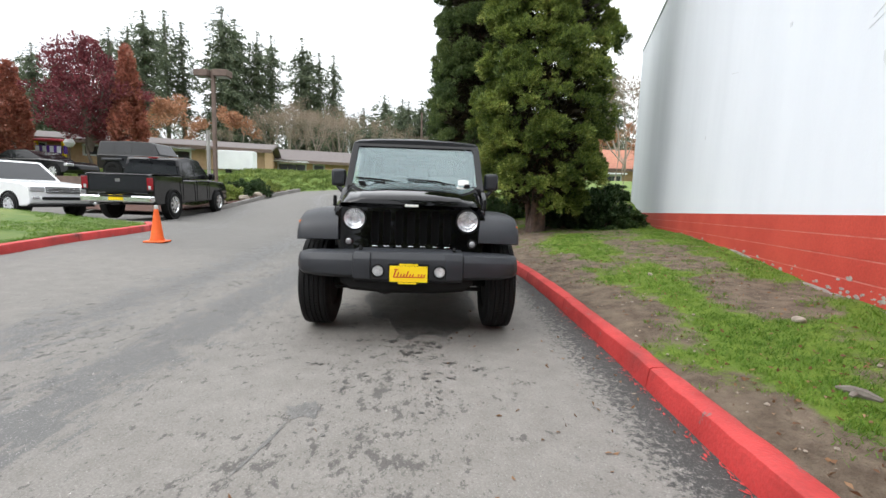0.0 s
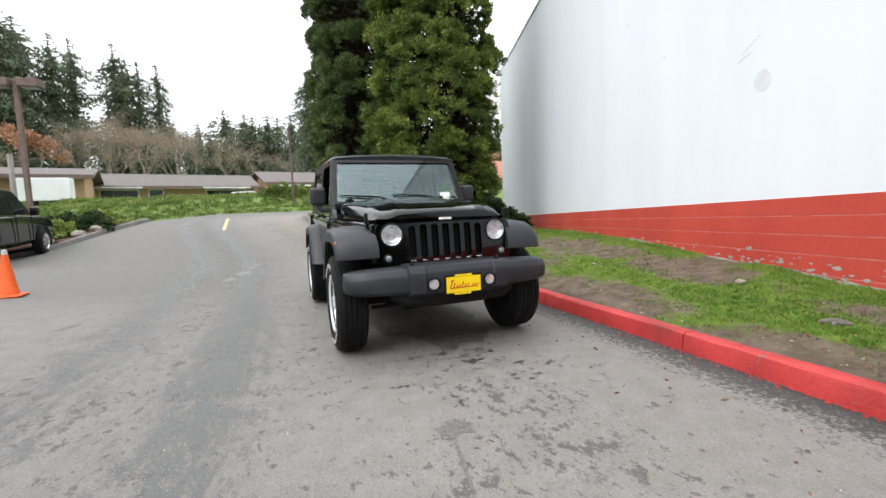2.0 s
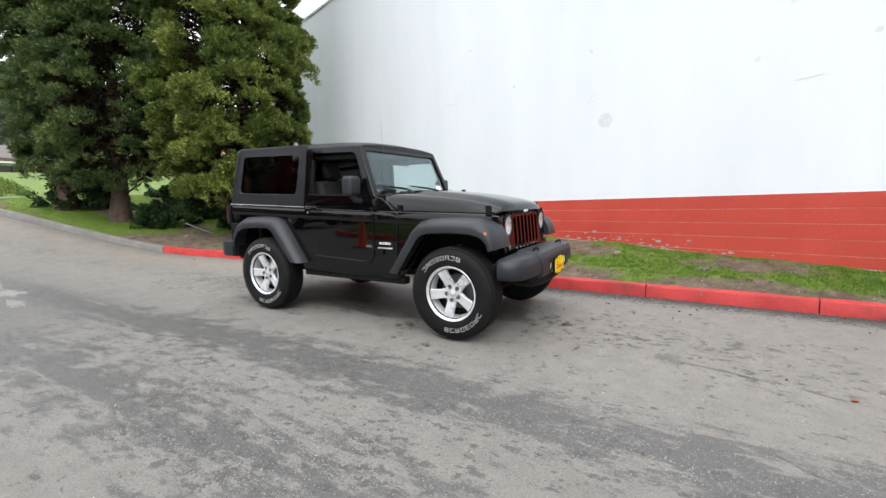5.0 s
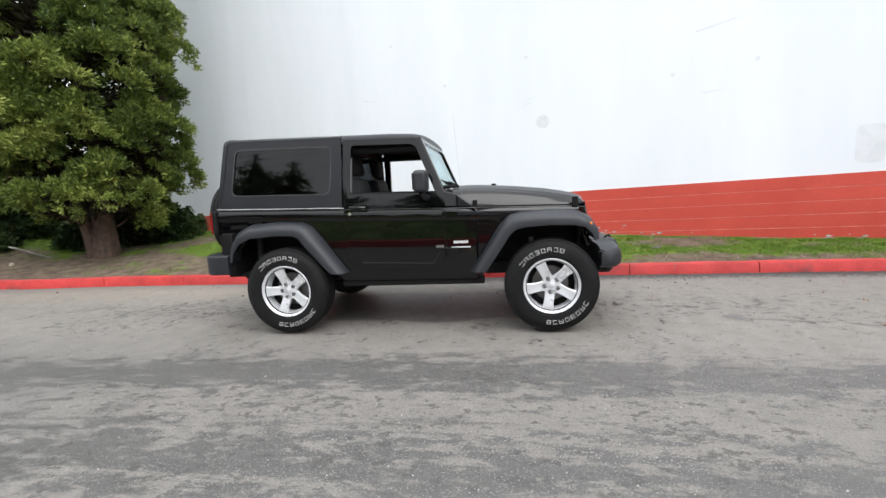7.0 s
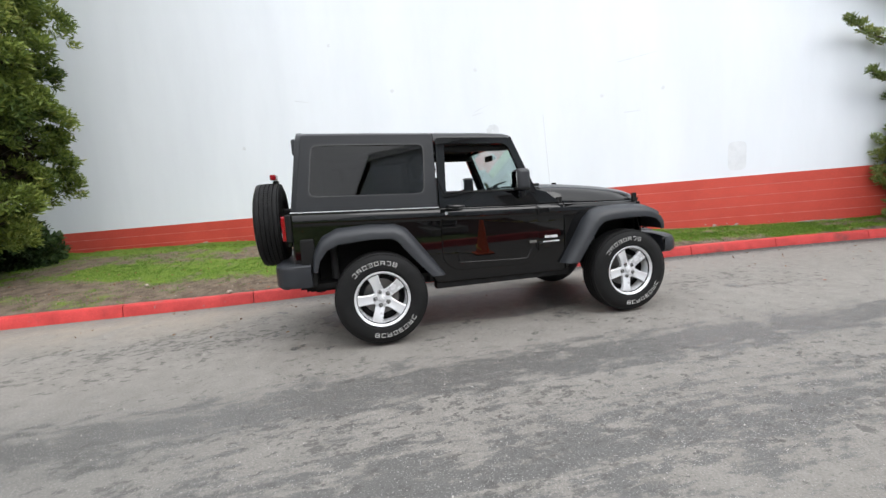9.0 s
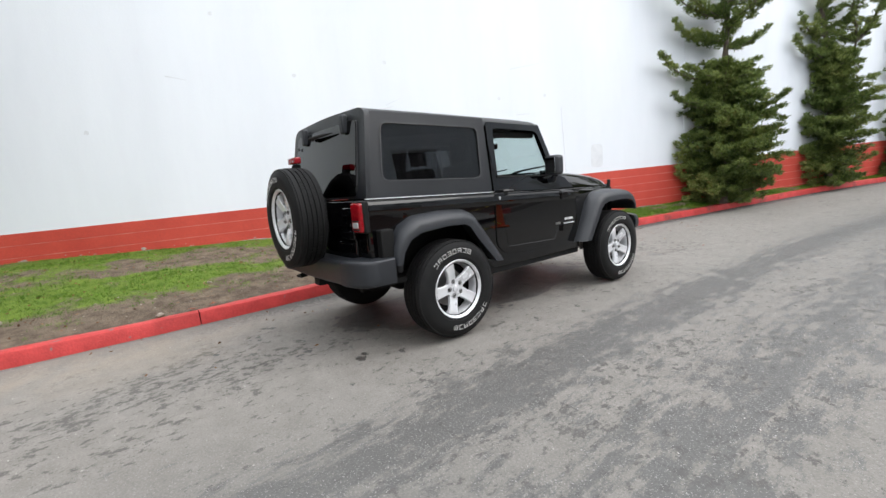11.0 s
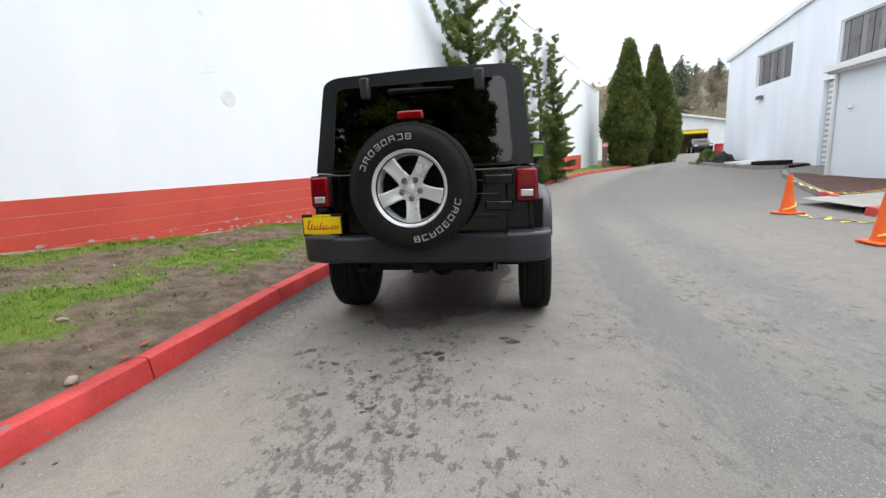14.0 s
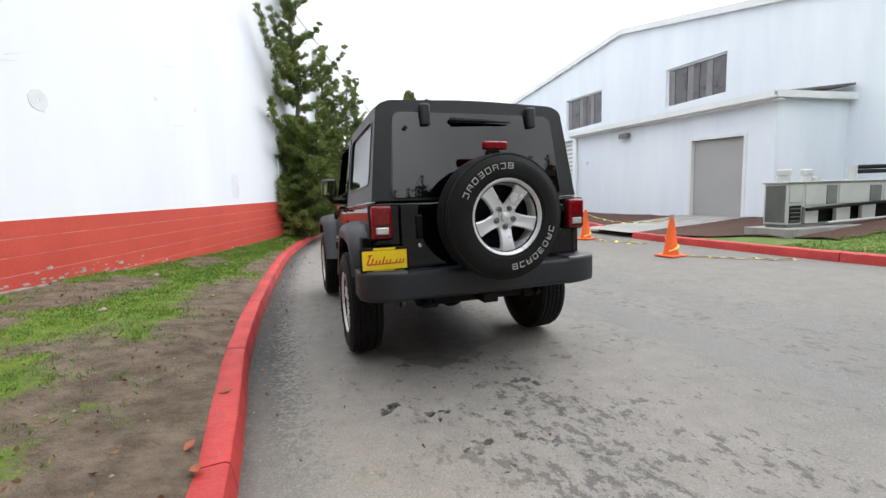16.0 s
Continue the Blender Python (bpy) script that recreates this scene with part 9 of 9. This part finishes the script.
# clutter by the pale building's lower end
def tarp_heap(x, y, rx, ry, h, seed, label):
    """A slumped sheet over something low."""
    def top(u, v):
        r = min(1, math.hypot(u, v))
        return (x + u * rx, y + v * ry, road_z(x, y) + 0.08 + h * (1 - r**3) * (0.75 + 0.4 * noise.noise((u * 2.5, v * 2.5, seed))) + 0.05 * noise.noise((u * 7, v * 7, seed)))
    ob = grid_mesh("tarp", spaced(-1, 1, 0.12), spaced(-1, 1, 0.12), top, M["black"])
    return tagged(ob, label, "tarp")


tarp_heap(-9.75, -16.4, 0.5, 0.8, 0.62, 3, "crumpled black sheeting heaped in the narrow bed")
bush("low_shrub", -9.4, -17.9, road_z(-9.4, -17.9) + 0.05, 0.55, 0.5, 0.75, 90, 131, M["ivy"], "small green shrub beside the black sheeting", per=24, ln=0.1, wd=0.05)
for i, (x, y, w, l_, h) in enumerate(((-10.0, -14.6, 0.5, 0.7, 0.10), (-10.3, -12.2, 0.35, 0.75, 0.16), (-9.9, -13.6, 0.3, 0.3, 0.07))):
    bd = to_ob("board", box(-w, w, -l_, l_, 0, h, pose(x, y, road_z(x, y) + 0.10, 0, 2, 6 + 9 * i)), M["black"] if i == 1 else M["trim_white"], bevel=0.01)
    tagged(bd, "dark flat board lying in the narrow bed" if i == 1 else "pale flat board lying in the narrow bed", "board")
dr_ = thing("red_drum", pose(-11.9, -24.5, road_z(-11.9, -24.5)), "red drum standing past the pale building", "drum")
part("body", lathe([(0, 0), (0.27, 0), (0.285, 0.02), (0.27, 0.04), (0.27, 0.42), (0.285, 0.44), (0.27, 0.46), (0.27, 0.85), (0.285, 0.87), (0.27, 0.89), (0, 0.89)], 28, "z"), M["toy_red"], dr_, smooth=True)

# ---- small things on the ground ----
sp = thing("pale_slat", pose(1.68, 13.9, lawn_z(1.68, 13.9)), "pale grey slat leaning on the ground under the cedars", "slat")
part("body", skin([[(x, -0.03 - w, z), (x, 0.03 + w, z), (x, 0.03 + w, z + 0.02), (x, -0.03 - w, z + 0.02)] for x, z, w in ((0.03, -0.02, 0.0), (-0.3, 0.13, 0.015), (-0.62, 0.29, 0.03))]), M["ac_metal"], sp, bevel=0.004)
rock("stone", 1.03, 13.9, lawn_z(1.03, 13.9) + 0.02, 0.06, 0.045, 0.04, 12, "pale stone near the cedars", group="stones on the lawn")
rock("stone", 2.70, 3.62, lawn_z(2.7, 3.62) + 0.02, 0.053, 0.037, 0.028, 3, "pale rounded stone on the lawn", group="stones on the lawn")
rock("stone", 1.62, 9.9, lawn_z(1.62, 9.9) + 0.015, 0.043, 0.031, 0.025, 5, "pale stone on the lawn", group="stones on the lawn")
rock("stone", 2.42, 5.64, lawn_z(2.42, 5.64) + 0.012, 0.043, 0.028, 0.019, 7, "pale stone on the lawn", group="stones on the lawn")
rock("stone", 0.98, 8.55, lawn_z(0.98, 8.55) + 0.015, 0.037, 0.028, 0.022, 8, "pale stone beside the kerb", group="stones on the lawn")
rock("stone", 1.75, 4.75, lawn_z(1.75, 4.75) + 0.01, 0.028, 0.019, 0.012, 9, "small pale stone on the lawn", group="stones on the lawn")
rock("stone", 1.85, 8.0, lawn_z(1.85, 8.0) + 0.01, 0.037, 0.019, 0.015, 6, "small flat stone on the lawn", group="stones on the lawn")
M["driftwood"] = mat("weathered_grey_wood", (0.20, 0.175, 0.15), (0.11, 0.095, 0.08), scale=12, rough=0.9, bump=0.6, bscale=60)
dw = bmesh.new()
zz = lawn_z(2.1, 2.42)
add_tube(dw, [(2.07, 2.50, zz + 0.01), (2.10, 2.45, zz + 0.02), (2.13, 2.40, zz + 0.02), (2.17, 2.35, zz + 0.012)], 0.02, 8, [0.01, 0.024, 0.028, 0.012])
add_tube(dw, [(2.06, 2.40, zz + 0.006), (2.10, 2.42, zz + 0.016), (2.15, 2.45, zz + 0.012)], 0.015, 7, [0.008, 0.02, 0.008])
tagged(to_ob("driftwood", dw, M["driftwood"], smooth=True), "weathered grey piece of wood on the grass", "wood")

# fallen leaves and crumbs
M["dead_leaf"] = leafmat("fallen_leaves", (0.13, 0.06, 0.03), (0.30, 0.17, 0.09), c3=(0.42, 0.34, 0.24))
M["crumb"] = mat("pale_grit", (0.45, 0.43, 0.40), (0.28, 0.26, 0.24), scale=20, rough=0.9)
lr = np.random.default_rng(23)
pts = []
for _ in range(1500):
    y = lr.uniform(-2, 13)
    x = lr.uniform(kerb_x(y) + 0.18, wall_x(y) - 0.05)
    pts.append((x, y, lawn_z(x, y) + 0.012))
for _ in range(160):
    y = lr.uniform(-2, 12)
    x = kerb_x(y) - abs(lr.normal()) * 0.8 - 0.03
    pts.append((x, y, road_z(x, y) + 0.006))
pts = np.array(pts)
d = lr.normal(size=pts.shape) * np.array([1, 1, 0.25])
tagged(mesh_from("fallen_leaves", leaves(pts, d, 0.034, 0.018, lr, 0.1), None, M["dead_leaf"]), "small brown fallen leaves and chips on the lawn", "leaves", kind="stuff")


# pebbles and clods on the bare soil
bm = bmesh.new()
for _ in range(520):
    y = lr.uniform(-1, 12.5)
    x = lr.uniform(kerb_x(y) + 0.2, wall_x(y) - 0.1)
    if grass_amount(x, y) > 0.62:
        continue
    r = 0.006 + 0.012 * lr.uniform() ** 3
    c = Vector((x, y, lawn_z(x, y) + r * 0.35))
    vs = [bm.verts.new(c + Vector((dx * r * lr.uniform(0.7, 1.4), dy * r * lr.uniform(0.7, 1.4), dz * r * 0.7))) for dx, dy, dz in ((1, 0, 0), (0, 1, 0), (-1, 0, 0), (0, -1, 0), (0, 0, 1), (0, 0, -1))]
    for i in range(4):
        bm.faces.new((vs[i], vs[(i + 1) % 4], vs[4]))
        bm.faces.new((vs[(i + 1) % 4], vs[i], vs[5]))
tagged(to_ob("pebbles", bm, M["stone"]), "small pale pebbles scattered on the bare soil", "pebbles", kind="stuff")


def one_leaf(x, y, z, s, a, label):
    bm = bmesh.new()
    o = [(0, -1, 0), (0.35, -0.5, 0.12), (0.5, 0.1, 0.15), (0.2, 0.6, 0.1), (0, 1, 0.2), (-0.25, 0.55, 0.12), (-0.5, 0.0, 0.2), (-0.3, -0.55, 0.1)]
    c = bm.verts.new((0, 0, 0.02))
    vs = [bm.verts.new(p) for p in o]
    for i in range(8):
        bm.faces.new((c, vs[i], vs[(i + 1) % 8]))
    for v in bm.verts:
        v.co *= s
    ob = to_ob("leaf", bm, M["orange_leaf"])
    sd = ob.modifiers.new("thick", "SOLIDIFY")
    sd.thickness = 0.0015
    ob.matrix_world = pose(x, y, z, 6, 4, a)
    return tagged(ob, label, "leaf", "fallen leaves")


M["orange_leaf"] = mat("dry_orange_leaf", (0.36, 0.09, 0.03), (0.28, 0.07, 0.03), scale=30, rough=0.7)
one_leaf(-0.91, 1.41, road_z(-0.91, 1.41) + 0.004, 0.035, 60, "dry orange leaf on the asphalt")
one_leaf(0.96, 8.25, lawn_z(1.0, 8.25) + 0.02, 0.05, 20, "dry orange leaf beside the kerb")
one_leaf(1.02, 7.45, lawn_z(1.02, 7.45) + 0.02, 0.04, 100, "dry reddish leaf beside the kerb")
one_leaf(1.04, 8.05, lawn_z(1.04, 8.05) + 0.02, 0.04, 160, "dry brown leaf beside the kerb")

# flecks of kerb paint on the gutter and pale grit on the asphalt
pr = np.random.default_rng(29)
v = []
for _ in range(230):
    y = pr.uniform(-1, 5)
    x = kerb_x(y) - abs(pr.normal()) * 0.022 - 0.010
    v.append((x, y, road_z(x, y) + 0.003))
d = pr.normal(size=(len(v), 3)) * np.array([0.5, 1.2, 0.02])
flat = leaves(np.array(v), d, 0.045, 0.016, pr, 0.05)
flat[:, 2] = np.repeat(np.array(v)[:, 2], 4) + 0.001
tagged(mesh_from("paint_flecks", flat, None, M["kerb_red"]), "red paint flecks on the gutter asphalt", "paint flecks", kind="stuff")
v = []
for _ in range(2600):
    x, y = pr.uniform(-6, 1.2), pr.uniform(-3, 12)
    if x < kerb_x(y) - 0.02:
        v.append((x, y, road_z(x, y) + 0.003))
bmv = leaves(np.array(v), pr.normal(size=(len(v), 3)), 0.009, 0.008, pr, 0.2)
tagged(mesh_from("grit", bmv, None, M["crumb"]), "pale grit scattered on the asphalt", "grit", kind="stuff")

# damp spots in front of the car
M["damp"] = mat("damp_asphalt", (0.105, 0.101, 0.095), (0.155, 0.15, 0.141), scale=22, rough=0.6, bump=0.5, bscale=95, fine=0.5)


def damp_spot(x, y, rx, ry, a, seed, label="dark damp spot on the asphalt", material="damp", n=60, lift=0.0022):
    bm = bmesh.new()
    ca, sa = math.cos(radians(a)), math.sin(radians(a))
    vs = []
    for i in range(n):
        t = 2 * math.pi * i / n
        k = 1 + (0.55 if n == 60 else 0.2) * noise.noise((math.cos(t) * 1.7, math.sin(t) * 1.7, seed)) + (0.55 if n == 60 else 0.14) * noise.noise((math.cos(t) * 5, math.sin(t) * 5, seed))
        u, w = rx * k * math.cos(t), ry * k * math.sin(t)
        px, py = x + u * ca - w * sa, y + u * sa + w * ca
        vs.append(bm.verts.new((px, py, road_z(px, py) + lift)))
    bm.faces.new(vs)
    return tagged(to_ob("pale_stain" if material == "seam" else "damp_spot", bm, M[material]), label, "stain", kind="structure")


for i, (x, y, rx, ry, a) in enumerate(((-0.72, 2.42, 0.10, 0.075, 0), (-0.80, 2.05, 0.012, 0.20, -8), (-0.90, 1.55, 0.014, 0.10, -20), (-1.85, 1.72, 0.04, 0.10, -40), (-4.1, 6.0, 0.16, 0.06, 70))):
    damp_spot(x, y, rx, ry, a, i * 1.7)
for i, (x, y, rx, ry, a) in enumerate(((-2.95, 10.3, 0.16, 0.3, 5), (-3.05, 9.4, 0.07, 0.35, 0), (-2.9, 11.5, 0.06, 0.6, -3))):
    damp_spot(x, y, rx, ry, a, 40 + i * 1.3, "pale dusty stain on the asphalt", "seam")

# dark patch painting the car's shade on damp asphalt; wet dirt dripped by its wheels
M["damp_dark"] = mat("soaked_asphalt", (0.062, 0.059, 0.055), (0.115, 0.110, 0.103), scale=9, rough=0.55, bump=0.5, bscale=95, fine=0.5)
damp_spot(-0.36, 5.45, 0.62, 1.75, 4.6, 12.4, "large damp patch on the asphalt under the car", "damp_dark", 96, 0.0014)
M["wet"] = mat("wet_dark_asphalt", (0.034, 0.031, 0.029), (0.075, 0.070, 0.065), scale=25, rough=0.5, bump=0.5, bscale=95, fine=0.4)
wr = random.Random(44)
for i, (x, y, r) in enumerate(((-0.06, 6.95, 0.07), (-0.81, 7.53, 0.06), (-1.12, 7.25, 0.07), (0.09, 7.65, 0.05), (-0.22, 7.82, 0.045), (-0.64, 8.25, 0.035), (-0.9, 8.4, 0.03), (-0.24, 8.19, 0.04), (-0.53, 7.9, 0.035), (-1.32, 6.98, 0.05), (-0.95, 7.6, 0.04), (-0.10, 3.54, 0.05), (-0.04, 2.94, 0.045), (-0.7, 3.59, 0.045), (-0.5, 2.93, 0.03), (-0.61, 2.66, 0.03), (-0.89, 3.07, 0.03), (-0.26, 3.39, 0.05), (-0.47, 3.63, 0.05), (0.24, 3.12, 0.03), (0.03, 3.2, 0.05), (-1.24, 4.95, 0.05), (-1.05, 4.7, 0.07), (-1.01, 5.63, 0.05), (-1.32, 6.33, 0.04), (-1.5, 4.2, 0.04), (-1.59, 5.7, 0.03))):
    for k in range(wr.randint(3, 5)):
        a, d = wr.uniform(0, 6.28), r * wr.uniform(0.2, 2.4)
        q = r * wr.uniform(0.25, 0.8)
        damp_spot(x + d * math.cos(a), y + d * math.sin(a) * 0.8, q, q * wr.uniform(0.35, 0.9), wr.uniform(-30, 210), i * 3.1 + k, "small dark wet spot of dripped dirt on the asphalt", "wet")

# drips and crumbs of dark dirt strewn before and behind the car, in loose groups
dr = np.random.default_rng(37)
bm = bmesh.new()
for cx, cy, sx, sy, cnt in ((-0.42, 2.85, 0.42, 0.35, 12), (-0.10, 2.85, 0.10, 0.30, 8), (-0.35, 7.85, 0.6, 0.35, 12), (-0.7, 8.8, 0.6, 0.6, 6), (-1.35, 5.4, 0.20, 1.0, 8), (-1.05, 4.6, 0.18, 0.3, 10)):
    for _ in range(cnt):
        gx, gy = cx + sx * dr.normal(), cy + sy * dr.normal()
        for _ in range(dr.integers(2, 11)):
            x, y = gx + 0.045 * dr.normal(), gy + 0.06 * dr.normal()
            if x > kerb_x(y) - 0.12:
                continue
            r = 0.003 + 0.007 * dr.uniform() ** 2.2
            st, a = dr.uniform(1.0, 2.2), dr.normal() * 0.7
            vs = []
            for i in range(10):
                t = 2 * math.pi * i / 10
                k = dr.uniform(0.4, 1.35)
                u, w = r * st * k * math.cos(t), r * k * math.sin(t)
                px, py = x + u * math.cos(a) - w * math.sin(a), y + u * math.sin(a) + w * math.cos(a)
                vs.append(bm.verts.new((px, py, road_z(px, py) + 0.0032)))
            bm.faces.new(vs)
M["crumb_dark"] = mat("wet_dirt", (0.060, 0.057, 0.053), (0.098, 0.094, 0.088), scale=20, rough=0.6)
tagged(to_ob("dirt_crumbs", bm, M["crumb_dark"]), "dark wet dirt crumbs strewn on the asphalt", "dirt", kind="stuff")

# grass on the lawn across the driveway
tf = []
for _ in range(6500):
    y = dr.uniform(4.6, 10.6)
    x = curve_at(FAR_KERB, y) - 0.2 - 6.5 * dr.uniform() ** 1.5
    if noise.noise((x * 0.9, y * 0.9, 2)) > -0.28:
        tf.append((x, y, road_z(x, y) + 0.11))
tf = np.array(tf)
c = np.repeat(tf, 6, axis=0) + dr.normal(size=(len(tf) * 6, 3)) * np.array([0.035, 0.035, 0])
tip = c + np.concatenate([dr.normal(size=(len(c), 2)) * 0.018, dr.uniform(0.012, 0.04, (len(c), 1))], axis=1)
sd = unit(dr.normal(size=(len(c), 3)) * np.array([1, 1, 0])) * 0.005
tagged(mesh_from("grass", np.stack([c - sd, c + sd, tip], axis=1).reshape(-1, 3), None, M["blade"], per=3), "short green grass blades behind the red kerb", "grass", kind="stuff")
